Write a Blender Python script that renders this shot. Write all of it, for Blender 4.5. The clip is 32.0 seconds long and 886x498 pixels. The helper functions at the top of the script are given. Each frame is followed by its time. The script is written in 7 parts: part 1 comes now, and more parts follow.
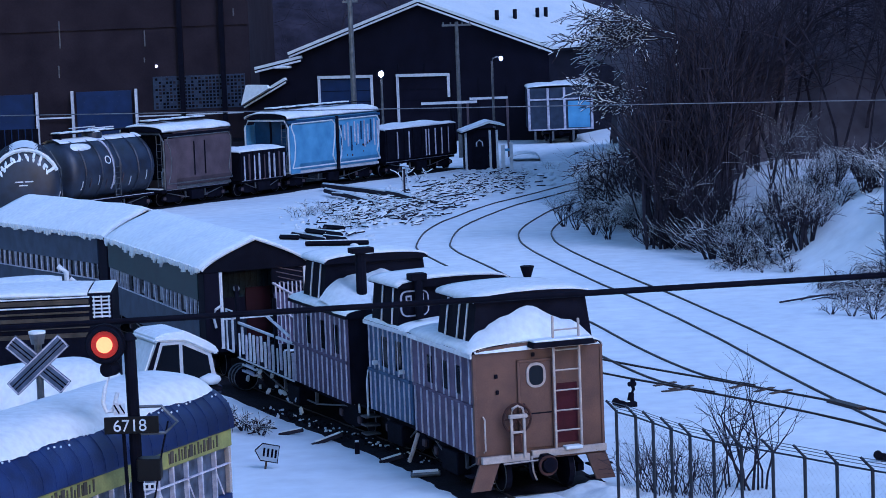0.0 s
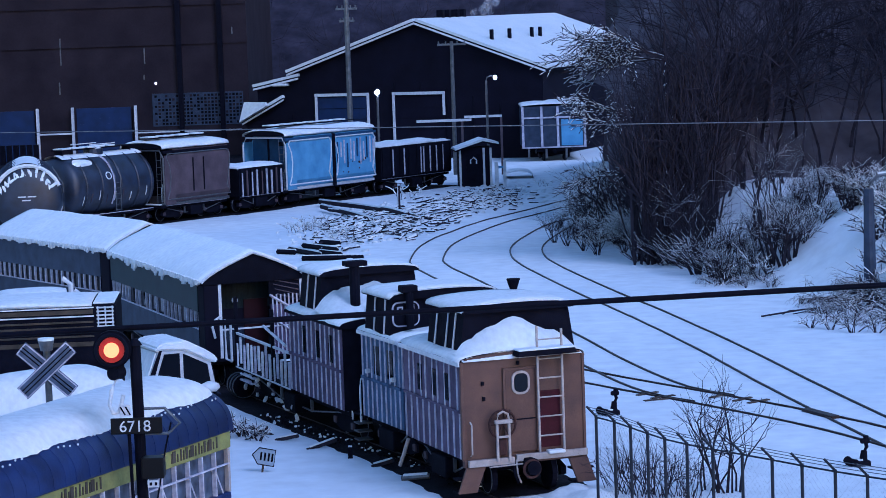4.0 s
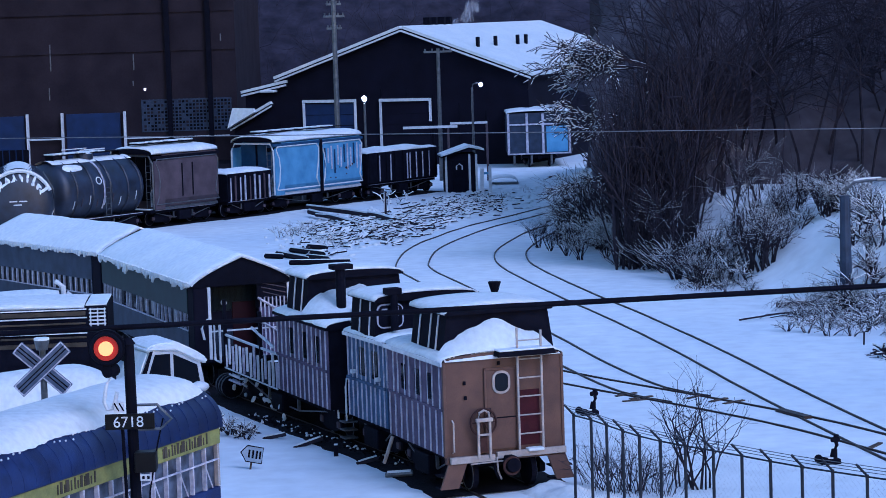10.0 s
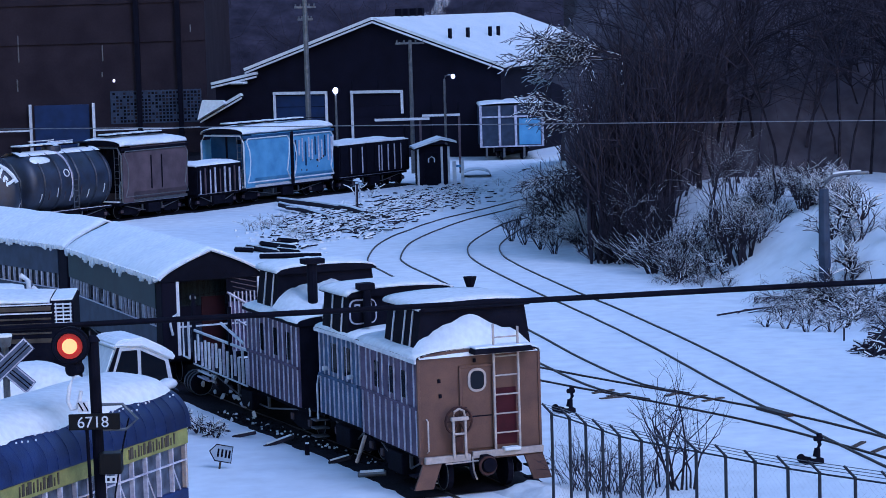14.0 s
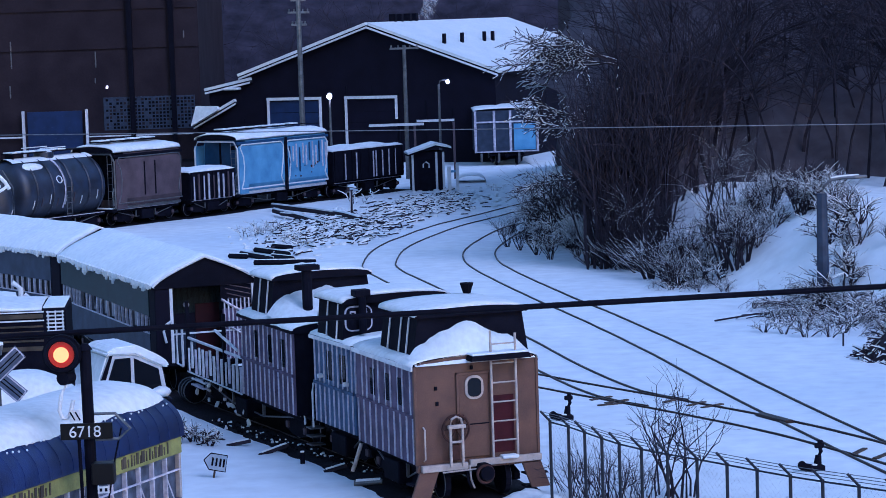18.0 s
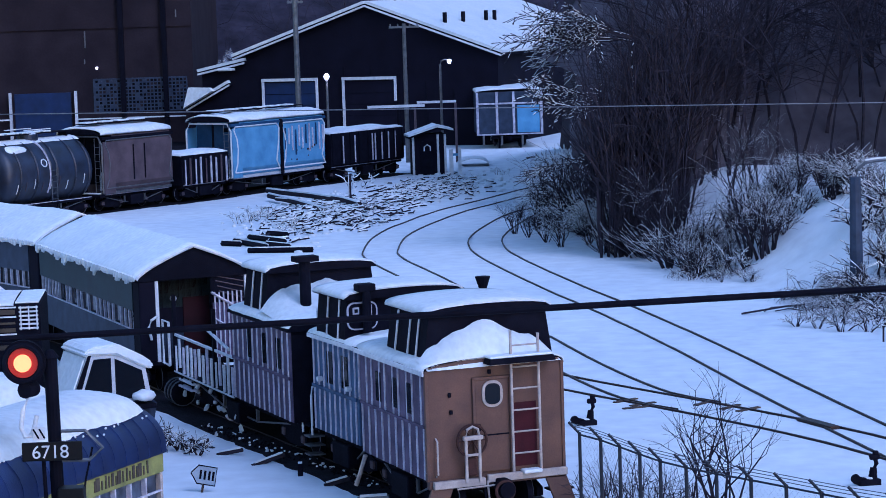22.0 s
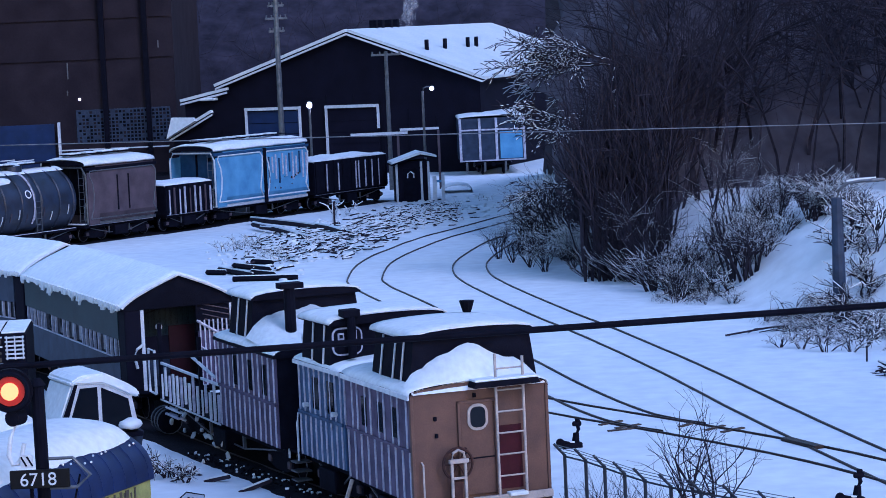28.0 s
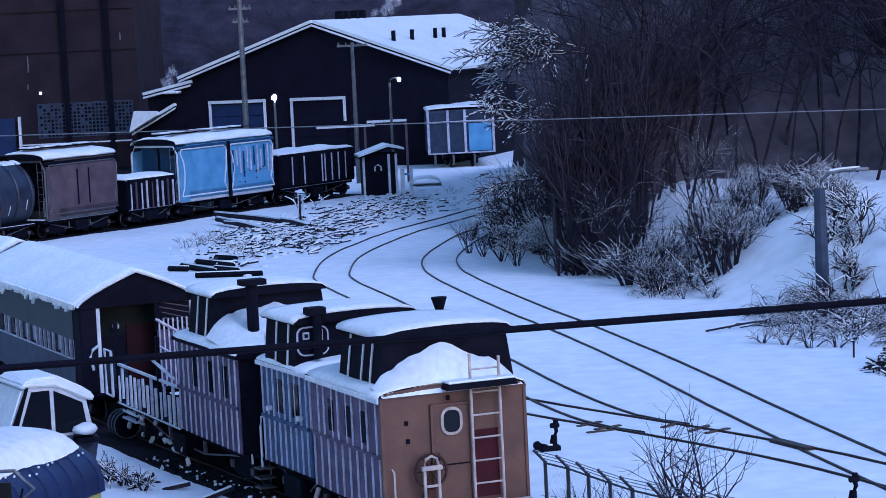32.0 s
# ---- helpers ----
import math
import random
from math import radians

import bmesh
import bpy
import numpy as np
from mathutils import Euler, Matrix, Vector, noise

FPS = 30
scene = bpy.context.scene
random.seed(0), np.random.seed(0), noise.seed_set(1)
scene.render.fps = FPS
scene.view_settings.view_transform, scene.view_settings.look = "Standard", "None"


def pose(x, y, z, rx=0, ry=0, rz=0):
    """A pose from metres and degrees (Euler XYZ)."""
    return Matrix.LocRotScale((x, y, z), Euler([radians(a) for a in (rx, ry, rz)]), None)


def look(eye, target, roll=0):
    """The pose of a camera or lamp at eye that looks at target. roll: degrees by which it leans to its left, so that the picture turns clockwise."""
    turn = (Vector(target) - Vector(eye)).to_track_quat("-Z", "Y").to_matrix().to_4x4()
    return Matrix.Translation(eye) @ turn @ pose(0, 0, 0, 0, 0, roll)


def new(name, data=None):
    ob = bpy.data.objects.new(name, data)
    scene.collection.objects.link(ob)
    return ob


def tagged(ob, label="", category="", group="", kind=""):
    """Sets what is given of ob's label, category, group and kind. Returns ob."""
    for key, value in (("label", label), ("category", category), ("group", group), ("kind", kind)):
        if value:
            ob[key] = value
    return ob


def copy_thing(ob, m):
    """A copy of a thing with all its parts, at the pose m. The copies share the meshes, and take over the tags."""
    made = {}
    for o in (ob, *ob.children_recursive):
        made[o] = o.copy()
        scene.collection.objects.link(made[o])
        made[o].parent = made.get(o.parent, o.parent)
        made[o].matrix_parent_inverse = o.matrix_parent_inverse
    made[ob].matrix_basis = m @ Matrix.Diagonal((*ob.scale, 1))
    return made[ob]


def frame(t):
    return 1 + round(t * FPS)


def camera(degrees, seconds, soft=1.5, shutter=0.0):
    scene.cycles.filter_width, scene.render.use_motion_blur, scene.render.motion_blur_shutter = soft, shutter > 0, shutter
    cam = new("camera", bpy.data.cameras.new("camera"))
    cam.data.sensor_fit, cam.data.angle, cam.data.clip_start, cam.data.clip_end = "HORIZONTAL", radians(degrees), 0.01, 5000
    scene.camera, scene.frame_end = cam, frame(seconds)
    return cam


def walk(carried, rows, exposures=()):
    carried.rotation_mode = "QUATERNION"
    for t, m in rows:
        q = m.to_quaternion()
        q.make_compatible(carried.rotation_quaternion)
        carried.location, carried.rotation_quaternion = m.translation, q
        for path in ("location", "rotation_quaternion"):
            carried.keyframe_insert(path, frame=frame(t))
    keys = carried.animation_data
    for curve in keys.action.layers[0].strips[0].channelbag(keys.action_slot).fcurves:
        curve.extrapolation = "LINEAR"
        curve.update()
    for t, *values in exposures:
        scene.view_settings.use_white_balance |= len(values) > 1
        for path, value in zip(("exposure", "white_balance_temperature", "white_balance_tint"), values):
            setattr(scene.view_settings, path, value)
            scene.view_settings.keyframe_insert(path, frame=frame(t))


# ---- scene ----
cam = camera(20.10, 32.0, soft=0.55)
# seconds, x, y, z, pitch, roll, yaw of a high telephoto camera over the yard
ROWS = [
    (0.0, -0.064, 0.938, 11.284, -5.844, 2.182, -0.045),
    (0.5, -0.056, 0.889, 11.286, -5.809, 2.218, 0.029),
    (1.0, 0.067, -0.453, 11.390, -5.584, 2.371, 0.155),
    (1.5, 0.091, -1.008, 11.442, -5.560, 2.369, 0.128),
    (2.0, 0.102, -1.447, 11.459, -5.553, 2.282, 0.022),
    (2.5, 0.102, -1.479, 11.453, -5.571, 2.185, -0.041),
    (3.0, 0.110, -1.585, 11.464, -5.554, 2.120, -0.016),
    (3.5, 0.101, -1.586, 11.451, -5.494, 2.034, -0.091),
    (5.5, 0.196, -2.901, 11.544, -5.430, 1.749, 0.038),
    (6.0, 0.180, -2.884, 11.542, -5.457, 1.804, -0.221),
    (6.5, 0.190, -3.308, 11.555, -5.364, 1.828, -0.348),
    (7.0, 0.253, -4.136, 11.613, -5.252, 1.946, -0.392),
    (7.5, 0.300, -4.875, 11.669, -5.165, 1.913, -0.357),
    (8.0, 0.285, -4.719, 11.663, -5.220, 1.848, -0.367),
    (8.5, 0.284, -4.442, 11.660, -5.274, 1.819, -0.174),
    (9.0, 0.237, -3.969, 11.615, -5.303, 1.816, -0.369),
    (9.5, 0.229, -3.712, 11.591, -5.297, 1.818, -0.302),
    (10.0, 0.221, -3.657, 11.584, -5.332, 1.812, -0.366),
    (10.5, 0.253, -3.862, 11.614, -5.303, 1.791, -0.274),
    (11.0, 0.240, -3.439, 11.582, -5.328, 1.679, -0.350),
    (11.5, 0.214, -2.880, 11.552, -5.398, 1.530, -0.403),
    (12.0, 0.181, -2.313, 11.514, -5.492, 1.384, -0.495),
    (12.5, 0.150, -2.364, 11.502, -5.470, 1.418, -0.884),
    (13.0, 0.169, -2.459, 11.528, -5.555, 1.490, -0.804),
    (13.5, 0.122, -2.059, 11.491, -5.590, 1.523, -0.932),
    (14.0, 0.133, -2.125, 11.478, -5.516, 1.677, -1.034),
    (14.5, 0.151, -2.314, 11.493, -5.431, 1.751, -1.006),
    (16.5, 0.082, -1.164, 11.422, -5.565, 1.804, -1.055),
    (17.0, 0.100, -1.565, 11.438, -5.535, 1.798, -1.097),
    (17.5, 0.105, -1.566, 11.435, -5.496, 1.802, -1.107),
    (18.0, 0.093, -1.438, 11.414, -5.387, 1.838, -1.183),
    (18.5, 0.112, -1.470, 11.433, -5.327, 1.924, -1.049),
    (19.0, 0.104, -1.247, 11.403, -5.283, 2.001, -1.070),
    (19.5, 0.038, -0.558, 11.362, -5.337, 2.066, -1.197),
    (20.0, -0.018, 0.196, 11.301, -5.415, 2.111, -1.365),
    (20.5, -0.111, 1.741, 11.181, -5.630, 2.023, -1.564),
    (21.0, -0.140, 2.369, 11.133, -5.636, 2.031, -1.444),
    (21.5, -0.186, 3.620, 11.045, -5.692, 1.924, -1.330),
    (22.0, -0.188, 4.704, 10.971, -5.750, 1.870, -1.290),
    (22.5, -0.217, 4.697, 10.960, -5.614, 1.902, -1.413),
    (23.0, -0.182, 4.261, 10.996, -5.584, 2.029, -1.411),
    (23.5, -0.165, 3.493, 11.040, -5.476, 2.168, -1.496),
    (24.0, -0.133, 2.723, 11.085, -5.367, 2.315, -1.648),
    (24.5, -0.132, 2.514, 11.079, -5.296, 2.400, -1.761),
    (25.0, -0.183, 3.261, 11.010, -5.327, 2.373, -1.899),
    (25.5, -0.222, 3.874, 10.953, -5.398, 2.339, -1.865),
    (27.5, -0.220, 4.891, 10.892, -5.320, 2.387, -1.709),
    (28.0, -0.167, 4.414, 10.937, -5.137, 2.547, -1.701),
    (28.5, -0.181, 4.461, 10.943, -5.211, 2.525, -1.812),
    (29.0, -0.165, 4.063, 10.964, -5.190, 2.598, -1.862),
    (29.5, -0.146, 3.938, 10.976, -5.215, 2.612, -2.026),
    (30.0, -0.179, 4.057, 10.951, -5.188, 2.658, -2.232),
    (30.5, -0.206, 4.995, 10.860, -5.184, 2.730, -2.389),
    (31.0, -0.200, 6.327, 10.761, -5.285, 2.752, -2.427),
    (31.5, -0.178, 7.662, 10.628, -5.297, 2.785, -2.537),
    (32.0, -0.159, 7.490, 10.644, -5.297, 2.790, -2.477),
]
walk(cam, [(t, pose(x, y, z, 90 + pitch, roll, yaw)) for t, x, y, z, pitch, roll, yaw in ROWS],
     exposures=[(0.0, 0.64, 4330, 28), (12.0, 0.66, 4400, 29), (32.0, 0.8, 4480, 31)])

# ---- light: a grey-blue winter dusk under a closed sky ----
world = bpy.data.worlds.new("world")
scene.world = world
world.use_nodes = True
_nt = world.node_tree
_sky = _nt.nodes.new("ShaderNodeTexSky")
_sky.sky_type = "NISHITA"
_sky.sun_disc = False
_sky.sun_elevation = radians(12)
_sky.sun_rotation = radians(143)
_sky.air_density = 1.6
_sky.dust_density = 0.6
_nt.links.new(_sky.outputs[0], _nt.nodes["Background"].inputs[0])
_nt.nodes["Background"].inputs[1].default_value = 0.14
sun_data = bpy.data.lights.new("sun", "SUN")
sun_data.energy = 0.9
sun_data.angle = radians(25)
sun_data.color = (1.0, 0.95, 0.9)
sun = new("sun", sun_data)
sun.matrix_world = look((0, 0, 60), (-30, 40, 12))


# ---- materials ----
def material(name, base, dark=None, rough=0.7, metal=0.0, scale=2.0, mix=0.5, bump=0.15, fine=30.0, emit=0.0, spec=0.22):
    """A surface with a broad stain pattern, a fine grain and a little relief."""
    m = bpy.data.materials.new(name)
    m.use_nodes = True
    nt = m.node_tree
    bsdf = nt.nodes["Principled BSDF"]
    co = nt.nodes.new("ShaderNodeTexCoord")
    n1 = nt.nodes.new("ShaderNodeTexNoise")
    n1.inputs["Scale"].default_value = scale
    n1.inputs["Detail"].default_value = 6
    n2 = nt.nodes.new("ShaderNodeTexNoise")
    n2.inputs["Scale"].default_value = fine
    n2.inputs["Detail"].default_value = 3
    ramp = nt.nodes.new("ShaderNodeValToRGB")
    ramp.color_ramp.elements[0].position = 0.5 - mix * 0.4
    ramp.color_ramp.elements[1].position = 0.5 + (1 - mix) * 0.3 + 0.05
    d = dark or tuple(c * 0.6 for c in base)
    ramp.color_ramp.elements[0].color = (*d, 1)
    ramp.color_ramp.elements[1].color = (*base, 1)
    mul = nt.nodes.new("ShaderNodeMixRGB")
    mul.blend_type = "MULTIPLY"
    mul.inputs[0].default_value = 0.35
    info = nt.nodes.new("ShaderNodeObjectInfo")
    vary = nt.nodes.new("ShaderNodeMapRange")
    vary.inputs["To Min"].default_value = 0.82
    vary.inputs["To Max"].default_value = 1.0
    tone = nt.nodes.new("ShaderNodeMixRGB")
    tone.blend_type = "MULTIPLY"
    tone.inputs[0].default_value = 1.0
    L = nt.links.new
    L(co.outputs["Object"], n1.inputs["Vector"])
    L(co.outputs["Object"], n2.inputs["Vector"])
    L(n1.outputs["Fac"], ramp.inputs[0])
    L(ramp.outputs[0], mul.inputs[1])
    L(n2.outputs["Fac"], mul.inputs[2])
    L(info.outputs["Random"], vary.inputs["Value"])
    L(mul.outputs[0], tone.inputs[1])
    L(vary.outputs["Result"], tone.inputs[2])
    L(tone.outputs[0], bsdf.inputs["Base Color"])
    bsdf.inputs["Roughness"].default_value = rough
    bsdf.inputs["Metallic"].default_value = metal
    bsdf.inputs["Specular IOR Level"].default_value = spec
    if bump:
        b = nt.nodes.new("ShaderNodeBump")
        b.inputs["Strength"].default_value = bump
        b.inputs["Distance"].default_value = 0.03
        L(n2.outputs["Fac"], b.inputs["Height"])
        L(b.outputs[0], bsdf.inputs["Normal"])
    if emit:
        bsdf.inputs["Emission Color"].default_value = (*base, 1)
        bsdf.inputs["Emission Strength"].default_value = emit
    return m


# rib colour: frost, plus a bright halo line painted along each rib
RIB = material("frosted_rib", (0.7, 0.7, 0.8), (0.34, 0.33, 0.42), 0.75, 0, 5, 0.5, 0.2)
SNOW = material("snow", (0.86, 0.9, 0.905), (0.76, 0.82, 0.86), 0.85, 0, 0.5, 0.5, 0.25, 6)
GROUND_SNOW = material("ground_snow", (0.86, 0.9, 0.905), (0.71, 0.78, 0.84), 0.9, 0, 0.09, 0.5, 0.5, 1.3)
# trim colour: frost, and an imitation of bright halo outlines on edges
FROST = material("frost_outline_edge", (0.8, 0.82, 0.85), (0.6, 0.63, 0.68), 0.8, 0, 4, 0.5, 0.2)
CABOOSE_END = material("orange_brown_paint", (0.15, 0.083, 0.06), (0.092, 0.054, 0.045), 0.6, 0, 1.5, 0.5, 0.1)
CABOOSE_SIDE = material("weathered_mauve_paint", (0.14, 0.108, 0.18), (0.045, 0.036, 0.075), 0.65, 0, 2.5, 0.5, 0.2)
CABOOSE_BLUE = material("faded_blue_paint", (0.075, 0.13, 0.24), (0.026, 0.045, 0.1), 0.6, 0, 2.0, 0.5, 0.2)
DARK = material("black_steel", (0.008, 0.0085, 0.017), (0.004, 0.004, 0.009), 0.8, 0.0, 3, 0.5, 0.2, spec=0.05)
DARK_WALL = material("dark_cladding", (0.009, 0.0085, 0.02), (0.005, 0.0045, 0.011), 0.8, 0, 0.6, 0.5, 0.2, 8, spec=0.08)
BROWN_WALL = material("dark_brown_brick", (0.036, 0.028, 0.036), (0.018, 0.014, 0.02), 0.9, 0, 0.4, 0.5, 0.3, 6, spec=0.08)
BLUE_DOOR = material("blue_door_paint", (0.015, 0.034, 0.115), (0.009, 0.021, 0.07), 0.6, 0, 1, 0.5, 0.1)
HOPPER_BLUE = material("light_blue_paint", (0.19, 0.42, 0.68), (0.11, 0.28, 0.5), 0.55, 0, 1.2, 0.5, 0.1)
# the light blue paint again, darkened to stand for shade in the open end
HOPPER_SHADE = material("shaded_blue_paint", (0.03, 0.085, 0.19), (0.015, 0.045, 0.11), 0.6, 0, 1.5, 0.5, 0.1)
HOPPER_GREY = material("mauve_grey_paint", (0.115, 0.088, 0.105), (0.065, 0.05, 0.062), 0.6, 0, 1.2, 0.5, 0.1)
TANK = material("tank_black", (0.022, 0.034, 0.07), (0.006, 0.008, 0.016), 0.48, 0.0, 1.5, 0.5, 0.1, spec=0.5)
COACH_GREEN = material("dark_green_paint", (0.017, 0.04, 0.047), (0.009, 0.021, 0.026), 0.5, 0, 1.5, 0.5, 0.1)
COACH_GREY = material("grey_blue_panel", (0.048, 0.068, 0.115), (0.022, 0.032, 0.06), 0.6, 0, 2, 0.5, 0.1)
GLASS = material("dark_window_glass", (0.01, 0.012, 0.018), (0.006, 0.008, 0.012), 0.08, 0, 1, 0.5, 0)
# pale reflected shapes are mixed into this glass colour
GLASS_REFLECTION = material("painted_reflection_glass", (0.13, 0.165, 0.25), (0.012, 0.014, 0.024), 0.35, 0, 3.2, 0.6, 0.05, 9)
SIGN_BACK = material("aged_reflective_sheet", (0.12, 0.15, 0.23), (0.06, 0.075, 0.12), 0.5, 0, 5, 0.5, 0.1)
PALE_BLUE = material("frosted_car_paint", (0.42, 0.5, 0.6), (0.25, 0.31, 0.4), 0.5, 0, 2, 0.5, 0.1)
DARK_RUST = material("rusty_iron", (0.07, 0.03, 0.025), (0.03, 0.015, 0.014), 0.8, 0, 6, 0.5, 0.3, spec=0.2)
OLIVE = material("olive_stripe", (0.085, 0.068, 0.05), (0.035, 0.03, 0.024), 0.6, 0, 3, 0.5, 0.1)
CREAM = material("pale_trim_paint", (0.52, 0.46, 0.42), (0.33, 0.29, 0.27), 0.6, 0, 4, 0.5, 0.1)
RED = material("dull_red_paint", (0.026, 0.003, 0.008), (0.013, 0.002, 0.005), 0.7, 0, 3, 0.5, 0.1, spec=0.15)
RED_PANEL = material("worn_red_paint", (0.06, 0.007, 0.016), (0.035, 0.005, 0.01), 0.65, 0, 3, 0.5, 0.1, spec=0.15)
ROYAL = material("royal_blue_roof", (0.022, 0.042, 0.16), (0.01, 0.018, 0.075), 0.5, 0, 2, 0.5, 0.2)
YELLOW = material("yellow_green_band", (0.29, 0.3, 0.085), (0.17, 0.18, 0.06), 0.6, 0, 3, 0.5, 0.1)
RAIL = material("rail_steel", (0.06, 0.04, 0.035), (0.03, 0.022, 0.02), 0.5, 0.6, 5, 0.5, 0.2)
# colour taken near black to stand for shade under the cars
DARK_GROUND = material("near_black_ground", (0.014, 0.013, 0.02), (0.005, 0.005, 0.008), 0.95, 0, 1.5, 0.5, 0.6, 14, spec=0.08)
WOOD = material("weathered_timber", (0.1, 0.075, 0.06), (0.05, 0.038, 0.03), 0.9, 0, 3, 0.5, 0.4)
BARK = material("dark_bark", (0.046, 0.041, 0.056), (0.02, 0.018, 0.026), 0.95, 0, 3, 0.5, 0.4, spec=0.08)
LITTER = material("wooded_slope", (0.048, 0.044, 0.066), (0.018, 0.017, 0.026), 1.0, 0, 0.5, 0.5, 0.5, 2.5, spec=0.08)
# floor colour lifted to carry a pale haze over the slope
WOOD_FLOOR = material("haze_pale_wood_floor", (0.12, 0.112, 0.135), (0.055, 0.052, 0.066), 1.0, 0, 0.3, 0.4, 0.5, 1.2, spec=0.08)
WHITE = material("white_reflective_sheet", (0.78, 0.8, 0.82), (0.55, 0.58, 0.62), 0.5, 0, 3, 0.4, 0.05)
FENCE_STEEL = material("weathered_fence_steel", (0.035, 0.04, 0.056), (0.018, 0.021, 0.03), 0.6, 0.2, 4, 0.5, 0.1)
GALV = material("galvanised_steel", (0.2, 0.21, 0.23), (0.11, 0.12, 0.13), 0.45, 0.6, 4, 0.5, 0.1)
PLASTIC = material("black_plastic", (0.012, 0.012, 0.013), (0.008, 0.008, 0.009), 0.5, 0, 4, 0.5, 0.05, spec=0.08)
LAMP_WARM = material("lit_warm_lamp", (1.0, 0.78, 0.62), (1.0, 0.75, 0.6), 0.5, 0, 1, 0.5, 0, emit=60)
LAMP_SMALL = material("lit_yard_lamp", (1.0, 0.86, 0.7), (1.0, 0.8, 0.65), 0.5, 0, 1, 0.5, 0, emit=30)
LAMP_WALL = material("lit_wall_lamp", (1.0, 0.86, 0.74), (1.0, 0.82, 0.7), 0.5, 0, 1, 0.5, 0, emit=2.2)
LAMP_AMBER = material("lit_signal_lens", (1.0, 0.24, 0.05), (1.0, 0.2, 0.04), 0.4, 0, 1, 0.5, 0, emit=1.5)
# faint red emission that imitates bloom round the signal lens
HALO_RED = material("red_lens_bloom", (0.5, 0.03, 0.01), (0.3, 0.02, 0.01), 0.3, 0, 1, 0.5, 0, emit=0.16)


def steam_material():
    """Thin white steam: a ragged mix of white and clear."""
    m = bpy.data.materials.new("steam")
    m.use_nodes = True
    nt = m.node_tree
    bsdf = nt.nodes["Principled BSDF"]
    bsdf.inputs["Base Color"].default_value = (0.8, 0.8, 0.85, 1)
    bsdf.inputs["Roughness"].default_value = 1.0
    n = nt.nodes.new("ShaderNodeTexNoise")
    n.inputs["Scale"].default_value = 1.6
    r = nt.nodes.new("ShaderNodeMapRange")
    r.inputs["From Min"].default_value, r.inputs["From Max"].default_value = 0.35, 0.75
    r.inputs["To Max"].default_value = 0.13
    nt.links.new(n.outputs["Fac"], r.inputs["Value"])
    nt.links.new(r.outputs["Result"], bsdf.inputs["Alpha"])
    return m


STEAM = steam_material()


# ---- mesh helpers ----
def part(name, bm, mat, parent=None, label=""):
    me = bpy.data.meshes.new(name)
    bm.to_mesh(me)
    bm.free()
    me.materials.append(mat)
    ob = new(name, me)
    if parent:
        ob.parent = parent
    if label:
        ob["label"] = label
    return ob


def share(name, ob, m, parent=None):
    """A further piece on the mesh of ob."""
    o = new(name, ob.data)
    if parent:
        o.parent = parent
    o.matrix_basis = m
    return o


def thing(name, m, label, category, group="", kind=""):
    e = new(name)
    e.matrix_basis = m
    e.empty_display_size = 0.2
    return tagged(e, label, category, group, kind)


def box(bm, x0, x1, y0, y1, z0, z1, bevel=0.0):
    vs = [bm.verts.new((x, y, z)) for z in (z0, z1) for y in (y0, y1) for x in (x0, x1)]
    fs = [bm.faces.new([vs[i] for i in f]) for f in ((0, 2, 3, 1), (4, 5, 7, 6), (0, 1, 5, 4), (2, 6, 7, 3), (0, 4, 6, 2), (1, 3, 7, 5))]
    if bevel:
        es = list({e for f in fs for e in f.edges})
        bmesh.ops.bevel(bm, geom=es, offset=bevel, segments=2, affect="EDGES", profile=0.5)
    return bm


def B(*a, bevel=0.0):
    return box(bmesh.new(), *a, bevel=bevel)


def prism(profile, y0, y1, bm=None):
    """A closed profile in x, z swept along y; the profile runs anticlockwise seen from -y."""
    bm = bm or bmesh.new()
    a = [bm.verts.new((x, y0, z)) for x, z in profile]
    b = [bm.verts.new((x, y1, z)) for x, z in profile]
    n = len(profile)
    bm.faces.new(a)
    bm.faces.new(b[::-1])
    for i in range(n):
        bm.faces.new((a[i], b[i], b[(i + 1) % n], a[(i + 1) % n]))
    bmesh.ops.recalc_face_normals(bm, faces=bm.faces[:])
    return bm


def tube(pts, r, sides=6, bm=None, taper=1.0):
    bm = bm or bmesh.new()
    pts = [Vector(p) for p in pts]
    rings = []
    for i, p in enumerate(pts):
        d = (pts[min(i + 1, len(pts) - 1)] - pts[max(i - 1, 0)]).normalized()
        u = d.orthogonal().normalized() if abs(d.z) > 0.9 else d.cross(Vector((0, 0, 1))).normalized()
        v = d.cross(u)
        k = r * (1 + (taper - 1) * i / max(1, len(pts) - 1))
        rings.append([bm.verts.new(p + k * (math.cos(2 * math.pi * j / sides) * u + math.sin(2 * math.pi * j / sides) * v)) for j in range(sides)])
    for a, b in zip(rings, rings[1:]):
        for j in range(sides):
            bm.faces.new((a[j], a[(j + 1) % sides], b[(j + 1) % sides], b[j]))
    bm.faces.new(rings[0][::-1])
    bm.faces.new(rings[-1])
    return bm


def disc(center, axis, r, depth, sides=20, bm=None):
    c, a = Vector(center), Vector(axis).normalized()
    return tube([c - a * depth / 2, c + a * depth / 2], r, sides, bm)


def crown(a, power):
    """Height of a roof across its width: an arch, or a soft gable where power is negative."""
    if power < 0:
        return (1 - abs(math.cos(a))) ** -power
    return max(0.0, math.sin(a)) ** power


def roof_profile(half, z, rise, n=8, power=0.8):
    """Arched outline from the right eave over the crown to the left eave."""
    return [(half * math.cos(math.pi * i / n), z + rise * crown(math.pi * i / n, power)) for i in range(n + 1)]


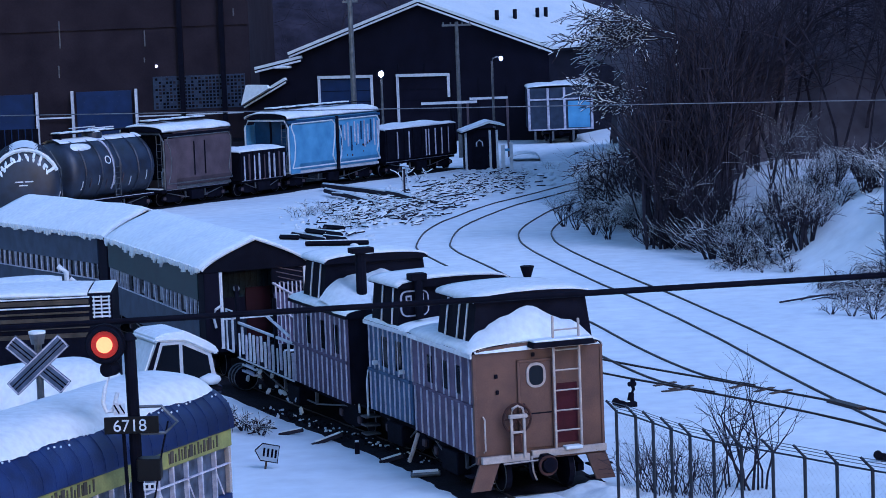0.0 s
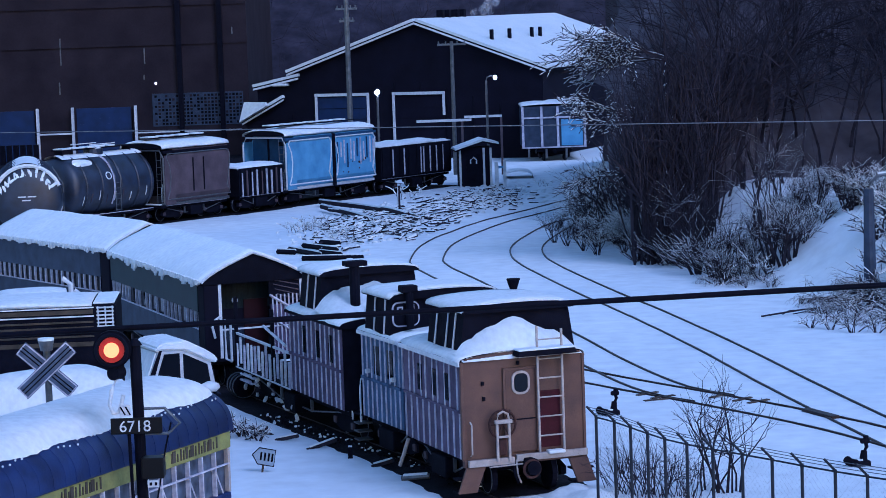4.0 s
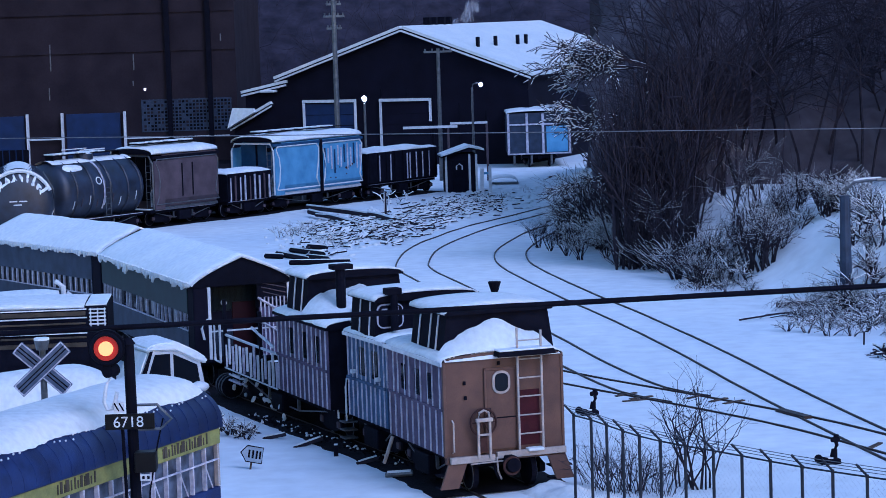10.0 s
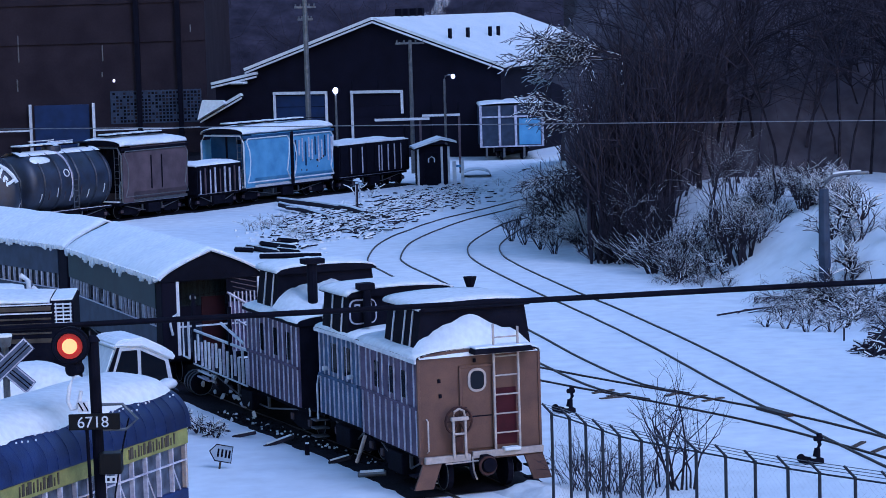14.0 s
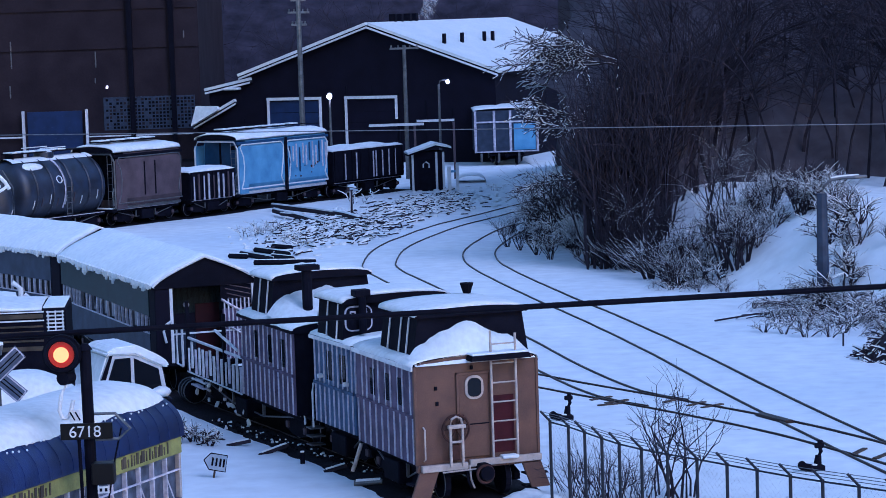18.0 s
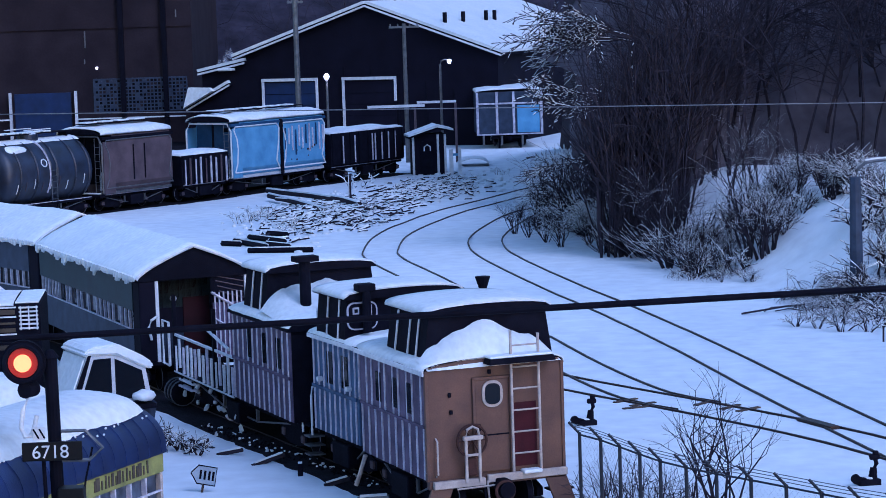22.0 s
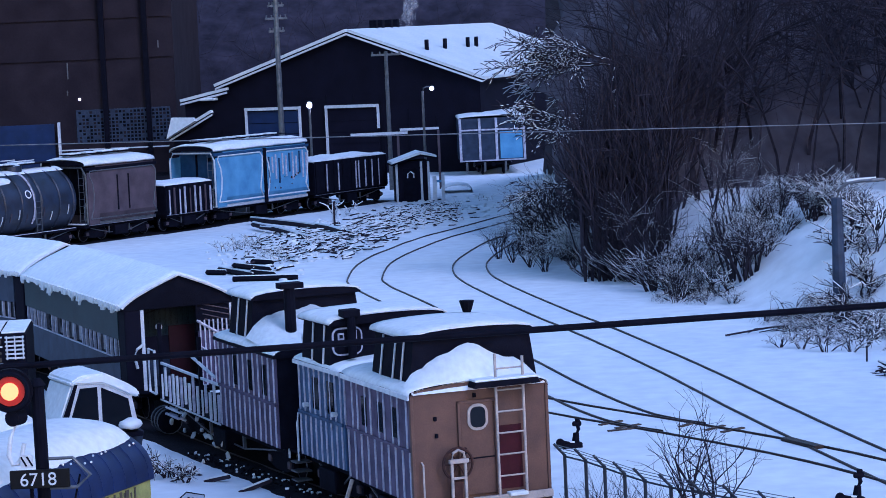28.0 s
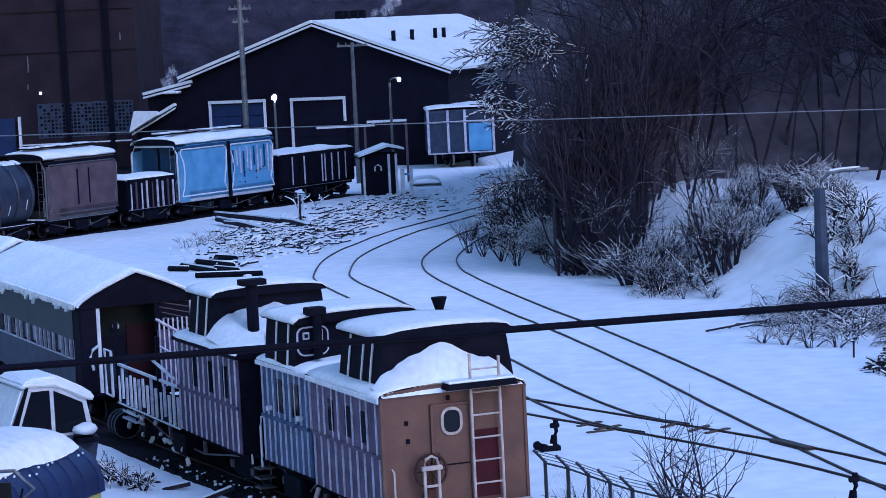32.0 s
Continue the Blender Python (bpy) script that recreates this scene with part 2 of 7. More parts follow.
def snow_slab(half, y0, y1, z, rise, thick, seed=0, wave=0.05, lap=0.0, power=0.8):
    """A lumpy blanket of snow over an arched roof."""
    bm = bmesh.new()
    nx, ny = 14, max(6, int((y1 - y0) * 2.5))
    top, low = [], []
    for j in range(ny + 1):
        y = y0 + (y1 - y0) * j / ny
        rt, rl = [], []
        for i in range(nx + 1):
            a = math.pi * i / nx
            s = crown(a, power)
            ragged = lap * (0.5 + noise.noise((seed, y * 1.7, 1 if i < nx / 2 else 7))) if i in (0, nx) else 0
            x = half * math.cos(a) * (1 + 0.02 * noise.noise((seed + 3, y * 2.0, i)))
            n = noise.noise((x * 0.9 + seed, y * 0.9, 0.3)) * wave
            edge = min(1.0, j / 1.2, (ny - j) / 1.2) * 0.6 + 0.4
            rt.append(bm.verts.new((x, y, z + rise * s + (thick * (0.35 + 0.65 * s) + n) * edge - ragged)))
            rl.append(bm.verts.new((x, y, z + rise * s + 0.004 - ragged - (0.04 if i in (0, nx) else 0))))
        top.append(rt)
        low.append(rl)
    for j in range(ny):
        for i in range(nx):
            bm.faces.new((top[j][i], top[j][i + 1], top[j + 1][i + 1], top[j + 1][i]))
            bm.faces.new((low[j][i], low[j + 1][i], low[j + 1][i + 1], low[j][i + 1]))
        for i in (0, nx):
            bm.faces.new((top[j][i], top[j + 1][i], low[j + 1][i], low[j][i]))
    for j in (0, ny):
        for i in range(nx):
            bm.faces.new((top[j][i], low[j][i], low[j][i + 1], top[j][i + 1]))
    bmesh.ops.recalc_face_normals(bm, faces=bm.faces[:])
    for f in bm.faces:
        f.smooth = True
    return bm


def path_at(pts, step):
    """Points every step metres on a smooth line through pts."""
    P = [Vector(p) for p in pts]
    P = [2 * P[0] - P[1]] + P + [2 * P[-1] - P[-2]]
    out = []
    for i in range(1, len(P) - 2):
        a, b, c, d = P[i - 1:i + 3]
        n = max(2, int((c - b).length / step))
        for k in range(n):
            t = k / n
            out.append(0.5 * (2 * b + (c - a) * t + (2 * a - 5 * b + 4 * c - d) * t * t + (3 * b - a - 3 * c + d) * t ** 3))
    out.append(P[-2])
    return out


def raw_mesh(name, verts, faces, mat, smooth=False):
    me = bpy.data.meshes.new(name)
    me.from_pydata(verts, [], faces)
    me.materials.append(mat)
    if smooth:
        me.polygons.foreach_set("use_smooth", [True] * len(me.polygons))
    me.update()
    return new(name, me)


# ---- ground ----
TRACK_WEST = [(30, 174), (16, 160), (9.04, 148), (5.0, 138.2), (2.3, 131), (-0.1, 121.8), (-0.8, 114.5), (-0.58, 109.8), (1.3, 100), (3.75, 85), (5.1, 77.5), (6.5, 72.0), (7.7, 69.9)]
TRACK_EAST = [(24, 160), (13, 144.5), (7.95, 133.5), (6.1, 128.9), (4.2, 119.8), (3.84, 114), (4.3, 108.6), (5.9, 98.5), (7.3, 91), (9.07, 80), (10.14, 72.4), (11.2, 65.3), (12.6, 57), (15.2, 44)]
TRACK_CROSS = [(-1.5, 84), (2.0, 78.8), (4.3, 75), (7.2, 70.4), (10.1, 65.3), (11.8, 61.4), (13.6, 56.5), (17, 47)]
TRACK_TRAIN = [(7, 42), (1.78, 56.2), (0.3, 60.5), (-1.3, 64.2), (-5.9, 74.8), (-10.4, 86.4), (-15.6, 94), (-30, 108)]


BANK_Y = (40, 60, 84, 92, 98, 104, 112, 120, 128, 140, 160, 200)
BANK_X = (40, 30, 19, 14.5, 12.0, 10.4, 8.7, 8.6, 11.5, 18, 32, 50)


def bank(x, y):
    """Height of the snowy bank that climbs away behind the curve to the wood."""
    d = x - float(np.interp(y, BANK_Y, BANK_X))
    e = min(1.0, max(0.0, d / 6.0))
    return 3.0 * e * e * (3 - 2 * e)


def ground_z(x, y):
    b = bank(x, y) if y > 60 else bank(x, 60) * max(0.0, (y - 30) / 30)
    n = noise.noise((x * 0.16, y * 0.09, 0)) * 0.10 + noise.noise((x * 0.7, y * 0.5, 3)) * 0.035
    heap = 0.0
    if -9 < x < 7 and 112 < y < 165:
        m = math.exp(-((x + 2.2 - (y - 137) * 0.12) / 3.4) ** 2) * math.exp(-((y - 138) / 11) ** 2)
        heap = 0.45 * m * (0.7 + 0.6 * noise.noise((x * 0.8, y * 0.35, 9)))
    return b + n * (0.35 + min(1.0, b)) + heap


def build_ground():
    xs = [-2500, -900, -300, -120, -70] + [-45 + 0.75 * i for i in range(121)] + [70, 120, 300, 900, 2500]
    ys = [-600, -200, -60, 0, 25] + [38 + 0.9 * i for i in range(181)] + [225, 300, 600, 1500, 3000]
    verts = [(x, y, ground_z(x, y) if -46 < x < 46 and 37 < y < 202 else (bank(min(x, 46), min(max(y, 60), 200)) * (1 if y > 60 else max(0.0, (y - 30) / 30)))) for y in ys for x in xs]
    n = len(xs)
    faces = [(j * n + i, j * n + i + 1, (j + 1) * n + i + 1, (j + 1) * n + i) for j in range(len(ys) - 1) for i in range(n - 1)]
    g = raw_mesh("ground", verts, faces, GROUND_SNOW, True)
    tagged(g, "snow-covered ground of a railway yard with low drifts", "ground", kind="structure")


build_ground()


def rail_line(bm, pts, off):
    """A rail of I-like section that stands just out of the snow."""
    P = path_at([(x, y, 0) for x, y in pts], 1.0)
    prev = None
    for i, p in enumerate(P):
        d = (P[min(i + 1, len(P) - 1)] - P[max(i - 1, 0)]).normalized()
        s = Vector((d.y, -d.x, 0))
        c = p + s * off
        z = ground_z(c.x, c.y) if 37 < c.y < 202 else 0
        ring = [bm.verts.new((c.x + s.x * w, c.y + s.y * w, z + h)) for w, h in ((-0.045, -0.15), (-0.03, 0.038), (-0.024, 0.052), (0.024, 0.052), (0.03, 0.038), (0.045, -0.15))]
        if prev:
            for k in range(5):
                bm.faces.new((prev[k], prev[k + 1], ring[k + 1], ring[k]))
        prev = ring


def track(name, pts, label):
    t = thing(name, pose(0, 0, 0), label, "railway track", kind="structure")
    for off in (-0.76, 0.76):
        bm = bmesh.new()
        rail_line(bm, pts, off)
        bmesh.ops.recalc_face_normals(bm, faces=bm.faces[:])
        part("rail", bm, RAIL, t)
    return t


track("track_west", TRACK_WEST, "curved rails showing dark through fresh snow")
track("track_east", TRACK_EAST, "outer curved rails showing dark through fresh snow")
tc = track("track_cross", TRACK_CROSS, "siding rails that join the curve at a switch")
_tie = None
for _x, _y, _a in ((5.9, 71.3, 40), (6.3, 70.6, 34), (6.1, 70.1, 20), (7.9, 70.4, 50), (8.5, 69.6, 48), (8.9, 69.1, 40), (11.6, 61.0, 60), (12.0, 60.2, 55)):
    _m = pose(_x, _y, ground_z(_x, _y) + 0.02, 0, 0, _a)
    if _tie is None:
        _tie = part("tie", box(bmesh.new(), -0.45, 0.4, -0.07, 0.07, -0.1, 0.015, bevel=0.01), WOOD, tc)
        _tie.matrix_basis = _m
    else:
        share("tie", _tie, _m, tc)
part("frog", box(bmesh.new(), -0.14, 0.14, -0.8, 0.8, -0.1, 0.09, bevel=0.02), RAIL, tc).matrix_basis = pose(10.25, 66.4, 0, 0, 0, 22)
track("track_train", TRACK_TRAIN, "snowed-in rails under the standing cabooses")

# wooded hillside far behind the yard, and the dark wood that closes the curve
def slope(name, bearing, base, mat, label, climb):
    verts, faces = [], []
    n = len(bearing)
    for d, h in climb:
        for u in bearing:
            r = base(u) + d
            if u == bearing[0]:
                u = u + 0.014 * noise.noise((d * 0.31, 1.0, 2.0))
            verts.append((u * r, r, h + (1.2 * noise.noise((u * 60, d * 0.2, 5)) if h > 0 else 0)))
    for j in range(len(climb) - 1):
        for i in range(n - 1):
            faces.append((j * n + i, j * n + i + 1, (j + 1) * n + i + 1, (j + 1) * n + i))
    tagged(raw_mesh(name, verts, faces, mat, True), label, "hillside", kind="structure")


CLIMB = [(0, -0.6), (2, 1.2), (4, 2.8), (6, 4.5), (8.5, 6.5), (11, 8.5), (15, 11), (20, 14), (40, 25), (80, 42), (150, 66)]


def build_hill():
    slope("backdrop_hill", [-1.6, -1.0, -0.6] + [-0.36 + 0.0125 * i for i in range(58)] + [0.42, 0.6, 1.0, 1.6],
          lambda u: 232 + 4 * noise.noise((u * 40, 0, 3)), LITTER, "dark wooded hillside far behind the yard", CLIMB)
    # this slope takes the colour with haze put into it
    slope("backdrop_wood", [0.0665 + 0.008 * i for i in range(40)] + [0.45, 0.6, 1.0, 1.6],
          lambda u: 119 - 7 * min(1.0, (u - 0.0665) / 0.03) + 3 * noise.noise((u * 40, 0, 3)), WOOD_FLOOR, "steep slope under bare woods, paled for haze", CLIMB[:8] + [(26, 16.5), (33, 17), (44, 11), (58, 3), (64, -0.6)])


build_hill()


# ballast sheets coloured near black for the shade under the standing cars
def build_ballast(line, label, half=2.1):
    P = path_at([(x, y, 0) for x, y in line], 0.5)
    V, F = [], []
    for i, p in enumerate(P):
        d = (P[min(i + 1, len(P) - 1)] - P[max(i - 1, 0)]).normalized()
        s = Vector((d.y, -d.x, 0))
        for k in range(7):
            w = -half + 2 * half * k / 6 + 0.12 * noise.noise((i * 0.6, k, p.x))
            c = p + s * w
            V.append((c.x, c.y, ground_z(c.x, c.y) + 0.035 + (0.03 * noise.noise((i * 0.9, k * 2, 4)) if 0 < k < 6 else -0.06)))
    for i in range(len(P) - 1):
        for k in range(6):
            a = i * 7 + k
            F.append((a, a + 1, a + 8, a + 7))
    tagged(raw_mesh("ballast", V, F, DARK_GROUND), label, "ballast", kind="structure")


build_ballast(TRACK_TRAIN[1:], "near-black ballast that paints the shade under the train")


# ---- rail vehicles ----
def side_frame(y, s):
    bm = bmesh.new()
    prof = [(-0.95, 0.42), (-0.35, 0.28), (0.35, 0.28), (0.95, 0.42), (0.95, 0.6), (0.3, 0.8), (-0.3, 0.8), (-0.95, 0.6)]
    a = [bm.verts.new((s * 0.98, y + u, z)) for u, z in prof]
    b = [bm.verts.new((s * 1.12, y + u, z)) for u, z in prof]
    bm.faces.new(a)
    bm.faces.new(b[::-1])
    for i in range(8):
        bm.faces.new((a[i], b[i], b[(i + 1) % 8], a[(i + 1) % 8]))
    bmesh.ops.recalc_face_normals(bm, faces=bm.faces[:])
    return bm


def truck(parent, y, half=0.76):
    b = part("bogie", B(-1.05, 1.05, y - 0.28, y + 0.28, 0.52, 0.82, bevel=0.05), DARK, parent)
    for s in (-1, 1):
        part("side_frame", side_frame(y, s), DARK, b)
        # white cap that puts a glint on the bogie frame
        part("frame_snow", B(s * 1.05 - 0.07, s * 1.05 + 0.07, y - 0.28, y + 0.28, 0.803, 0.84, bevel=0.015), SNOW, b)
        for dy in (-0.72, 0.72):
            part("wheel", disc((s * half, y + dy, 0.5), (1, 0, 0), 0.42, 0.13, 18), DARK, b)
            # pale ring that puts a glint on the wheel rim
            part("tyre_frost", ring_mesh((s * (half + 0.07), y + dy, 0.5), (1, 0, 0), 0.39, 0.014, 16, 4), GALV, b)
            part("axle_box", B(s * 1.13 - 0.04, s * 1.13 + 0.04, y + dy - 0.1, y + dy + 0.1, 0.42, 0.6, bevel=0.02), HOPPER_GREY, b)
    return b


def underframe(parent, L, bogies=None):
    part("underframe", B(-1.3, 1.3, 0.1, L - 0.1, 0.82, 1.0, bevel=0.03), DARK, parent)
    # boxes added along both sides to block light under the frame
    for s in (-1, 1):
        part("equipment_box", B(s * 1.2 - 0.25, s * 1.2 + 0.25, L * 0.5 - 0.55, L * 0.5 + 0.5, 0.32, 0.84, bevel=0.04), DARK, parent)
    # pale rods and sill strip added to carry highlights under the frame
    for s in (-1, 1):
        rod = part("truss_rod", tube([(s * 1.22, 0.3, 0.9), (s * 1.22, L * 0.36, 0.48), (s * 1.22, L * 0.64, 0.48), (s * 1.22, L - 0.3, 0.9)], 0.025, 5), GALV, parent)
        for k in (0.36, 0.64):
            part("queen_post", B(s * 1.22 - 0.04, s * 1.22 + 0.04, L * k - 0.04, L * k + 0.04, 0.48, 0.84, bevel=0.01), GALV, rod)
        part("sill_frost", B(s * 1.31 - 0.012, s * 1.31 + 0.012, 0.2, L - 0.2, 0.955, 0.99), RIB, parent)
    for y in bogies or (1.2, L - 1.2):
        truck(parent, y)
    for y0, y1 in ((-0.55, 0.12), (L - 0.12, L + 0.5)):
        part("coupler", B(-0.12, 0.12, y0, y1, 0.74, 0.98, bevel=0.04), DARK, parent)


def ribs_left_right(parent, L, half, z0, z1, step, mat, w=0.05, d=0.035, y0=0.15, only=(-1, 1)):
    """Upright ribs on the long sides of a car, each a piece of its own."""
    n = int((L - 2 * y0) / step)
    first = None
    for s in only:
        for i in range(n + 1):
            y = y0 + (L - 2 * y0) * i / n
            if first is None:
                first = part("rib", B(-d, d, -w / 2, w / 2, z0, z1, bevel=0.008), mat, parent)
                first.matrix_basis = pose(s * half, y, 0)
            else:
                share("rib", first, pose(s * half, y, 0), parent)


def cupola(parent, y0, y1, half, z0, z1, lean=0.14, windows=True, snow=True, seed=0, xo=0.0):
    """A raised look-out with inward-leaning walls, an arched roof and small windows."""
    prof = [(-half, z0), (half, z0), (half - lean, z1), (-half + lean, z1)]
    c = part("cupola", prism(prof, y0, y1), DARK, parent, "dark look-out with leaning walls")
    c.matrix_basis = pose(xo, 0, 0)
    h = half - lean + 0.1
    roof = [(x, z) for x, z in roof_profile(h, z1, 0.16)]
    part("roof", prism(roof + [(-h, z1 - 0.06), (h, z1 - 0.06)], y0 - 0.12, y1 + 0.12), DARK, c)
    part("roof_lip", tube([(x, y0 - 0.13, z + 0.01) for x, z in roof_profile(h, z1, 0.16)], 0.022, 5), FROST, c)
    if snow:
        part("snow_cap", snow_slab(h + 0.02, y0 - 0.14, y1 + 0.1, z1, 0.16, 0.06, seed, 0.03), SNOW, c)
    for s in (-1, 1):
        for k in ((0.2, 0.42, 0.75) if windows or seed == 2 else (0.2, 0.6)):
            y = y0 + (y1 - y0) * k
            x = s * (half - lean * 0.55)
            bm = bmesh.new()
            tube([(s * (half + 0.02), y, z0 + 0.06), (s * (half - lean + 0.04), y, z1 - 0.05)], 0.025, 5, bm)
            part("corner_strip", bm, FROST, c)
    if windows:
        for x in (-0.62, 0.62):
            part("window_frame", B(x - 0.33, x + 0.33, y0 - 0.03, y0 + 0.02, z0 + 0.42, z1 - 0.12, bevel=0.02), DARK, c)
            part("pane", B(x - 0.27, x + 0.27, y0 - 0.04, y0 - 0.028, z0 + 0.47, z1 - 0.17), GLASS, c)
    return c


def drift(parent, y, half, z, seed, low=0.42, peak=0.42, at=0.0, wide=0.7, reach=0.75):
    """Snow blown against the foot of a look-out: a ragged heap."""
    bm = bmesh.new()
    n = 26
    front, crest, back = [], [], []
    for i in range(n + 1):
        x = -half + 2 * half * i / n
        h = low + (peak - low) * math.exp(-((x - at) / wide) ** 2) + 0.1 * noise.noise((x * 2.2 + seed, 0, 0)) + 0.05 * noise.noise((x * 7 + seed, 3, 0)) - low * 0.9 * (abs(x) / half) ** 4
        front.append(bm.verts.new((x, y - reach, z - 0.1)))
        crest.append(bm.verts.new((x, y - 0.1 + 0.04 * noise.noise((x * 3, seed, 2)), z + max(0.04, h))))
        back.append(bm.verts.new((x, y + 0.02, z + max(0.03, h - 0.05))))
    for i in range(n):
        bm.faces.new((front[i], front[i + 1], crest[i + 1], crest[i]))
        bm.faces.new((crest[i], crest[i + 1], back[i + 1], back[i]))
    for f in bm.faces:
        f.smooth = True
    return part("snow_drift", bm, SNOW, parent)


def rounded_frame(parent, x, z, w, h, y, mat, inner, t=0.06):
    """A window with rounded corners in an end wall facing -y."""
    def ring(ww, hh, r):
        pts = []
        for cx, cz, a0 in ((1, 1, 0), (-1, 1, 90), (-1, -1, 180), (1, -1, 270)):
            for k in range(5):
                a = radians(a0 + 22.5 * k)
                pts.append((x + cx * (ww / 2 - r) + r * math.cos(a), z + cz * (hh / 2 - r) + r * math.sin(a)))
        return pts
    f = part("window", prism(ring(w + 2 * t, h + 2 * t, 0.14 + t), y - 0.035, y + 0.01), mat, parent)
    part("pane", prism(ring(w, h, 0.13), y - 0.045, y - 0.03), inner, f)
    return f


def caboose_near():
    L, W = 4.12, 1.53
    c = thing("caboose", pose(1.78, 56.2, 0, 0, 0, 20), "old caboose with orange-brown end and mauve ribbed sides", "caboose", "cabooses in the train")
    underframe(c, L, (1.15, L - 1.05))
    part("body", B(-W, W, 0.06, L, 1.0, 3.3, bevel=0.02), CABOOSE_SIDE, c)
    end = part("end_wall", prism([(-W - 0.02, 1.0), (W + 0.02, 1.0)] + roof_profile(W + 0.02, 3.28, 0.2), 0.0, 0.055), CABOOSE_END, c, "orange-brown painted end wall")
    for x in (-W, W):
        part("corner_post", B(x - 0.035, x + 0.035, -0.03, 0.07, 1.0, 3.3, bevel=0.012), CABOOSE_END, end)
    for x, zz in ((-1.02, 2.78), (-1.0, 2.42), (-0.12, 3.2)):
        part("bracket", B(x - 0.035, x + 0.035, -0.05, 0.0, zz - 0.045, zz + 0.045, bevel=0.01), DARK, end)
    ribs_left_right(c, L, W, 1.02, 2.1, 0.42, RIB, w=0.04)
    for y, hh in [(0.28 + 0.42 * i + 0.09 * (i % 2), 1.15) for i in range(10)]:
        part("batten", B(-W - 0.03, -W + 0.01, y - 0.022, y + 0.022, 2.16, 3.22, bevel=0.006), RIB, c)
    part("belt_rail", B(-W - 0.04, -W + 0.01, 0.1, L - 0.05, 2.1, 2.16, bevel=0.01), CABOOSE_SIDE, c)
    part("belt_rail", B(W - 0.01, W + 0.04, 0.1, L - 0.05, 2.1, 2.16, bevel=0.01), CABOOSE_SIDE, c)
    for y in (1.0, 1.9, 2.9):
        part("side_window", B(-W - 0.022, -W, y - 0.15, y + 0.15, 2.3, 2.95, bevel=0.01), GLASS, c)
    # roof with its snow, drift and hood
    rp = roof_profile(W + 0.08, 3.3, 0.2)
    part("roof", prism(rp + [(-W - 0.08, 3.24), (W + 0.08, 3.24)], 0.06, L + 0.1), DARK, c)
    part("roof_snow", snow_slab(W + 0.06, 0.0, L + 0.08, 3.3, 0.2, 0.075, 4, 0.03), SNOW, c)
    part("eave_ice", B(-W - 0.12, -W - 0.07, -0.1, L, 3.22, 3.33, bevel=0.02), FROST, c)
    cupola(c, 0.62, 2.9, 1.47, 3.3, 4.42, 0.16, windows=False, seed=2, xo=0.14)
    drift(c, 0.62, 1.5, 3.42, 5, 0.5, 0.82, -0.05, 0.5, 0.68)
    stove = part("stove_pipe", tube([(1.0, 2.95, 4.42), (1.0, 2.95, 4.62)], 0.06, 8), DARK, c)
    part("cap", tube([(1.0, 2.95, 4.58), (1.0, 2.95, 4.84)], 0.09, 10, taper=1.9), DARK, stove)
    # door, ladder, brake gear
    d = part("door", B(-0.46, 0.3, -0.045, 0.0, 1.1, 3.04, bevel=0.015), CABOOSE_END, c)
    for a in ((-0.52, -0.46, 1.08, 3.1), (0.3, 0.36, 1.08, 3.1), (-0.52, 0.36, 3.04, 3.1)):
        part("door_frame", B(a[0], a[1], -0.06, 0.0, a[2], a[3], bevel=0.01), CABOOSE_END, d)
    rounded_frame(d, -0.08, 2.74, 0.34, 0.44, -0.045, CREAM, GLASS)
    part("latch", B(-0.42, -0.36, -0.08, -0.04, 1.98, 2.12, bevel=0.01), DARK, d)
    part("kick_line", B(-0.44, 0.28, -0.055, -0.044, 1.86, 1.89), DARK, d)
    lad = part("ladder", tube([(0.32, -0.16, 1.02), (0.32, -0.16, 4.05)], 0.03, 6), CREAM, c, "pale end ladder that rises over the roof")
    part("stile", tube([(0.94, -0.16, 1.02), (0.94, -0.16, 3.95)], 0.03, 6), CREAM, lad)
    for i in range(6):
        z = 1.45 + 0.455 * i
        part("rung", tube([(0.32, -0.16, z), (0.94, -0.16, z)], 0.02, 6), CREAM, lad)
    part("stile_foot_snow", B(0.5, 0.92, -0.3, -0.05, 1.02, 1.1, bevel=0.03), SNOW, lad)
    part("red_panel", B(0.4, 0.92, -0.02, 0.0 - 0.004, 1.15, 2.5), RED_PANEL, c, "dark red panel behind the ladder")
    part("hood", prism([(-0.25, 3.38), (1.25, 3.38), (1.2, 3.5), (-0.2, 3.5)], -0.38, 0.0), DARK, c, "small dark hood over the door")
    part("hood_snow", B(-0.22, 1.22, -0.37, 0.0, 3.503, 3.55, bevel=0.02), SNOW, c)
    wheel = part("brake_wheel", ring_mesh((-0.62, -0.2, 1.82), (0, 1, 0), 0.33, 0.03), DARK_RUST, c, "rusty round brake wheel")
    for a in (0, 60, 120):
        v = Vector((math.cos(radians(a)), 0, math.sin(radians(a)))) * 0.32
        o = Vector((-0.62, -0.2, 1.82))
        part("spoke", tube([o - v, o + v], 0.014, 5), DARK_RUST, wheel)
    stand = part("brake_stand", B(-0.8, -0.74, -0.26, -0.2, 0.95, 1.9, bevel=0.01), CREAM, c)
    part("post", B(-0.5, -0.44, -0.26, -0.2, 0.95, 1.9, bevel=0.01), CREAM, stand)
    part("crossbar", B(-0.84, -0.4, -0.3, -0.2, 1.84, 1.93, bevel=0.02), CREAM, stand)
    part("arch", tube([(-0.77, -0.24, 1.9), (-0.74, -0.24, 2.06), (-0.62, -0.24, 2.12), (-0.5, -0.24, 2.06), (-0.47, -0.24, 1.9)], 0.03, 6), CREAM, stand)
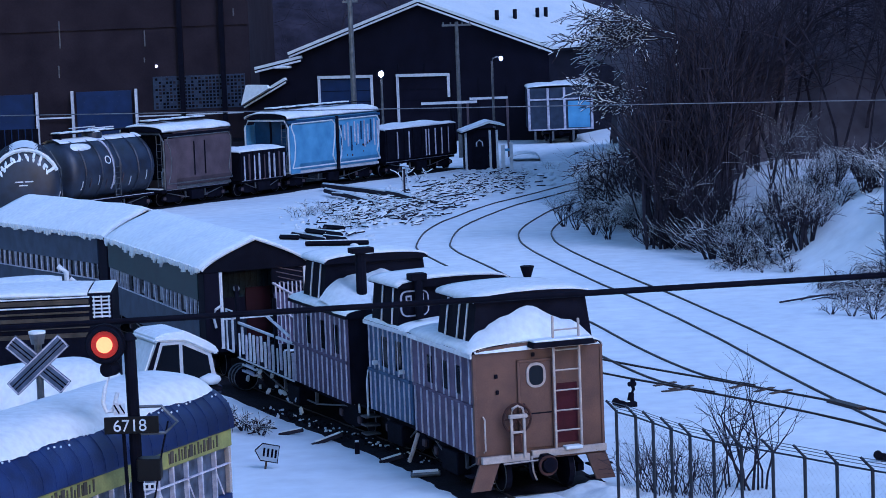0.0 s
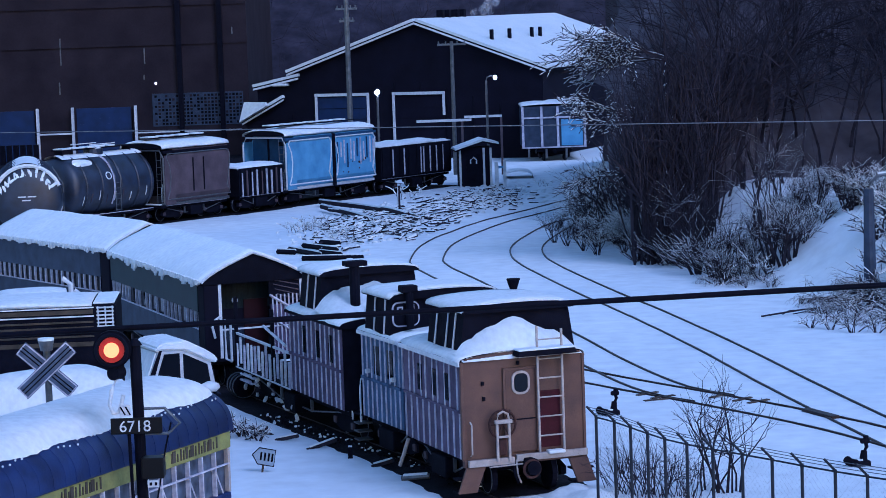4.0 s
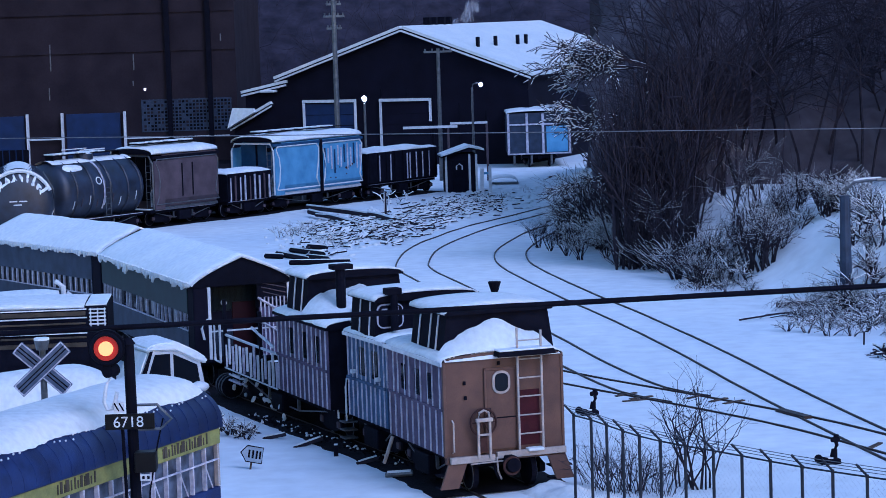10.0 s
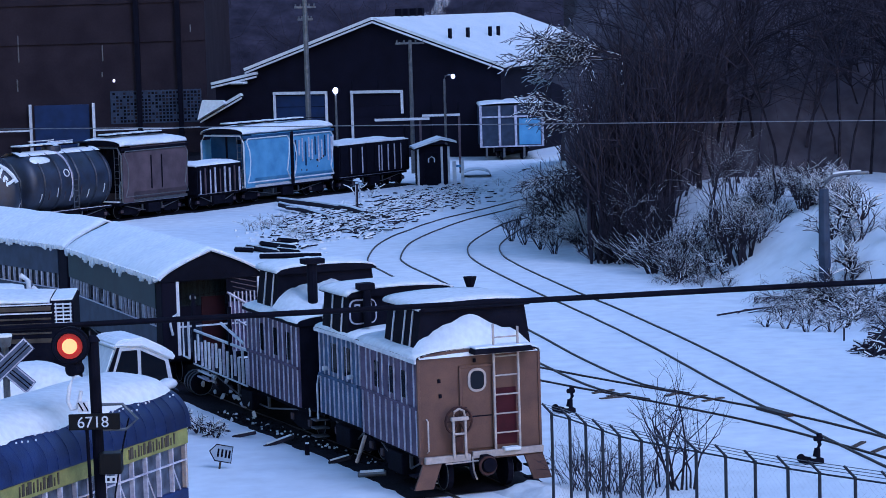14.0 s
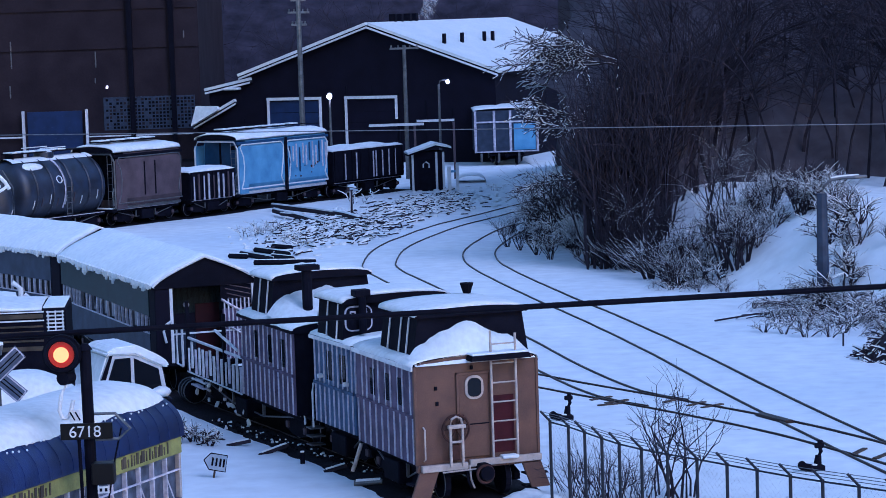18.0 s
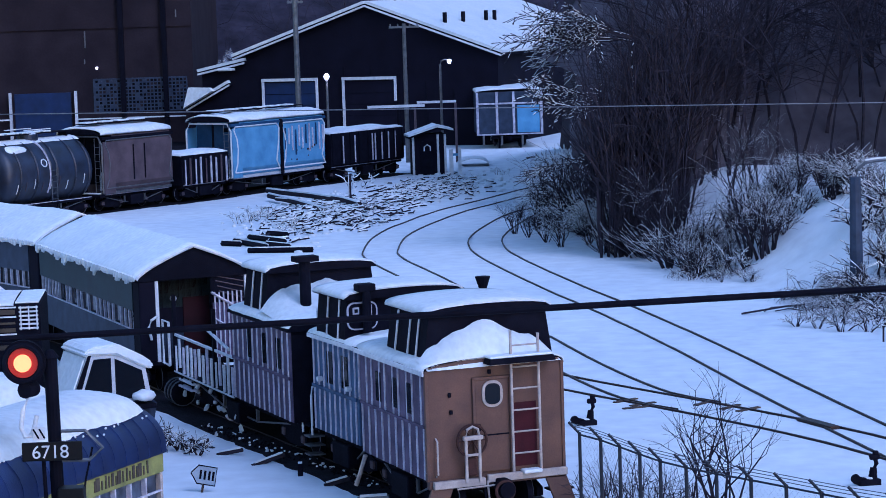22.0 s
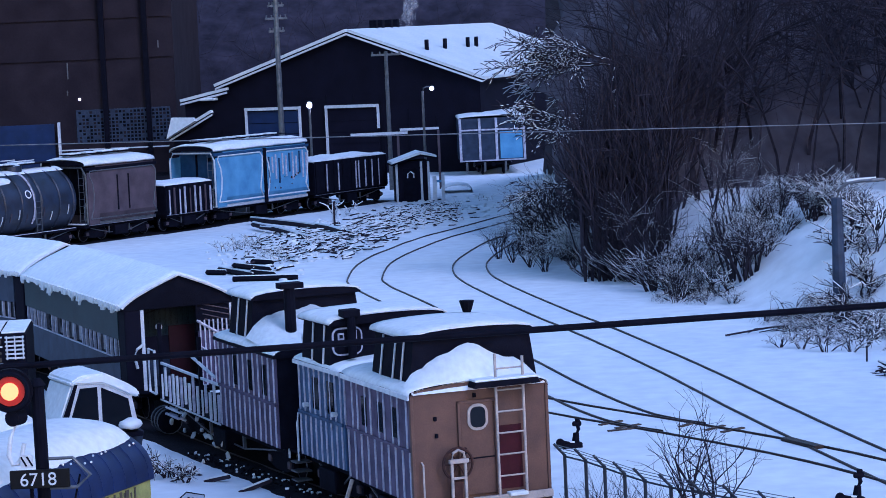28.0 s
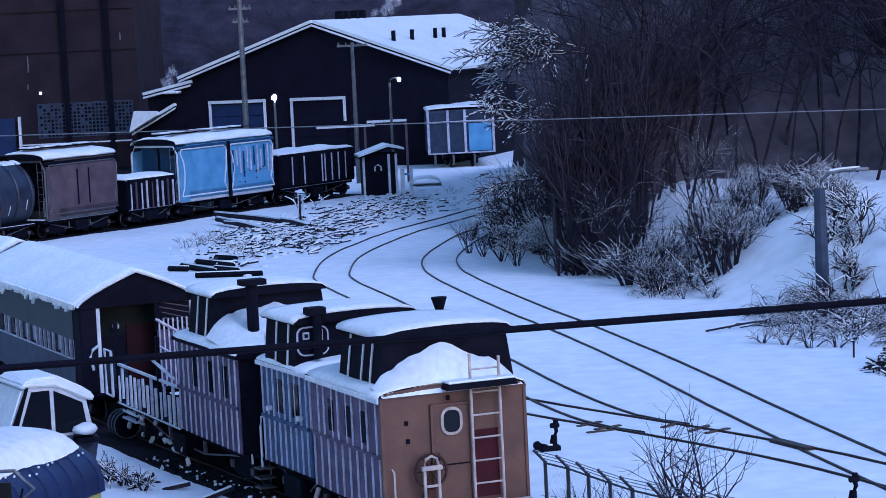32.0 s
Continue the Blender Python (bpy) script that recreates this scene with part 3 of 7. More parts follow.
    part("crossbar", B(-0.8, -0.44, -0.26, -0.21, 1.5, 1.55, bevel=0.01), CREAM, stand)
    part("gear_box", B(-0.72, -0.52, -0.2, -0.02, 1.08, 1.46, bevel=0.03), DARK_RUST, stand)
    part("grab_iron", tube([(-1.36, -0.02, 1.1), (-1.36, -0.12, 1.15), (-1.36, -0.12, 1.85), (-1.36, -0.02, 1.9)], 0.02, 5), CREAM, c)
    part("end_sill", B(-W - 0.02, W + 0.02, -0.1, 0.06, 0.84, 1.02, bevel=0.02), CABOOSE_END, c)
    for i in range(5):
        x = -1.3 + 0.22 * i
        part("rivet_plate", B(x, x + 0.12, -0.12, -0.1, 0.88, 0.97, bevel=0.008), CREAM, c)
    part("coupler_head", disc((-0.04, -0.5, 0.8), (0, 1, 0), 0.17, 0.34, 14), DARK, c)
    part("air_hose", tube([(-0.35, -0.12, 0.9), (-0.36, -0.24, 0.6), (-0.3, -0.3, 0.42)], 0.03, 6), DARK, c)
    part("air_hose", tube([(0.0, -0.12, 0.95), (-0.06, -0.3, 0.62), (0.04, -0.34, 0.5)], 0.03, 6), DARK, c)
    for s in (-1, 1):
        st = part("step", flared_step(s), CABOOSE_END, c, "flared step panel")
        for z in (0.25, 0.55):
            part("tread", B(s * 1.45 - 0.28, s * 1.45 + 0.28, -0.05, 0.25, z, z + 0.04), DARK, st)
    part("sill_plate", B(-0.28, W, -0.2, -0.1, 0.9, 1.06, bevel=0.015), CREAM, c)
    part("sill_plate", B(-W + 0.05, -0.34, -0.22, -0.1, 0.86, 1.02, bevel=0.015), CREAM, c)
    part("coupler_ring", ring_mesh((-0.08, -0.62, 0.78), (0, 1, 0), 0.2, 0.035), DARK_RUST, c)
    part("cut_lever", tube([(-1.0, -0.26, 0.84), (-0.2, -0.3, 0.86), (-0.1, -0.5, 0.9)], 0.02, 5), CREAM, c)
    part("chain", tube([(-0.3, -0.2, 0.95), (-0.28, -0.22, 0.6), (-0.2, -0.22, 0.4)], 0.025, 5), CREAM, c)
    part("step_flare", tube([(-W, L - 0.2, 0.95), (-W - 0.12, L - 0.1, 0.5), (-W - 0.18, L, 0.25)], 0.05, 6), CREAM, c)
    return c


def flared_step(s):
    """A step side that flares outwards towards the ground."""
    bm = bmesh.new()
    prof = [(s * 1.05, 0.86), (s * 1.52, 0.86), (s * 1.74, 0.26), (s * 1.28, 0.26)]
    a = [bm.verts.new((x, -0.16, z)) for x, z in prof]
    b = [bm.verts.new((x, -0.08, z)) for x, z in prof]
    bm.faces.new(a)
    bm.faces.new(b[::-1])
    for i in range(4):
        bm.faces.new((a[i], b[i], b[(i + 1) % 4], a[(i + 1) % 4]))
    bmesh.ops.recalc_face_normals(bm, faces=bm.faces[:])
    return bm


def ring_mesh(c, axis, R, r, n=22, k=6):
    bm = bmesh.new()
    c, a = Vector(c), Vector(axis).normalized()
    u = a.orthogonal().normalized()
    v = a.cross(u)
    rings = []
    for i in range(n):
        t = 2 * math.pi * i / n
        d = math.cos(t) * u + math.sin(t) * v
        rings.append([bm.verts.new(c + d * (R + r * math.cos(2 * math.pi * j / k)) + a * r * math.sin(2 * math.pi * j / k)) for j in range(k)])
    for i in range(n):
        p, q = rings[i], rings[(i + 1) % n]
        for j in range(k):
            bm.faces.new((p[j], p[(j + 1) % k], q[(j + 1) % k], q[j]))
    bmesh.ops.recalc_face_normals(bm, faces=bm.faces[:])
    return bm


def caboose_blue():
    L, W = 2.95, 1.5
    c = thing("caboose", pose(0.27, 60.7, 0, 0, 0, 22), "faded blue caboose with ribbed sides coupled behind the brown one", "caboose", "cabooses in the train")
    underframe(c, L, (0.95, L - 0.95))
    part("body", B(-W, W, 0, L, 1.0, 3.25, bevel=0.03), CABOOSE_BLUE, c)
    ribs_left_right(c, L, W, 1.02, 3.2, 0.3, RIB, w=0.035)
    for y in (0.8, 1.75):
        part("side_window", B(-W - 0.025, -W, y - 0.2, y + 0.2, 2.2, 2.95, bevel=0.01), GLASS, c)
    part("belt_rail", B(-W - 0.05, -W + 0.01, 0.05, L - 0.05, 2.0, 2.08, bevel=0.01), CABOOSE_BLUE, c)
    for y in (0.45, 2.3):
        part("marker_bracket", disc((-W - 0.07, y, 2.25), (1, 0, 0), 0.06, 0.12, 10), FROST, c)
    rp = roof_profile(W + 0.08, 3.25, 0.18)
    part("roof", prism(rp + [(-W - 0.08, 3.19), (W + 0.08, 3.19)], -0.08, L + 0.1), DARK, c)
    part("roof_snow", snow_slab(W + 0.06, -0.06, L + 0.08, 3.25, 0.18, 0.07, 9, 0.03), SNOW, c)
    part("eave_ice", B(-W - 0.12, -W - 0.07, -0.05, L, 3.17, 3.27, bevel=0.02), FROST, c)
    k = cupola(c, 0.7, 2.5, 1.45, 3.28, 4.3, 0.1, windows=False, seed=6, xo=-0.08)
    rounded_frame(k, -1.0, 3.86, 0.66, 0.56, 0.7, RIB, DARK, 0.04)
    part("small_window", B(-1.24, -1.08, 0.645, 0.66, 3.9, 4.06, bevel=0.01), RIB, k)
    part("pane", B(-1.2, -1.12, 0.635, 0.644, 3.94, 4.02), GLASS, k)
    part("sash_bar", B(-0.8, -0.775, 0.64, 0.66, 3.86, 4.1), RIB, k)
    part("stove_pipe", tube([(-0.95, 0.5, 3.5), (-0.95, 0.5, 4.5)], 0.1, 10), DARK, k)
    for i in range(3):
        part("number_bar", B(-0.3 + 0.17 * i, -0.19 + 0.17 * i, 0.66, 0.7, 4.0, 4.18), COACH_GREY, k)
    part("vent", B(-1.17, -0.75, 0.4, 0.75, 4.42, 4.6, bevel=0.03), DARK, k)
    for x in (-1.35, -1.2):
        part("grab_rail", tube([(x, L - 0.1, 3.3), (x, L - 0.05, 3.75), (x + 0.06, L + 0.1, 3.8)], 0.025, 5), FROST, c)
    for y in (L + 0.3, L + 0.95):
        part("grab_loop", tube([(-1.45, y, 0.75), (-1.45, y, 1.7), (-1.4, y + 0.06, 1.9), (-1.25, y + 0.1, 2.0), (-1.05, y + 0.1, 2.02)], 0.028, 6), FROST, c)
    part("platform", B(-1.45, 1.45, L, L + 1.0, 0.92, 1.0, bevel=0.02), DARK, c)
    for i in range(3):
        part("step", B(-1.6, -1.2, L + 0.1, L + 0.5, 0.3 + 0.22 * i, 0.34 + 0.22 * i, bevel=0.01), GALV, c)


def caboose_porch():
    L, W = 4.6, 1.5
    NLx, NLy, yaw = -2.76, 63.6, 21
    r = Vector((math.cos(radians(yaw)), math.sin(radians(yaw))))
    c = thing("caboose", pose(NLx + r.x * W, NLy + r.y * W, 0, 0, 0, yaw), "mauve ribbed caboose with a look-out and a picket-railed porch", "caboose", "cabooses in the train")
    underframe(c, L + 5.4, (1.1, L + 3.6))
    part("body", B(-W, W, 0, L, 1.0, 3.25, bevel=0.03), CABOOSE_SIDE, c)
    ribs_left_right(c, L, W, 1.02, 3.15, 0.36, RIB, w=0.035)
    part("belt_rail", B(-W - 0.05, -W + 0.01, 0.05, L - 0.05, 2.02, 2.1, bevel=0.01), CABOOSE_SIDE, c)
    for y in (0.9, 2.0, 3.2):
        part("side_window", B(-W - 0.025, -W, y - 0.16, y + 0.16, 2.2, 2.95, bevel=0.01), GLASS, c)
    rp = roof_profile(W + 0.08, 3.25, 0.2)
    part("roof", prism(rp + [(-W - 0.08, 3.19), (W + 0.08, 3.19)], -0.1, L + 0.1), DARK, c)
    part("roof_snow", snow_slab(W + 0.06, -0.08, L + 0.08, 3.25, 0.2, 0.08, 14, 0.03), SNOW, c)
    cupola(c, 2.3, 4.0, 1.48, 3.3, 4.42, 0.14, windows=False, seed=8, xo=0.12)
    drift(c, 2.3, 1.5, 3.4, 11, 0.62, 0.7, 0.2, 0.9, 1.9)
    pipe = part("stove_pipe", tube([(-0.62, 1.3, 3.45), (-0.62, 1.3, 4.72)], 0.14, 10), DARK, c, "tall black stove pipe with a flat cap")
    part("cap", B(-0.9, -0.3, 1.1, 1.5, 4.7, 4.84, bevel=0.02), DARK, pipe)
    # porch
    part("porch_floor", B(-W, W, L, L + 5.4, 0.92, 1.02, bevel=0.02), DARK, c)
    part("floor_frost", B(-W - 0.035, -W - 0.005, L, L + 5.4, 0.97, 1.01), FROST, c)
    part("porch_rail", B(-W - 0.03, -W + 0.03, L, L + 5.4, 1.98, 2.05, bevel=0.01), FROST, c)
    part("brace_rail", tube([(-W - 0.05, L + 2.3, 2.55), (-W - 0.05, L + 0.2, 2.2)], 0.045, 5), FROST, c)
    part("step_plate", B(-W - 0.12, -W + 0.02, L + 3.4, L + 4.7, 0.84, 0.9, bevel=0.02), FROST, c)
    part("step_plate", B(-W - 0.16, -W + 0.02, L + 3.4, L + 4.6, 0.68, 0.74, bevel=0.02), RIB, c)
    for y in (L + 3.5, L + 4.5):
        part("step_hanger", B(-W - 0.1, -W - 0.06, y - 0.03, y + 0.03, 0.7, 0.95), DARK, c)
    part("gate_frame", tube([(-W - 0.03, L + 5.8, 1.1), (-W - 0.03, L + 5.8, 2.3), (-W - 0.03, L + 6.4, 2.3), (-W - 0.03, L + 6.4, 1.1), (-W - 0.03, L + 5.8, 1.1)], 0.04, 5), FROST, c)
    # black panel over the mauve end, for the shadow between the cars
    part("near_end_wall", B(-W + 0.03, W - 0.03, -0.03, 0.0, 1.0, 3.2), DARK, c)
    rnd = random.Random(8)
    for i in range(15):
        y = L + 0.1 + i * 0.37
        part("picket", B(-W - 0.025, -W + 0.025, y - 0.05, y + 0.05, 1.02 + (0.12 if i % 5 == 3 else 0.0), 1.8 + rnd.uniform(-0.12, 0.18)), FROST if i % 3 else RIB, c)
    drum = part("brake_drum", tube([(-1.42, L + 5.0, 0.42), (-1.42, L + 5.75, 0.42)], 0.34, 14), DARK, c)
    for y in (L + 5.02, L + 5.3, L + 5.6):
        part("drum_hoop", ring_mesh((-1.42, y, 0.42), (0, 1, 0), 0.35, 0.022, 18, 5), GALV, drum)
    clot = None
    for i in range(16):
        m = pose(-1.38 + rnd.uniform(-0.1, 0.12), L - 0.2 + 0.36 * i, rnd.uniform(0.2, 0.85), 40 * i, 25 * i, 0)
        if clot is None:
            bm = bmesh.new()
            bmesh.ops.create_icosphere(bm, subdivisions=1, radius=0.07)
            for v in bm.verts:
                v.co = Vector((v.co.x, v.co.y * 0.8, v.co.z * 1.7)) * (1 + 0.6 * noise.noise(v.co * 14))
            clot = part("snow_clot", bm, SNOW, c)
            clot.matrix_basis = m
        else:
            share("snow_clot", clot, m, c)
    # dark panel added on the far side to stand for the shaded interior
    part("porch_back", B(W - 0.06, W, L, L + 5.4, 1.02, 2.6), DARK, c, "dark panel for the shade inside the porch")
    for y in (L + 1.6, L + 5.3):
        part("porch_post", B(-W - 0.05, -W + 0.05, y - 0.05, y + 0.05, 1.02, 3.1, bevel=0.01), DARK, c)


def coach(m, L, label, roof_seed, rounded_far=False, side=COACH_GREEN, power=1.0, W=1.5):
    c = thing("passenger_coach", m, label, "coach", "coaches in the train")
    underframe(c, L, (1.6, L - 1.6))
    part("body", B(-W, W, 0.5, L - 0.05, 0.95, 1.93, bevel=0.02), COACH_GREY, c)
    part("letter_board", B(-W - 0.015, W + 0.015, 0.5, L - 0.05, 2.46, 3.4, bevel=0.02), side, c)
    part("window_back", B(-W + 0.08, W - 0.08, 0.55, L - 0.1, 1.93, 2.46), GLASS, c)
    n = int((L - 0.8) / 0.45)
    post = None
    for s in (-1, 1):
        for i in range(n + 1):
            y = 0.55 + (L - 0.75) * i / n + 0.1 * noise.noise((i * 1.3, roof_seed, s))
            if 0 < i < n and noise.noise((i * 0.83, roof_seed * 1.7, 3 * s)) > 0.22:
                continue
            if post is None:
                post = part("window_post", B(-0.04, 0.04, -0.035, 0.035, 1.93, 2.46, bevel=0.008), RIB, c)
                post.matrix_basis = pose(s * (W - 0.04), y, 0)
            else:
                share("window_post", post, pose(s * (W - 0.04), y, 0), c)
    part("sill", B(-W - 0.03, -W + 0.02, 0.5, L - 0.05, 1.91, 1.95, bevel=0.01), RIB, c)
    rp = roof_profile(W + 0.1, 3.4, 0.85, 12, power)
    part("roof", prism(rp + [(-W - 0.1, 3.34), (W + 0.1, 3.34)], -0.2, L), DARK, c)
    part("roof_snow", snow_slab(W + 0.13, -0.22, L + (0.3 if rounded_far else 0.0), 3.4, 0.85, 0.12, roof_seed, 0.04, 0.0, power=power), SNOW, c, "smooth thick snow on the arched roof")
    # ragged snow slipping over the eave
    bm = bmesh.new()
    for i in range(int(L * 5)):
        y = -0.1 + i * 0.2
        h = 0.05 + 0.34 * abs(noise.noise((y * 1.1, roof_seed, 0))) + 0.08 * random.random()
        tube([(-W - 0.12, y, 3.5), (-W - 0.16 - 0.03 * random.random(), y + 0.04, 3.5 - h)], 0.085, 5, bm, 0.5)
    e = part("icicle_fringe", bm, SNOW, c)
    e["kind"] = "stuff"
    # open end platform
    part("end_platform", B(-W, W, -0.2, 0.5, 0.95, 1.05, bevel=0.02), DARK, c)
    part("end_wall", B(-W, W, 0.5, 0.56, 1.05, 3.4), DARK_WALL, c)
    part("end_door", B(-0.15, 0.62, 0.46, 0.5, 1.1, 2.75, bevel=0.01), RED, c, "dull red end door")
    part("gate_panel", B(0.55, W, -0.16, -0.1, 1.05, 2.6), CABOOSE_SIDE, c, "slatted end gate")
    for k in range(7):
        part("gate_slat", B(0.58 + 0.13 * k, 0.62 + 0.13 * k, -0.2, -0.16, 1.05, 2.9), RIB, c)
    part("gate_brace", tube([(0.5, -0.2, 2.9), (W, -0.2, 2.2)], 0.04, 5), RIB, c)
    part("gate_brace", tube([(0.5, -0.2, 2.2), (W, -0.2, 1.5)], 0.03, 5), RIB, c)
    for k in range(5):
        part("gate_louvre", tube([(0.55 + 0.05 * k, -0.14, 3.52 - 0.15 * k), (W - 0.05, -0.14, 3.3 - 0.16 * k)], 0.018, 5), HOPPER_GREY, c)
    part("end_lamp", disc((-0.45, 0.4, 2.75), (0, 1, 0), 0.09, 0.1, 10), FROST, c)
    part("step_rail", tube([(-W + 0.3, -0.24, 1.7), (-W + 0.22, -0.26, 2.05), (-W + 0.3, -0.26, 2.25), (-W + 0.48, -0.24, 2.35)], 0.04, 6), FROST, c)
    part("vestibule_panel", B(-W, -W + 0.48, -0.18, 0.5, 1.05, 3.34, bevel=0.05), DARK_WALL, c, "dark curved vestibule corner")
    part("gate_backing", B(0.5, W + 0.08, -0.13, -0.1, 2.6, 3.5), DARK, c)
    for x in (-W + 0.52, W - 0.06):
        part("end_post", B(x - 0.05, x + 0.05, -0.18, -0.08, 1.05, 3.36, bevel=0.01), FROST, c)
    part("end_rail", B(-W + 0.5, W, -0.17, -0.12, 1.9, 1.95, bevel=0.01), FROST, c)
    arch = [(x, z) for x, z in roof_profile(W + 0.08, 3.42, 0.85, 12, power)]
    bm = bmesh.new()
    tube([(x, -0.26, z) for x, z in arch], 0.05, 6, bm)
    part("roof_edge_ice", bm, FROST, c)
    return c


caboose_near()
caboose_blue()
caboose_porch()
coach(pose(-5.95, 74.9, 0, 0, 0, 21), 11.9, "dark green passenger coach with snow on its arched roof", 31, power=-0.72, W=1.6)
coach(pose(-10.6, 87.0, 0, 0, 0, 34), 9.5, "grey-blue passenger coach coupled behind, thick snow on top", 37, True, COACH_GREY, power=-0.72, W=1.6)


def trolley():
    """The blue-roofed car nearest the camera; its far end shows."""
    c = thing("trolley_car", pose(-5.8, 49.9, 0, 0, 0, 155.7), "blue and yellow rail car with deep snow on its curved roof", "rail car")
    L, W = 14.0, 1.4
    underframe(c, L, (2.0, L - 2.0))
    part("lower_side", B(-W, W, 0, L, 0.95, 1.7, bevel=0.03), ROYAL, c)
    # window sheet with reflections put into its colour
    part("window_back", B(-W + 0.1, W - 0.1, 0.06, L - 0.06, 1.7, 2.62), GLASS_REFLECTION, c)
    post = None
    for s in (-1, 1):
        for i in range(27):
            y = 0.06 + i * (L - 0.12) / 26
            if post is None:
                post = part("window_post", B(-0.05, 0.05, -0.022, 0.022, 1.7, 2.62, bevel=0.006), RIB, c)
                post.matrix_basis = pose(s * (W - 0.05), y, 0)
            else:
                share("window_post", post, pose(s * (W - 0.05), y, 0), c)
    for i in range(4):
        x = -W + 0.05 + i * (2 * W - 0.1) / 3
        part("end_post", B(x - 0.05, x + 0.05, 0.0, 0.09, 1.7, 2.62, bevel=0.008), CREAM, c)
    part("window_rail", B(-W - 0.01, -W + 0.04, 0.05, L, 2.28, 2.31), RIB, c)
    for i in range(9):
        y = 0.35 + i * 1.05
        part("window_brace", tube([(-W - 0.005, y, 1.72), (-W - 0.005, y + 0.3, 2.25)], 0.018, 4), RIB, c)
    part("letter_board", B(-W - 0.02, W + 0.02, -0.02, L, 2.62, 3.0, bevel=0.02), YELLOW, c, "yellow-green letter board")
    for y0, n in ((0.55, 8), (5.0, 6), (8.6, 6)):
        for i in range(n):
            y = y0 + i * 0.24
            part("letter_bar", B(-W - 0.034, -W - 0.022, y, y + (0.05, 0.12, 0.08)[i % 3], 2.7, 2.93), OLIVE, c)
            part("letter_bar", B(-W - 0.034, -W - 0.022, y + 0.14, y + 0.18, 2.7, 2.86 + 0.04 * (i % 2)), OLIVE, c)
    rp = roof_profile(W + 0.06, 3.0, 0.95, 32)
    bm = prism(rp + [(-W - 0.06, 2.97), (W + 0.06, 2.97)], -0.08, L)
    for f in bm.faces:
        f.smooth = len(f.verts) == 4
    part("roof", bm, ROYAL, c, "dull royal blue curved roof")
    for i in range(34):
        y = 0.12 + i * 0.41 + 0.1 * noise.noise((i * 3.1, 0, 0))
        bm = bmesh.new()
        tube([(x * 1.003, y + 0.05 * noise.noise((x * 2, i, 0)), z + 0.003) for x, z in roof_profile(W + 0.06, 3.0, 0.95, 20)], 0.007, 5, bm)
        part("roof_fold", bm, ROYAL, c)
    bm = bmesh.new()
    nx, ny = 18, 180
    rows = []
    for j in range(ny + 1):
        y = 0.02 + (L - 0.05) * j / ny
        a0 = 0.225 + 0.02 * noise.noise((y * 0.8, 0, 4)) + 0.01 * noise.noise((y * 5, 0, 8)) + 0.02 * math.exp(-y / 0.3)
        row = []
        for i in range(nx + 1):
            t = a0 + (1 - 2 * a0) * i / nx
            a = math.pi * t
            th = 0.17 * min(1, (i / 3) ** 0.6, ((nx - i) / 3) ** 0.6) * min(1, 0.55 + y * 1.2)
            row.append(bm.verts.new(((W + 0.06) * math.cos(a) * 1.012, y, 3.0 + 0.95 * math.sin(a) ** 0.8 + 0.008 + th + 0.015 * noise.noise((t * 7, y, 1)))))
        rows.append(row)
    for j in range(ny):
        for i in range(nx):
            bm.faces.new((rows[j][i], rows[j][i + 1], rows[j + 1][i + 1], rows[j + 1][i]))
    for f in bm.faces:
        f.smooth = True
    part("roof_snow", bm, SNOW, c, "deep smooth snow along the crown")
    rnd = random.Random(19)
    lump = None
    for i in range(70):
        y = 0.1 + (L - 0.3) * i / 69 + rnd.uniform(-0.06, 0.06)
        t = math.pi * (0.775 + 0.03 * noise.noise((y * 0.8, 0, 4)) + rnd.uniform(-0.01, 0.03))
        m = pose((W + 0.06) * math.cos(t) * 1.012, y, 3.0 + 0.95 * math.sin(t) ** 0.8 + 0.02, 0, rnd.uniform(0, 90), rnd.uniform(0, 180))
        if lump is None:
            bm = bmesh.new()
            bmesh.ops.create_icosphere(bm, subdivisions=2, radius=0.022)
            for v in bm.verts:
                v.co *= 1 + 0.5 * noise.noise(v.co * 20)
            lump = part("snow_crumb", bm, SNOW, c)
            lump.matrix_basis = m
        else:
            share("snow_crumb", lump, m, c)
    part("end_visor", B(-0.5, 0.5, -0.2, 0.0, 2.5, 2.56, bevel=0.02), ROYAL, c)
    part("end_wall", B(-W + 0.02, W - 0.02, -0.02, 0.0 - 0.003, 0.97, 1.68), ROYAL, c)


trolley()


def car_shade(x, y, yaw, L, half=1.9):
    """A near-black ballast sheet that paints the shade under a standing car."""
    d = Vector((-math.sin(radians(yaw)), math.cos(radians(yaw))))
    build_ballast([(x - d.x * 0.6, y - d.y * 0.6), (x + d.x * L / 2, y + d.y * L / 2), (x + d.x * (L + 0.6), y + d.y * (L + 0.6))], "near-black ballast that paints the shade under a freight car", half)


def bay_line(c, half, y0, y1, z0, z1, mat, r=0.045):
    """A frosted outline round one bay of a hopper's long side, waisted as the sheet is."""
    x = half + 0.03
    pts = [(x, y0 + 0.1, z0), (x, y0 + 0.32, z0 + 0.5), (x, y0 + 0.42, (z0 + z1) / 2), (x, y0 + 0.34, z1 - 0.7), (x, y0 + 0.08, z1 - 0.2), (x, y0 + 0.2, z1), (x, y1 - 0.35, z1),
           (x, y1 - 0.1, z1 - 0.25), (x, y1 - 0.16, (z0 + z1) / 2 + 0.3), (x, y1 - 0.4, z0 + 0.5), (x, y1 - 0.12, z0), (x, y0 + 0.1, z0)]
    part("bay_edge", tube(pts, r, 5), mat, c)


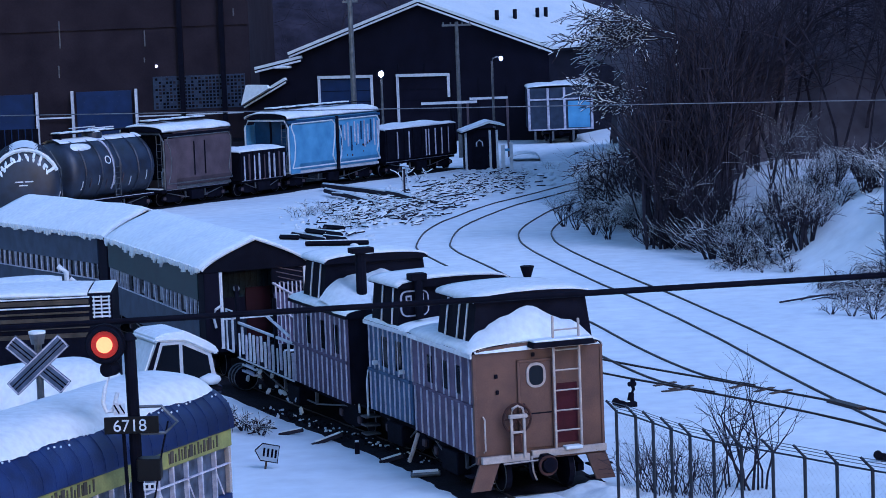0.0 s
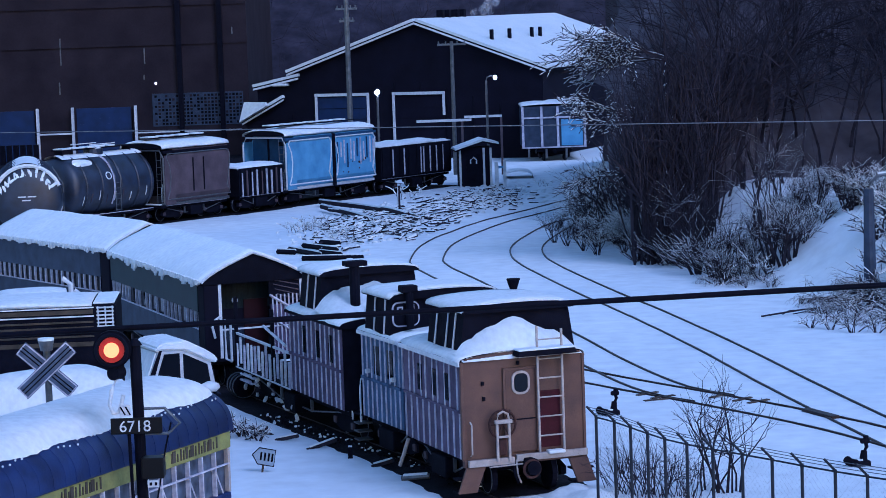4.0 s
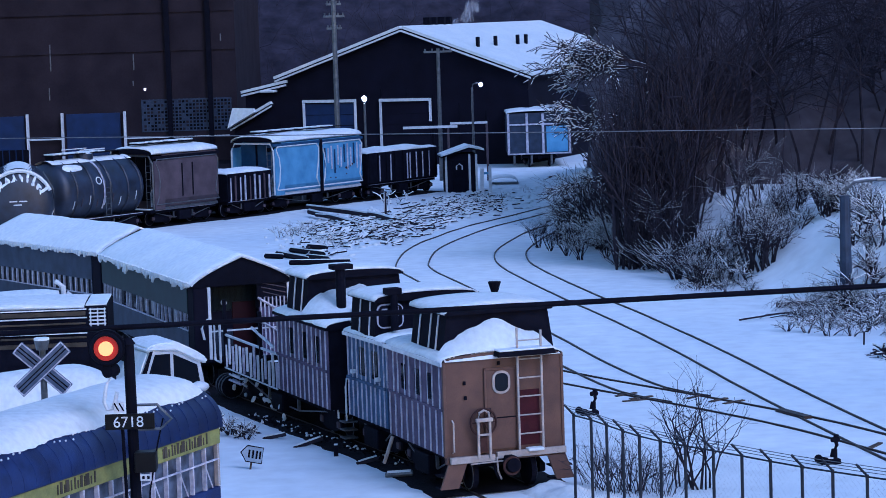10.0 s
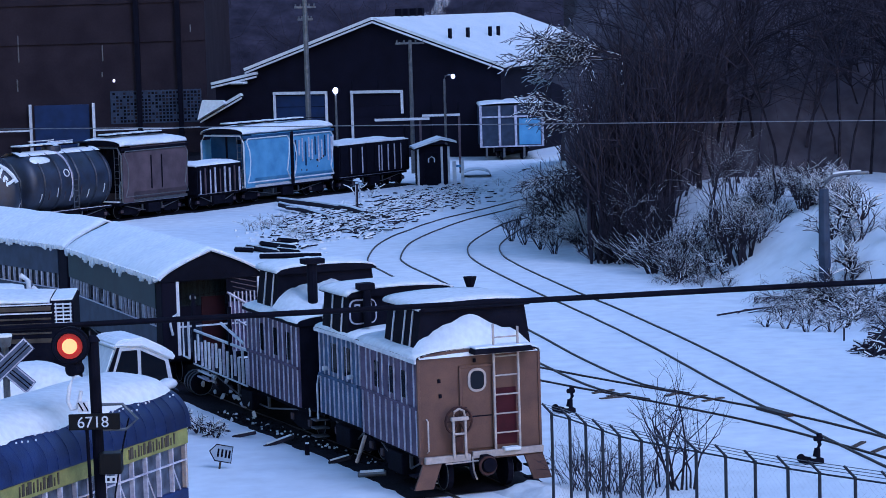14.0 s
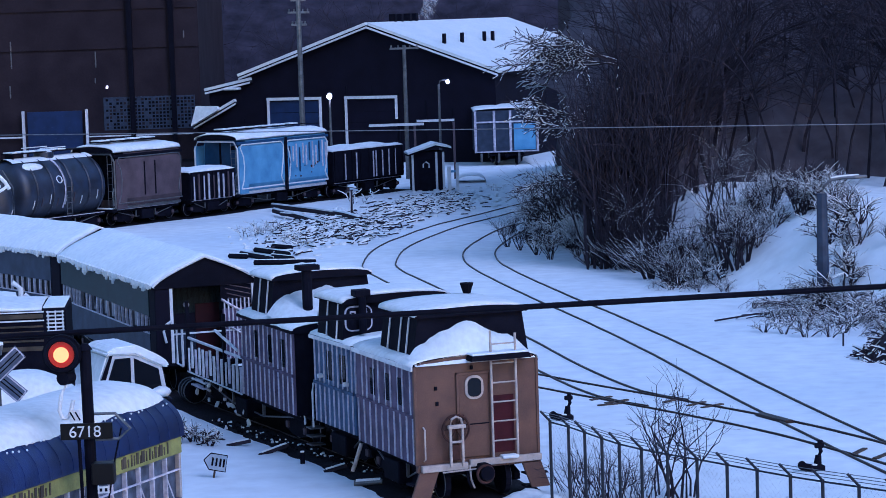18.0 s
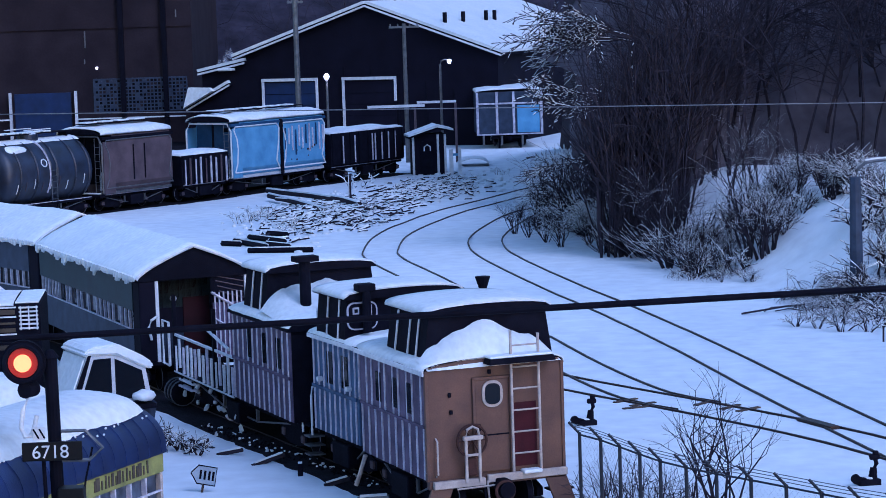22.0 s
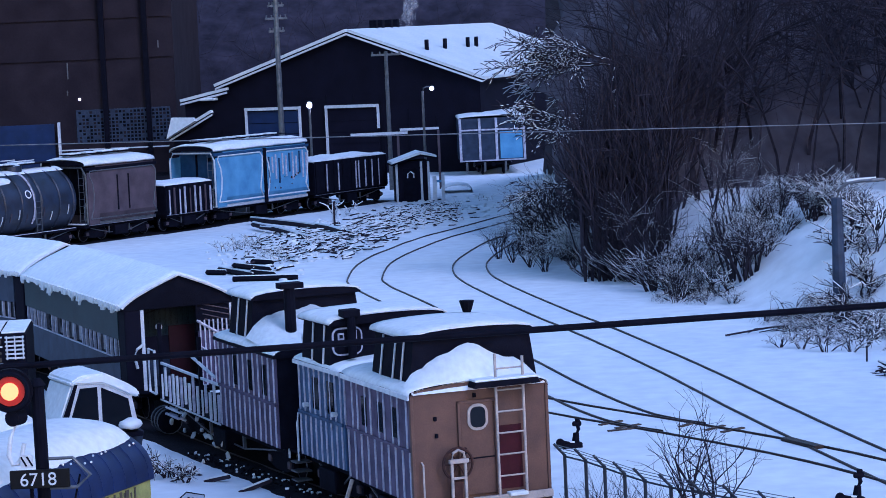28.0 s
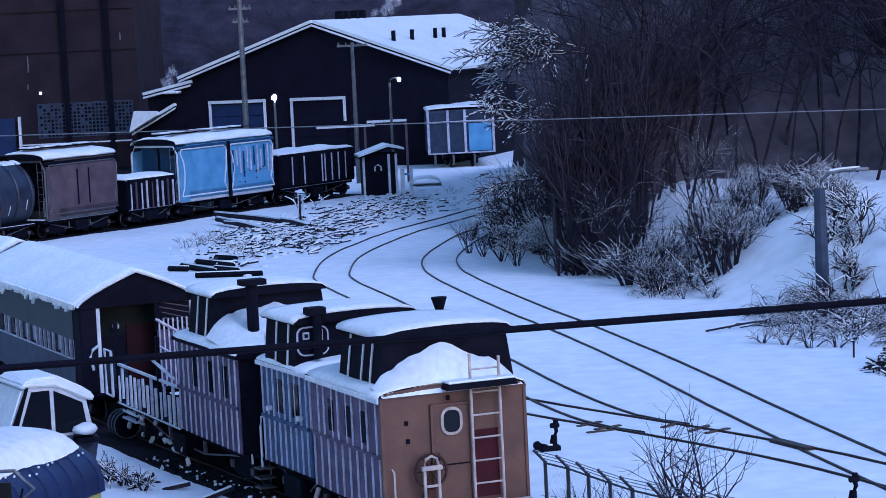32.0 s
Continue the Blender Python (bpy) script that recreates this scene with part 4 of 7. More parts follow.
def hopper(x, y, yaw, L, mat, shade, label, h=4.5, half=1.5, bays=(), ribbed=False):
    """A covered hopper: an open end cage towards the camera, waisted bays along the side, snow on the hatches."""
    car_shade(x, y, yaw, L)
    c = thing("hopper_car", pose(x, y, 0, 0, 0, yaw), label, "hopper car", "freight cars on the far siding")
    underframe(c, L, (1.2, L - 1.2))
    prof = [(-half * 0.8, 1.0), (half * 0.8, 1.0), (half, 1.6), (half, h - 0.75), (half * 0.9, h - 0.3), (-half * 0.9, h - 0.3), (-half, h - 0.75), (-half, 1.6)]
    part("body", prism(prof, 0.95, L - 0.2), mat, c)
    # recess plate whose colour carries the shade inside the cage
    part("slope_sheet", prism([(-half * 0.93, 1.5), (half * 0.93, 1.5), (half * 0.93, h - 0.4), (-half * 0.93, h - 0.4)], 0.9, 0.945), shade, c, "slope sheet inside the open end, darkened for shade")
    for sgn in (-1, 1):
        part("wing_plate", B(sgn * half - 0.03, sgn * half + 0.03, 0.1, 0.95, 1.05, h - 0.7, bevel=0.01), mat, c)
        part("end_strut", tube([(sgn * half * 0.82, 0.15, 1.25), (sgn * half * 0.62, 0.5, 2.0), (sgn * half * 0.66, 0.85, 2.5)], 0.055, 6), FROST, c)
    part("king_post", B(-0.05, 0.05, 0.4, 0.5, 1.1, h - 0.4, bevel=0.01), DARK, c)
    part("stencil_plate", B(half * 0.25, half * 0.72, 0.86, 0.895, h - 0.95, h - 0.72, bevel=0.01), DARK, c)
    edge = GALV if mat is HOPPER_GREY else FROST
    loop = [(-half * 0.97, 0.05, 1.1), (-half * 0.97, 0.05, h - 0.85), (-half * 0.82, 0.05, h - 0.42), (half * 0.82, 0.05, h - 0.42), (half * 0.97, 0.05, h - 0.85), (half * 0.97, 0.05, 1.1)]
    part("end_frame", tube(loop, 0.055, 6), edge, c)
    for k, (y0, y1) in enumerate(bays):
        bay_line(c, half, y0, y1, 1.35, h - 0.62, edge, 0.035 if mat is HOPPER_GREY else 0.045)
        if k:
            part("side_post", B(half - 0.02, half + 0.09, y0 - 0.12, y0 + 0.12, 1.0, h - 0.4, bevel=0.02), DARK, c)
    if ribbed and len(bays) > 1:
        y0, y1 = bays[1]
        rnd = random.Random(int(abs(x) * 10))
        for i in range(12):
            q = y0 + 0.4 + (y1 - y0 - 0.7) * i / 11
            part("side_rib", B(half - 0.01, half + 0.06, q - 0.05, q + 0.05, rnd.uniform(1.9, 2.7), h - 0.75 - rnd.uniform(0, 0.35), bevel=0.015), RIB if i % 3 else shade, c)
        for i in range(9):
            part("rust_patch", disc((half + 0.012, rnd.uniform(y0 + 0.4, y1 - 0.4), rnd.uniform(1.5, 2.5)), (1, 0, 0), rnd.uniform(0.03, 0.08), 0.02, 8), DARK_RUST, c)
    else:
        y0, y1 = bays[0]
        for q in (0.42, 0.58):
            part("side_seam", B(half - 0.01, half + 0.03, y0 + (y1 - y0) * q - 0.05, y0 + (y1 - y0) * q + 0.05, 1.7, h - 0.95, bevel=0.015), shade, c)
    part("side_sill", B(half * 0.8 - 0.02, half * 0.8 + 0.16, 0.1, L - 0.1, 1.0, 1.16, bevel=0.02), edge, c)
    # the top chord takes the same shaded colour
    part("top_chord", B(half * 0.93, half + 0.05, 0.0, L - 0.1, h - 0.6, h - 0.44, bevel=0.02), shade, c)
    part("roof", prism([(-half * 0.92, h - 0.31), (half * 0.92, h - 0.31), (half * 0.5, h - 0.04), (-half * 0.5, h - 0.04)], -0.05, L - 0.1), DARK, c)
    part("roof_snow", snow_slab(half * 0.97, 0.0, L - 0.1, h - 0.3, 0.3, 0.12, x, 0.1), SNOW, c)
    part("running_board", B(-0.35, 0.35, 0.2, L - 0.4, h + 0.22, h + 0.26), DARK, c)
    for k in range(int(L / 1.3)):
        part("board_snow", B(-0.33, 0.33, 0.3 + 1.3 * k, 1.2 + 1.3 * k, h + 0.264, h + 0.34, bevel=0.025), SNOW, c)
    part("end_sill", B(-half, half, -0.3, 0.1, 0.9, 1.05, bevel=0.02), DARK, c)
    part("sill_snow", B(-half * 0.9, half * 0.9, -0.28, 0.1, 1.054, 1.12, bevel=0.03), SNOW, c)
    for q in (half - 0.5, half - 0.15):
        part("ladder_rail", tube([(q, -0.02, 1.05), (q, -0.02, h - 0.5)], 0.02, 5), GALV, c)
    for k in range(7):
        part("ladder_rung", tube([(half - 0.5, -0.02, 1.3 + 0.38 * k), (half - 0.15, -0.02, 1.3 + 0.38 * k)], 0.016, 5), GALV, c)
    return c


# every car of the far siding stands on one straight track; s is the way along its near side
FAR_YAW = -35.7


def on_siding(s, half):
    """The middle of a car's near end, s metres along the siding."""
    ax, ay = math.sin(radians(-FAR_YAW)), math.cos(radians(-FAR_YAW))
    return -15.75 + ax * s - ay * half, 138.6 + ay * s + ax * half


hopper(*on_siding(0.1, 1.65), FAR_YAW, 5.9, HOPPER_GREY, DARK, "mauve-grey covered hopper car with snow on its roof", 4.55, 1.65, bays=((0.15, 5.8),))
hopper(*on_siding(11.0, 1.7), FAR_YAW, 9.0, HOPPER_BLUE, HOPPER_SHADE, "light blue covered hopper car with an open end and frosted ribs", 4.6, 1.7, bays=((0.15, 4.5), (4.6, 8.9)), ribbed=True)


def tank_car(x, y, yaw, L, R, zc, label, head=False):
    car_shade(x, y, yaw, L)
    c = thing("tank_car", pose(x, y, 0, 0, 0, yaw), label, "tank car", "freight cars on the far siding")
    underframe(c, L, (1.2, L - 1.2))
    bm = bmesh.new()
    n = 24
    prof = [(0.0, 0.25), (0.08, 0.62), (0.22, 0.86), (0.42, 0.97), (0.65, 1.0)]
    prof = prof + [(L - a, k) for a, k in prof[::-1]]
    rings = [[bm.verts.new((R * k * math.cos(2 * math.pi * i / n), yy, zc + R * k * math.sin(2 * math.pi * i / n))) for i in range(n)] for yy, k in prof]
    for a, b in zip(rings, rings[1:]):
        for i in range(n):
            bm.faces.new((a[i], a[(i + 1) % n], b[(i + 1) % n], b[i]))
    bm.faces.new(rings[0])
    bm.faces.new(rings[-1])
    bmesh.ops.recalc_face_normals(bm, faces=bm.faces[:])
    for f in bm.faces:
        f.smooth = True
    part("tank", bm, TANK, c)
    for yy in (L * 0.16, L * 0.34, L * 0.55, L * 0.75, L * 0.9):
        part("band", ring_mesh((0, yy, zc), (0, 1, 0), R + 0.01, 0.05, 28, 5), TANK, c)
    if not head:
        d = part("dome", tube([(0, L * 0.5, zc + R - 0.1), (0, L * 0.5, zc + R + 0.3)], 0.55, 16), TANK, c)
        part("dome_snow", tube([(0, L * 0.5, zc + R + 0.3), (0, L * 0.5, zc + R + 0.4)], 0.5, 14, taper=0.7), SNOW, d)
        for q in (-0.7, 0.7):
            part("walkway_rail", tube([(q, L * 0.5 - 1, zc + R + 0.55), (q, L * 0.5 + 1, zc + R + 0.55)], 0.03, 5), FROST, d)
    rows = []
    bm = bmesh.new()
    for j in range(15):
        yy = 0.3 + (L - 0.6) * j / 14
        rows.append([bm.verts.new(((R + 0.02 + 0.07 * math.sin(math.pi * i / 8)) * math.sin(radians(-24 + 6 * i)) , yy, zc + (R + 0.02 + 0.07 * math.sin(math.pi * i / 8)) * math.cos(radians(-24 + 6 * i)))) for i in range(9)])
    for a, b in zip(rows, rows[1:]):
        for i in range(8):
            bm.faces.new((a[i], a[i + 1], b[i + 1], b[i]))
    part("snow_cap", bm, SNOW, c)
    if head:
        for k in range(30):
            a = radians(20 + 4.8 * k + 9 * noise.noise((k * 3.1, 2.0, x)))
            q = R * (0.6 + 0.1 * noise.noise((k * 1.7, x, 0)) + 0.1 * (k % 3))
            fx, fz = 0.06 + 0.1 * abs(noise.noise((k * 2.7, 4.0, 1))), 0.16 + 0.3 * abs(noise.noise((k * 1.3, 8.0, 3)))
            bm = bmesh.new()
            bmesh.ops.create_icosphere(bm, subdivisions=1, radius=1.0)
            for v in bm.verts:
                v.co = Vector((v.co.x * fx, v.co.y * 0.04, v.co.z * fz)) * (1 + 0.5 * noise.noise(v.co * 1.5 + Vector((k, 0, 0))))
            pt = part("frost_patch", bm, SNOW, c)
            pt.matrix_basis = pose(q * math.cos(a), 0.1 + 0.06 * (q / R), zc + q * math.sin(a), 0, 110 * noise.noise((k * 2.3, 1, 4)), 0)
    if head:
        part("frost_rim", tube([((R * 0.97) * math.cos(radians(22 + 14 * k)), 0.3, zc + (R * 0.97) * math.sin(radians(22 + 14 * k))) for k in range(12)], 0.11, 6), SNOW, c)
    if not head:
        part("weld_band", tube([((R + 0.03) * math.cos(radians(-35 + 13 * j)), L * 0.47, zc + (R + 0.03) * math.sin(radians(-35 + 13 * j))) for j in range(11)], 0.055, 5), RIB, c)
        wk = part("walkway", B(-0.4, 0.4, 0.6, L - 0.5, zc + R + 0.3, zc + R + 0.36), DARK, c)
        for q in (0.8, L * 0.5, L - 0.8):
            part("walkway_leg", B(-0.3, 0.3, q - 0.04, q + 0.04, zc + R - 0.05, zc + R + 0.3), DARK, wk)
        for q, w in ((0.7, 0.7), (1.6, 0.9), (2.7, 0.4), (3.3, 0.8), (4.3, 0.6)):
            part("walkway_snow", B(-0.36, 0.36, q, q + w, zc + R + 0.363, zc + R + 0.44, bevel=0.03), SNOW, wk)
        bm = bmesh.new()
        bmesh.ops.create_icosphere(bm, subdivisions=2, radius=1.0)
        for v in bm.verts:
            v.co = Vector((v.co.x * 0.3, v.co.y * 0.75, v.co.z * 0.16)) * (1 + 0.3 * noise.noise(v.co * 1.4))
        part("snow_patch", bm, SNOW, c).matrix_basis = pose(R * 0.62, L * 0.2, zc + R * 0.76, 0, 38, 0)
    if head:
        for x0, x1, z in ((-0.5, -0.1, 0.12), (-0.02, 0.4, 0.12), (-0.3, 0.12, -0.06)):
            part("stencil_bar", B(x0, x1, -0.01, 0.03, zc + z, zc + z + 0.06), FROST, c)
    for z in (1.3,):
        part("side_rail", tube([(-R - 0.1, 0.2, z), (-R - 0.1, L - 0.2, z)], 0.03, 5), FROST, c)
    for q in (-0.2, 0.2):
        part("ladder_rail", tube([(R + 0.06, L * 0.5 + q, 1.0), (R + 0.06, L * 0.5 + q, zc + 0.5), (R * 0.75, L * 0.5 + q, zc + R * 0.8)], 0.025, 5), GALV, c)
    for k in range(6):
        part("ladder_rung", tube([(R + 0.06, L * 0.5 - 0.2, 1.15 + 0.3 * k), (R + 0.06, L * 0.5 + 0.2, 1.15 + 0.3 * k)], 0.018, 5), GALV, c)
    # short curved streaks, paler than the tank, low on its side
    for k in range(9):
        a = radians(-32 + 4 * (k % 3))
        yy = 0.9 + 0.62 * k
        part("grime_streak", tube([((R + 0.015) * math.cos(a + 0.1 * j), yy, zc + (R + 0.015) * math.sin(a + 0.1 * j)) for j in range(4)], 0.025, 4), HOPPER_GREY if k % 2 else FROST, c)
    part("stencil_plate", ring_mesh(((R + 0.01) * 0.94, L * 0.42, zc + R * 0.33), (1, 0, 0.35), 0.2, 0.035, 14, 4), FROST, c)
    return c


tank_car(-20.92, 124.0, 9.6, 7.4, 1.76, 2.66, "black tank car with frosted lettering on its round end", True)
tank_car(*on_siding(-7.2, 1.7), FAR_YAW, 6.95, 1.72, 2.5, "black banded tank car with snow patches and a walkway")


def gondola(x, y, yaw, L, top, label, stripes=True):
    car_shade(x, y, yaw, L)
    c = thing("gondola_car", pose(x, y, 0, 0, 0, yaw), label, "gondola car", "freight cars on the far siding")
    underframe(c, L, (1.1, L - 1.1))
    part("floor", B(-1.4, 1.4, 0, L, 1.0, 1.1), DARK, c)
    for a in ((-1.45, -1.35, 0, L), (1.35, 1.45, 0, L), (-1.35, 1.35, 0, 0.1), (-1.35, 1.35, L - 0.1, L)):
        part("side_wall", B(*a, 1.1, top, bevel=0.01), DARK, c)
    ribs_left_right(c, L, 1.45, 1.1, top, 0.9, DARK, 0.12, 0.06)
    if stripes:
        for i in range(9):
            q = 0.25 + i * (L - 0.5) / 8
            part("side_stake", B(1.45, 1.53, q - 0.05, q + 0.05, 1.0, top - 0.25 + 0.1 * (i % 2), bevel=0.01), RIB if i % 3 != 1 else HOPPER_GREY, c)
    else_side = () if stripes else (1.2, 2.4, 4.2, 4.5, 5.2, 5.9, 6.6)
    for q in else_side:
        part("side_stake", B(1.47, 1.53, q - 0.04, q + 0.04, 1.15, top - 0.2, bevel=0.01), RIB, c)
    part("load_snow", snow_slab(1.42, -0.02, L, top - 0.04, 0.05, 0.2, x, 0.12), SNOW, c)
    return c


gondola(*on_siding(6.6, 1.45), FAR_YAW, 4.1, 2.65, "low dark gondola car with upright stakes and snow on its load")
gondola(*on_siding(20.4, 1.45), FAR_YAW, 7.6, 3.0, "dark gondola car with snow along its top", False)
far = thing("box_car", pose(8.35, 184.0, -0.1, 0, 0, 0), "pale blue-grey box car at the far end of the yard", "box car", "freight cars on the far siding")
underframe(far, 12, (1.4, 10.6))
part("body", B(-2.35, 2.35, 0, 12, 1.1, 4.2, bevel=0.05), COACH_GREY, far)
part("roof_snow", snow_slab(2.4, -0.1, 12, 4.2, 0.15, 0.12, 3, 0.08), SNOW, far)
for q in (-2.3, -0.9, 0.3, 2.3):
    part("end_rib", B(q - 0.09, q + 0.09, -0.08, 0.0, 1.1, 4.2, bevel=0.02), RIB, far)
part("door", B(0.55, 2.15, -0.06, 0.0, 1.25, 3.2, bevel=0.02), HOPPER_BLUE, far)
part("belt_rail", B(-2.3, 2.3, -0.1, -0.06, 3.3, 3.42, bevel=0.02), RIB, far)
part("sill_frost", B(-2.3, 2.3, -0.12, -0.06, 1.1, 1.2, bevel=0.02), RIB, far)
for q in (-1.9, -0.6, 0.9):
    part("end_step", B(q - 0.08, q + 0.08, -0.1, 0.0, 0.35, 1.05, bevel=0.02), GALV, far)


# ---- buildings ----
def gable_shed():
    b = thing("engine_shed", pose(-1.8, 193, 0, 0, 0, -22), "long dark gabled shed with a snow-covered roof", "shed")
    Lg = 32
    prof = [(-14.9, 0), (10.4, 0), (10.4, 6.75), (0.1, 10.55), (-10.9, 6.8), (-10.9, 6.4), (-13.8, 5.75), (-13.8, 3.6), (-14.9, 3.05)]
    part("wall", prism(prof, 0, Lg), DARK_WALL, b)
    for a, c, nm in (((0.1, 10.5), (10.8, 6.6), "roof"), ((0.1, 10.5), (-10.95, 6.75), "roof"), ((-9.95, 6.45), (-13.95, 5.65), "lean_to_roof"), ((-11.29, 4.8), (-15.05, 2.9), "porch_roof")):
        d = Vector((c[0] - a[0], 0, c[1] - a[1])).normalized()
        nrm = Vector((-d.z, 0, d.x))
        if nrm.z < 0:
            nrm = -nrm
        pr = [a, c, (c[0] + nrm.x * 0.2, c[1] + nrm.z * 0.2), (a[0] + nrm.x * 0.2, a[1] + nrm.z * 0.2)]
        r = part(nm, prism(pr, -0.35, Lg + 0.3), DARK, b)
        pr = [(p[0] + nrm.x * 0.205, p[1] + nrm.z * 0.205) for p in (a, c)] + [(p[0] + nrm.x * 0.42, p[1] + nrm.z * 0.42) for p in (c, a)]
        part("roof_snow", prism(pr, -0.45, Lg + 0.3), SNOW, r, "even layer of snow")
        part("verge_board", prism([(a[0], a[1] - 0.05), (c[0], c[1] - 0.05), (c[0], c[1] + 0.1), (a[0], a[1] + 0.1)], -0.5, -0.46), FROST, r)
    part("end_gusset", prism([(-15.1, 3.1), (-12.6, 4.4), (-12.8, 4.65), (-14.6, 4.7)], -0.9, -0.5), SNOW, b, "snow-covered gusset at the lean-to")
    part("eave_snow_lump", B(-12.1, -10.9, -0.9, -0.05, 5.9, 6.1, bevel=0.08), SNOW, b)
    # slit vents that stand out of the snow on the long roof slope
    for yy in (2.8, 6.8, 12.0, 14.0):
        part("roof_vent", B(5.1, 5.3, yy, yy + 0.45, 8.3, 9.85, bevel=0.03), DARK, b)
    # chimneys and ridge clutter
    for yy in (5, 6.4, 8.2, 9.6):
        part("ridge_vent", B(-0.2, 0.35, yy, yy + 0.5, 10.6, 11.5, bevel=0.04), DARK, b)
    # bay doors with frosted frames
    for x0, x1, zt, leaf in ((-8.6, -4.15, 4.9, BLUE_DOOR), (-1.95, 2.25, 4.9, DARK_WALL)):
        d = part("door", B(x0, x1, -0.08, 0.0, 0.1, zt), leaf, b)
        part("frame", B(x0 - 0.1, x0 + 0.08, -0.2, -0.08, 0, zt + 0.1), FROST, d)
        part("frame", B(x1 - 0.08, x1 + 0.1, -0.2, -0.08, 0 if leaf is BLUE_DOOR else 3.4, zt + 0.1), FROST, d)
        part("lintel", B(x0 - 0.1, x1 + 0.1, -0.24, -0.08, zt + 0.1, zt + 0.32), FROST, d)
        for i in range(5):
            part("panel_joint", B(x0, x1, -0.1, -0.082, 0.6 + i * 0.85, 0.64 + i * 0.85), DARK, d)
    for i in range(11):
        part("cladding_strip", B(-13 + i * 2.2, -12.9 + i * 2.2, -0.05, 0.0, 0.2, 3.0 + min(i, 11 - i) * 0.6), DARK, b)
    return b


gable_shed()


def brick_works():
    b = thing("warehouse", pose(0, 205, 0), "tall dark brown warehouse with blue loading doors", "warehouse")
    part("wall", B(-70, -15.8, 0, 30, 0, 17.5), BROWN_WALL, b)
    part("roof_snow", B(-70.2, -15.6, -0.2, 30, 17.5, 17.9), SNOW, b)
    for x0, x1, zt in ((-47.5, -33.6, 4.35), (-30.1, -25.6, 4.4)):
        d = part("loading_door", B(x0, x1, -0.1, 0.0, 0.2, zt), BLUE_DOOR, b, "blue roller door")
        for i in range(9):
            part("slat", B(x0, x1, -0.106, -0.1, 0.35 + i * 0.45, 0.38 + i * 0.45), BLUE_DOOR, d)
    for x in (-33.3, -30.4, -25.2):
        part("door_post", B(x - 0.1, x + 0.1, -0.5, -0.1, 0, 4.5), FROST, b)
    part("door_rail", B(-33.3, -30.4, -0.4, -0.3, 2.3, 2.42), FROST, b)
    part("door_rail", B(-25.2, -16.5, -0.4, -0.3, 2.2, 2.3), FROST, b)
    # many-paned window band
    w = part("window", B(-23.8, -16.3, -0.06, 0.0, 2.7, 5.4), COACH_GREY, b)
    panes = [part("pane", B(0, 0.2, 0, 0.02, 0, 0.19), mt, w) for mt in (BROWN_WALL, COACH_GREY, DARK)]
    rnd = random.Random(77)
    for i in range(25):
        for j in range(9):
            src = panes[0 if rnd.random() < 0.3 else (1 if rnd.random() < 0.2 else 2)]
            m = pose(-23.62 + i * 0.293, -0.08, 2.8 + j * 0.285)
            if (i, j) in ((0, 0), (1, 0), (2, 0)):
                panes[i].matrix_basis = m
            else:
                share("pane", src, m, w)
    for x in (-21.4, -18.0):
        part("pilaster", B(x - 0.2, x + 0.2, -0.4, 0.0, 0, 17.4), DARK, b)
    for z in (9.4, 12.6):
        part("string_course", B(-36, -15.9, -0.12, 0.0, z, z + 0.05), BROWN_WALL, b)
    for x, z, h in ((-31.2, 8.0, 2.2), (-24.3, 7.9, 1.3), (-24.4, 6.6, 0.4), (-17, 10.1, 0.6), (-31.4, 5.6, 1.0)):
        part("ice_streak", B(x - 0.05, x + 0.05, -0.08, 0.0, z, z + h, bevel=0.02), GALV, b)
    part("wall_lamp", B(-23.52, -23.36, -0.25, 0.0, 6.16, 6.36, bevel=0.03), LAMP_WALL, b)
    for i in range(6):
        part("clutter_box", B(-36 + i * 0.55, -35.6 + i * 0.55, -3.5, -3.1, 0, 1.7), DARK, b)


brick_works()
porch = thing("canopy_frame", pose(0, 171, 0), "steel canopy frame with frost along its beams", "canopy")
part("beam", B(-1.7, 2.1, -0.1, 0.1, 3.78, 3.95), FROST, porch)
part("beam", B(1.6, 4.2, -0.1, 0.1, 4.0, 4.15), FROST, porch)
for x in (1.45, 4.15):
    part("post", B(x - 0.08, x + 0.08, -0.08, 0.08, -0.1, 3.95), HOPPER_GREY, porch)


# near-black slab added over the snow before the warehouse
apron = bmesh.new()
_ring = [apron.verts.new((x, y, 0.16)) for x, y in ((-75, 100), (-33, 112), (-21.5, 134.5), (-7.5, 154), (-3.5, 175), (-3, 186), (-16, 204.9), (-75, 204.9))]
apron.faces.new(_ring)
for _f in bmesh.ops.extrude_face_region(apron, geom=apron.faces[:])["geom"]:
    if isinstance(_f, bmesh.types.BMVert):
        _f.co.z = -0.3
bmesh.ops.recalc_face_normals(apron, faces=apron.faces[:])
tagged(part("pavement", apron, DARK_GROUND), "dark flat apron before the warehouse", "pavement", kind="structure")


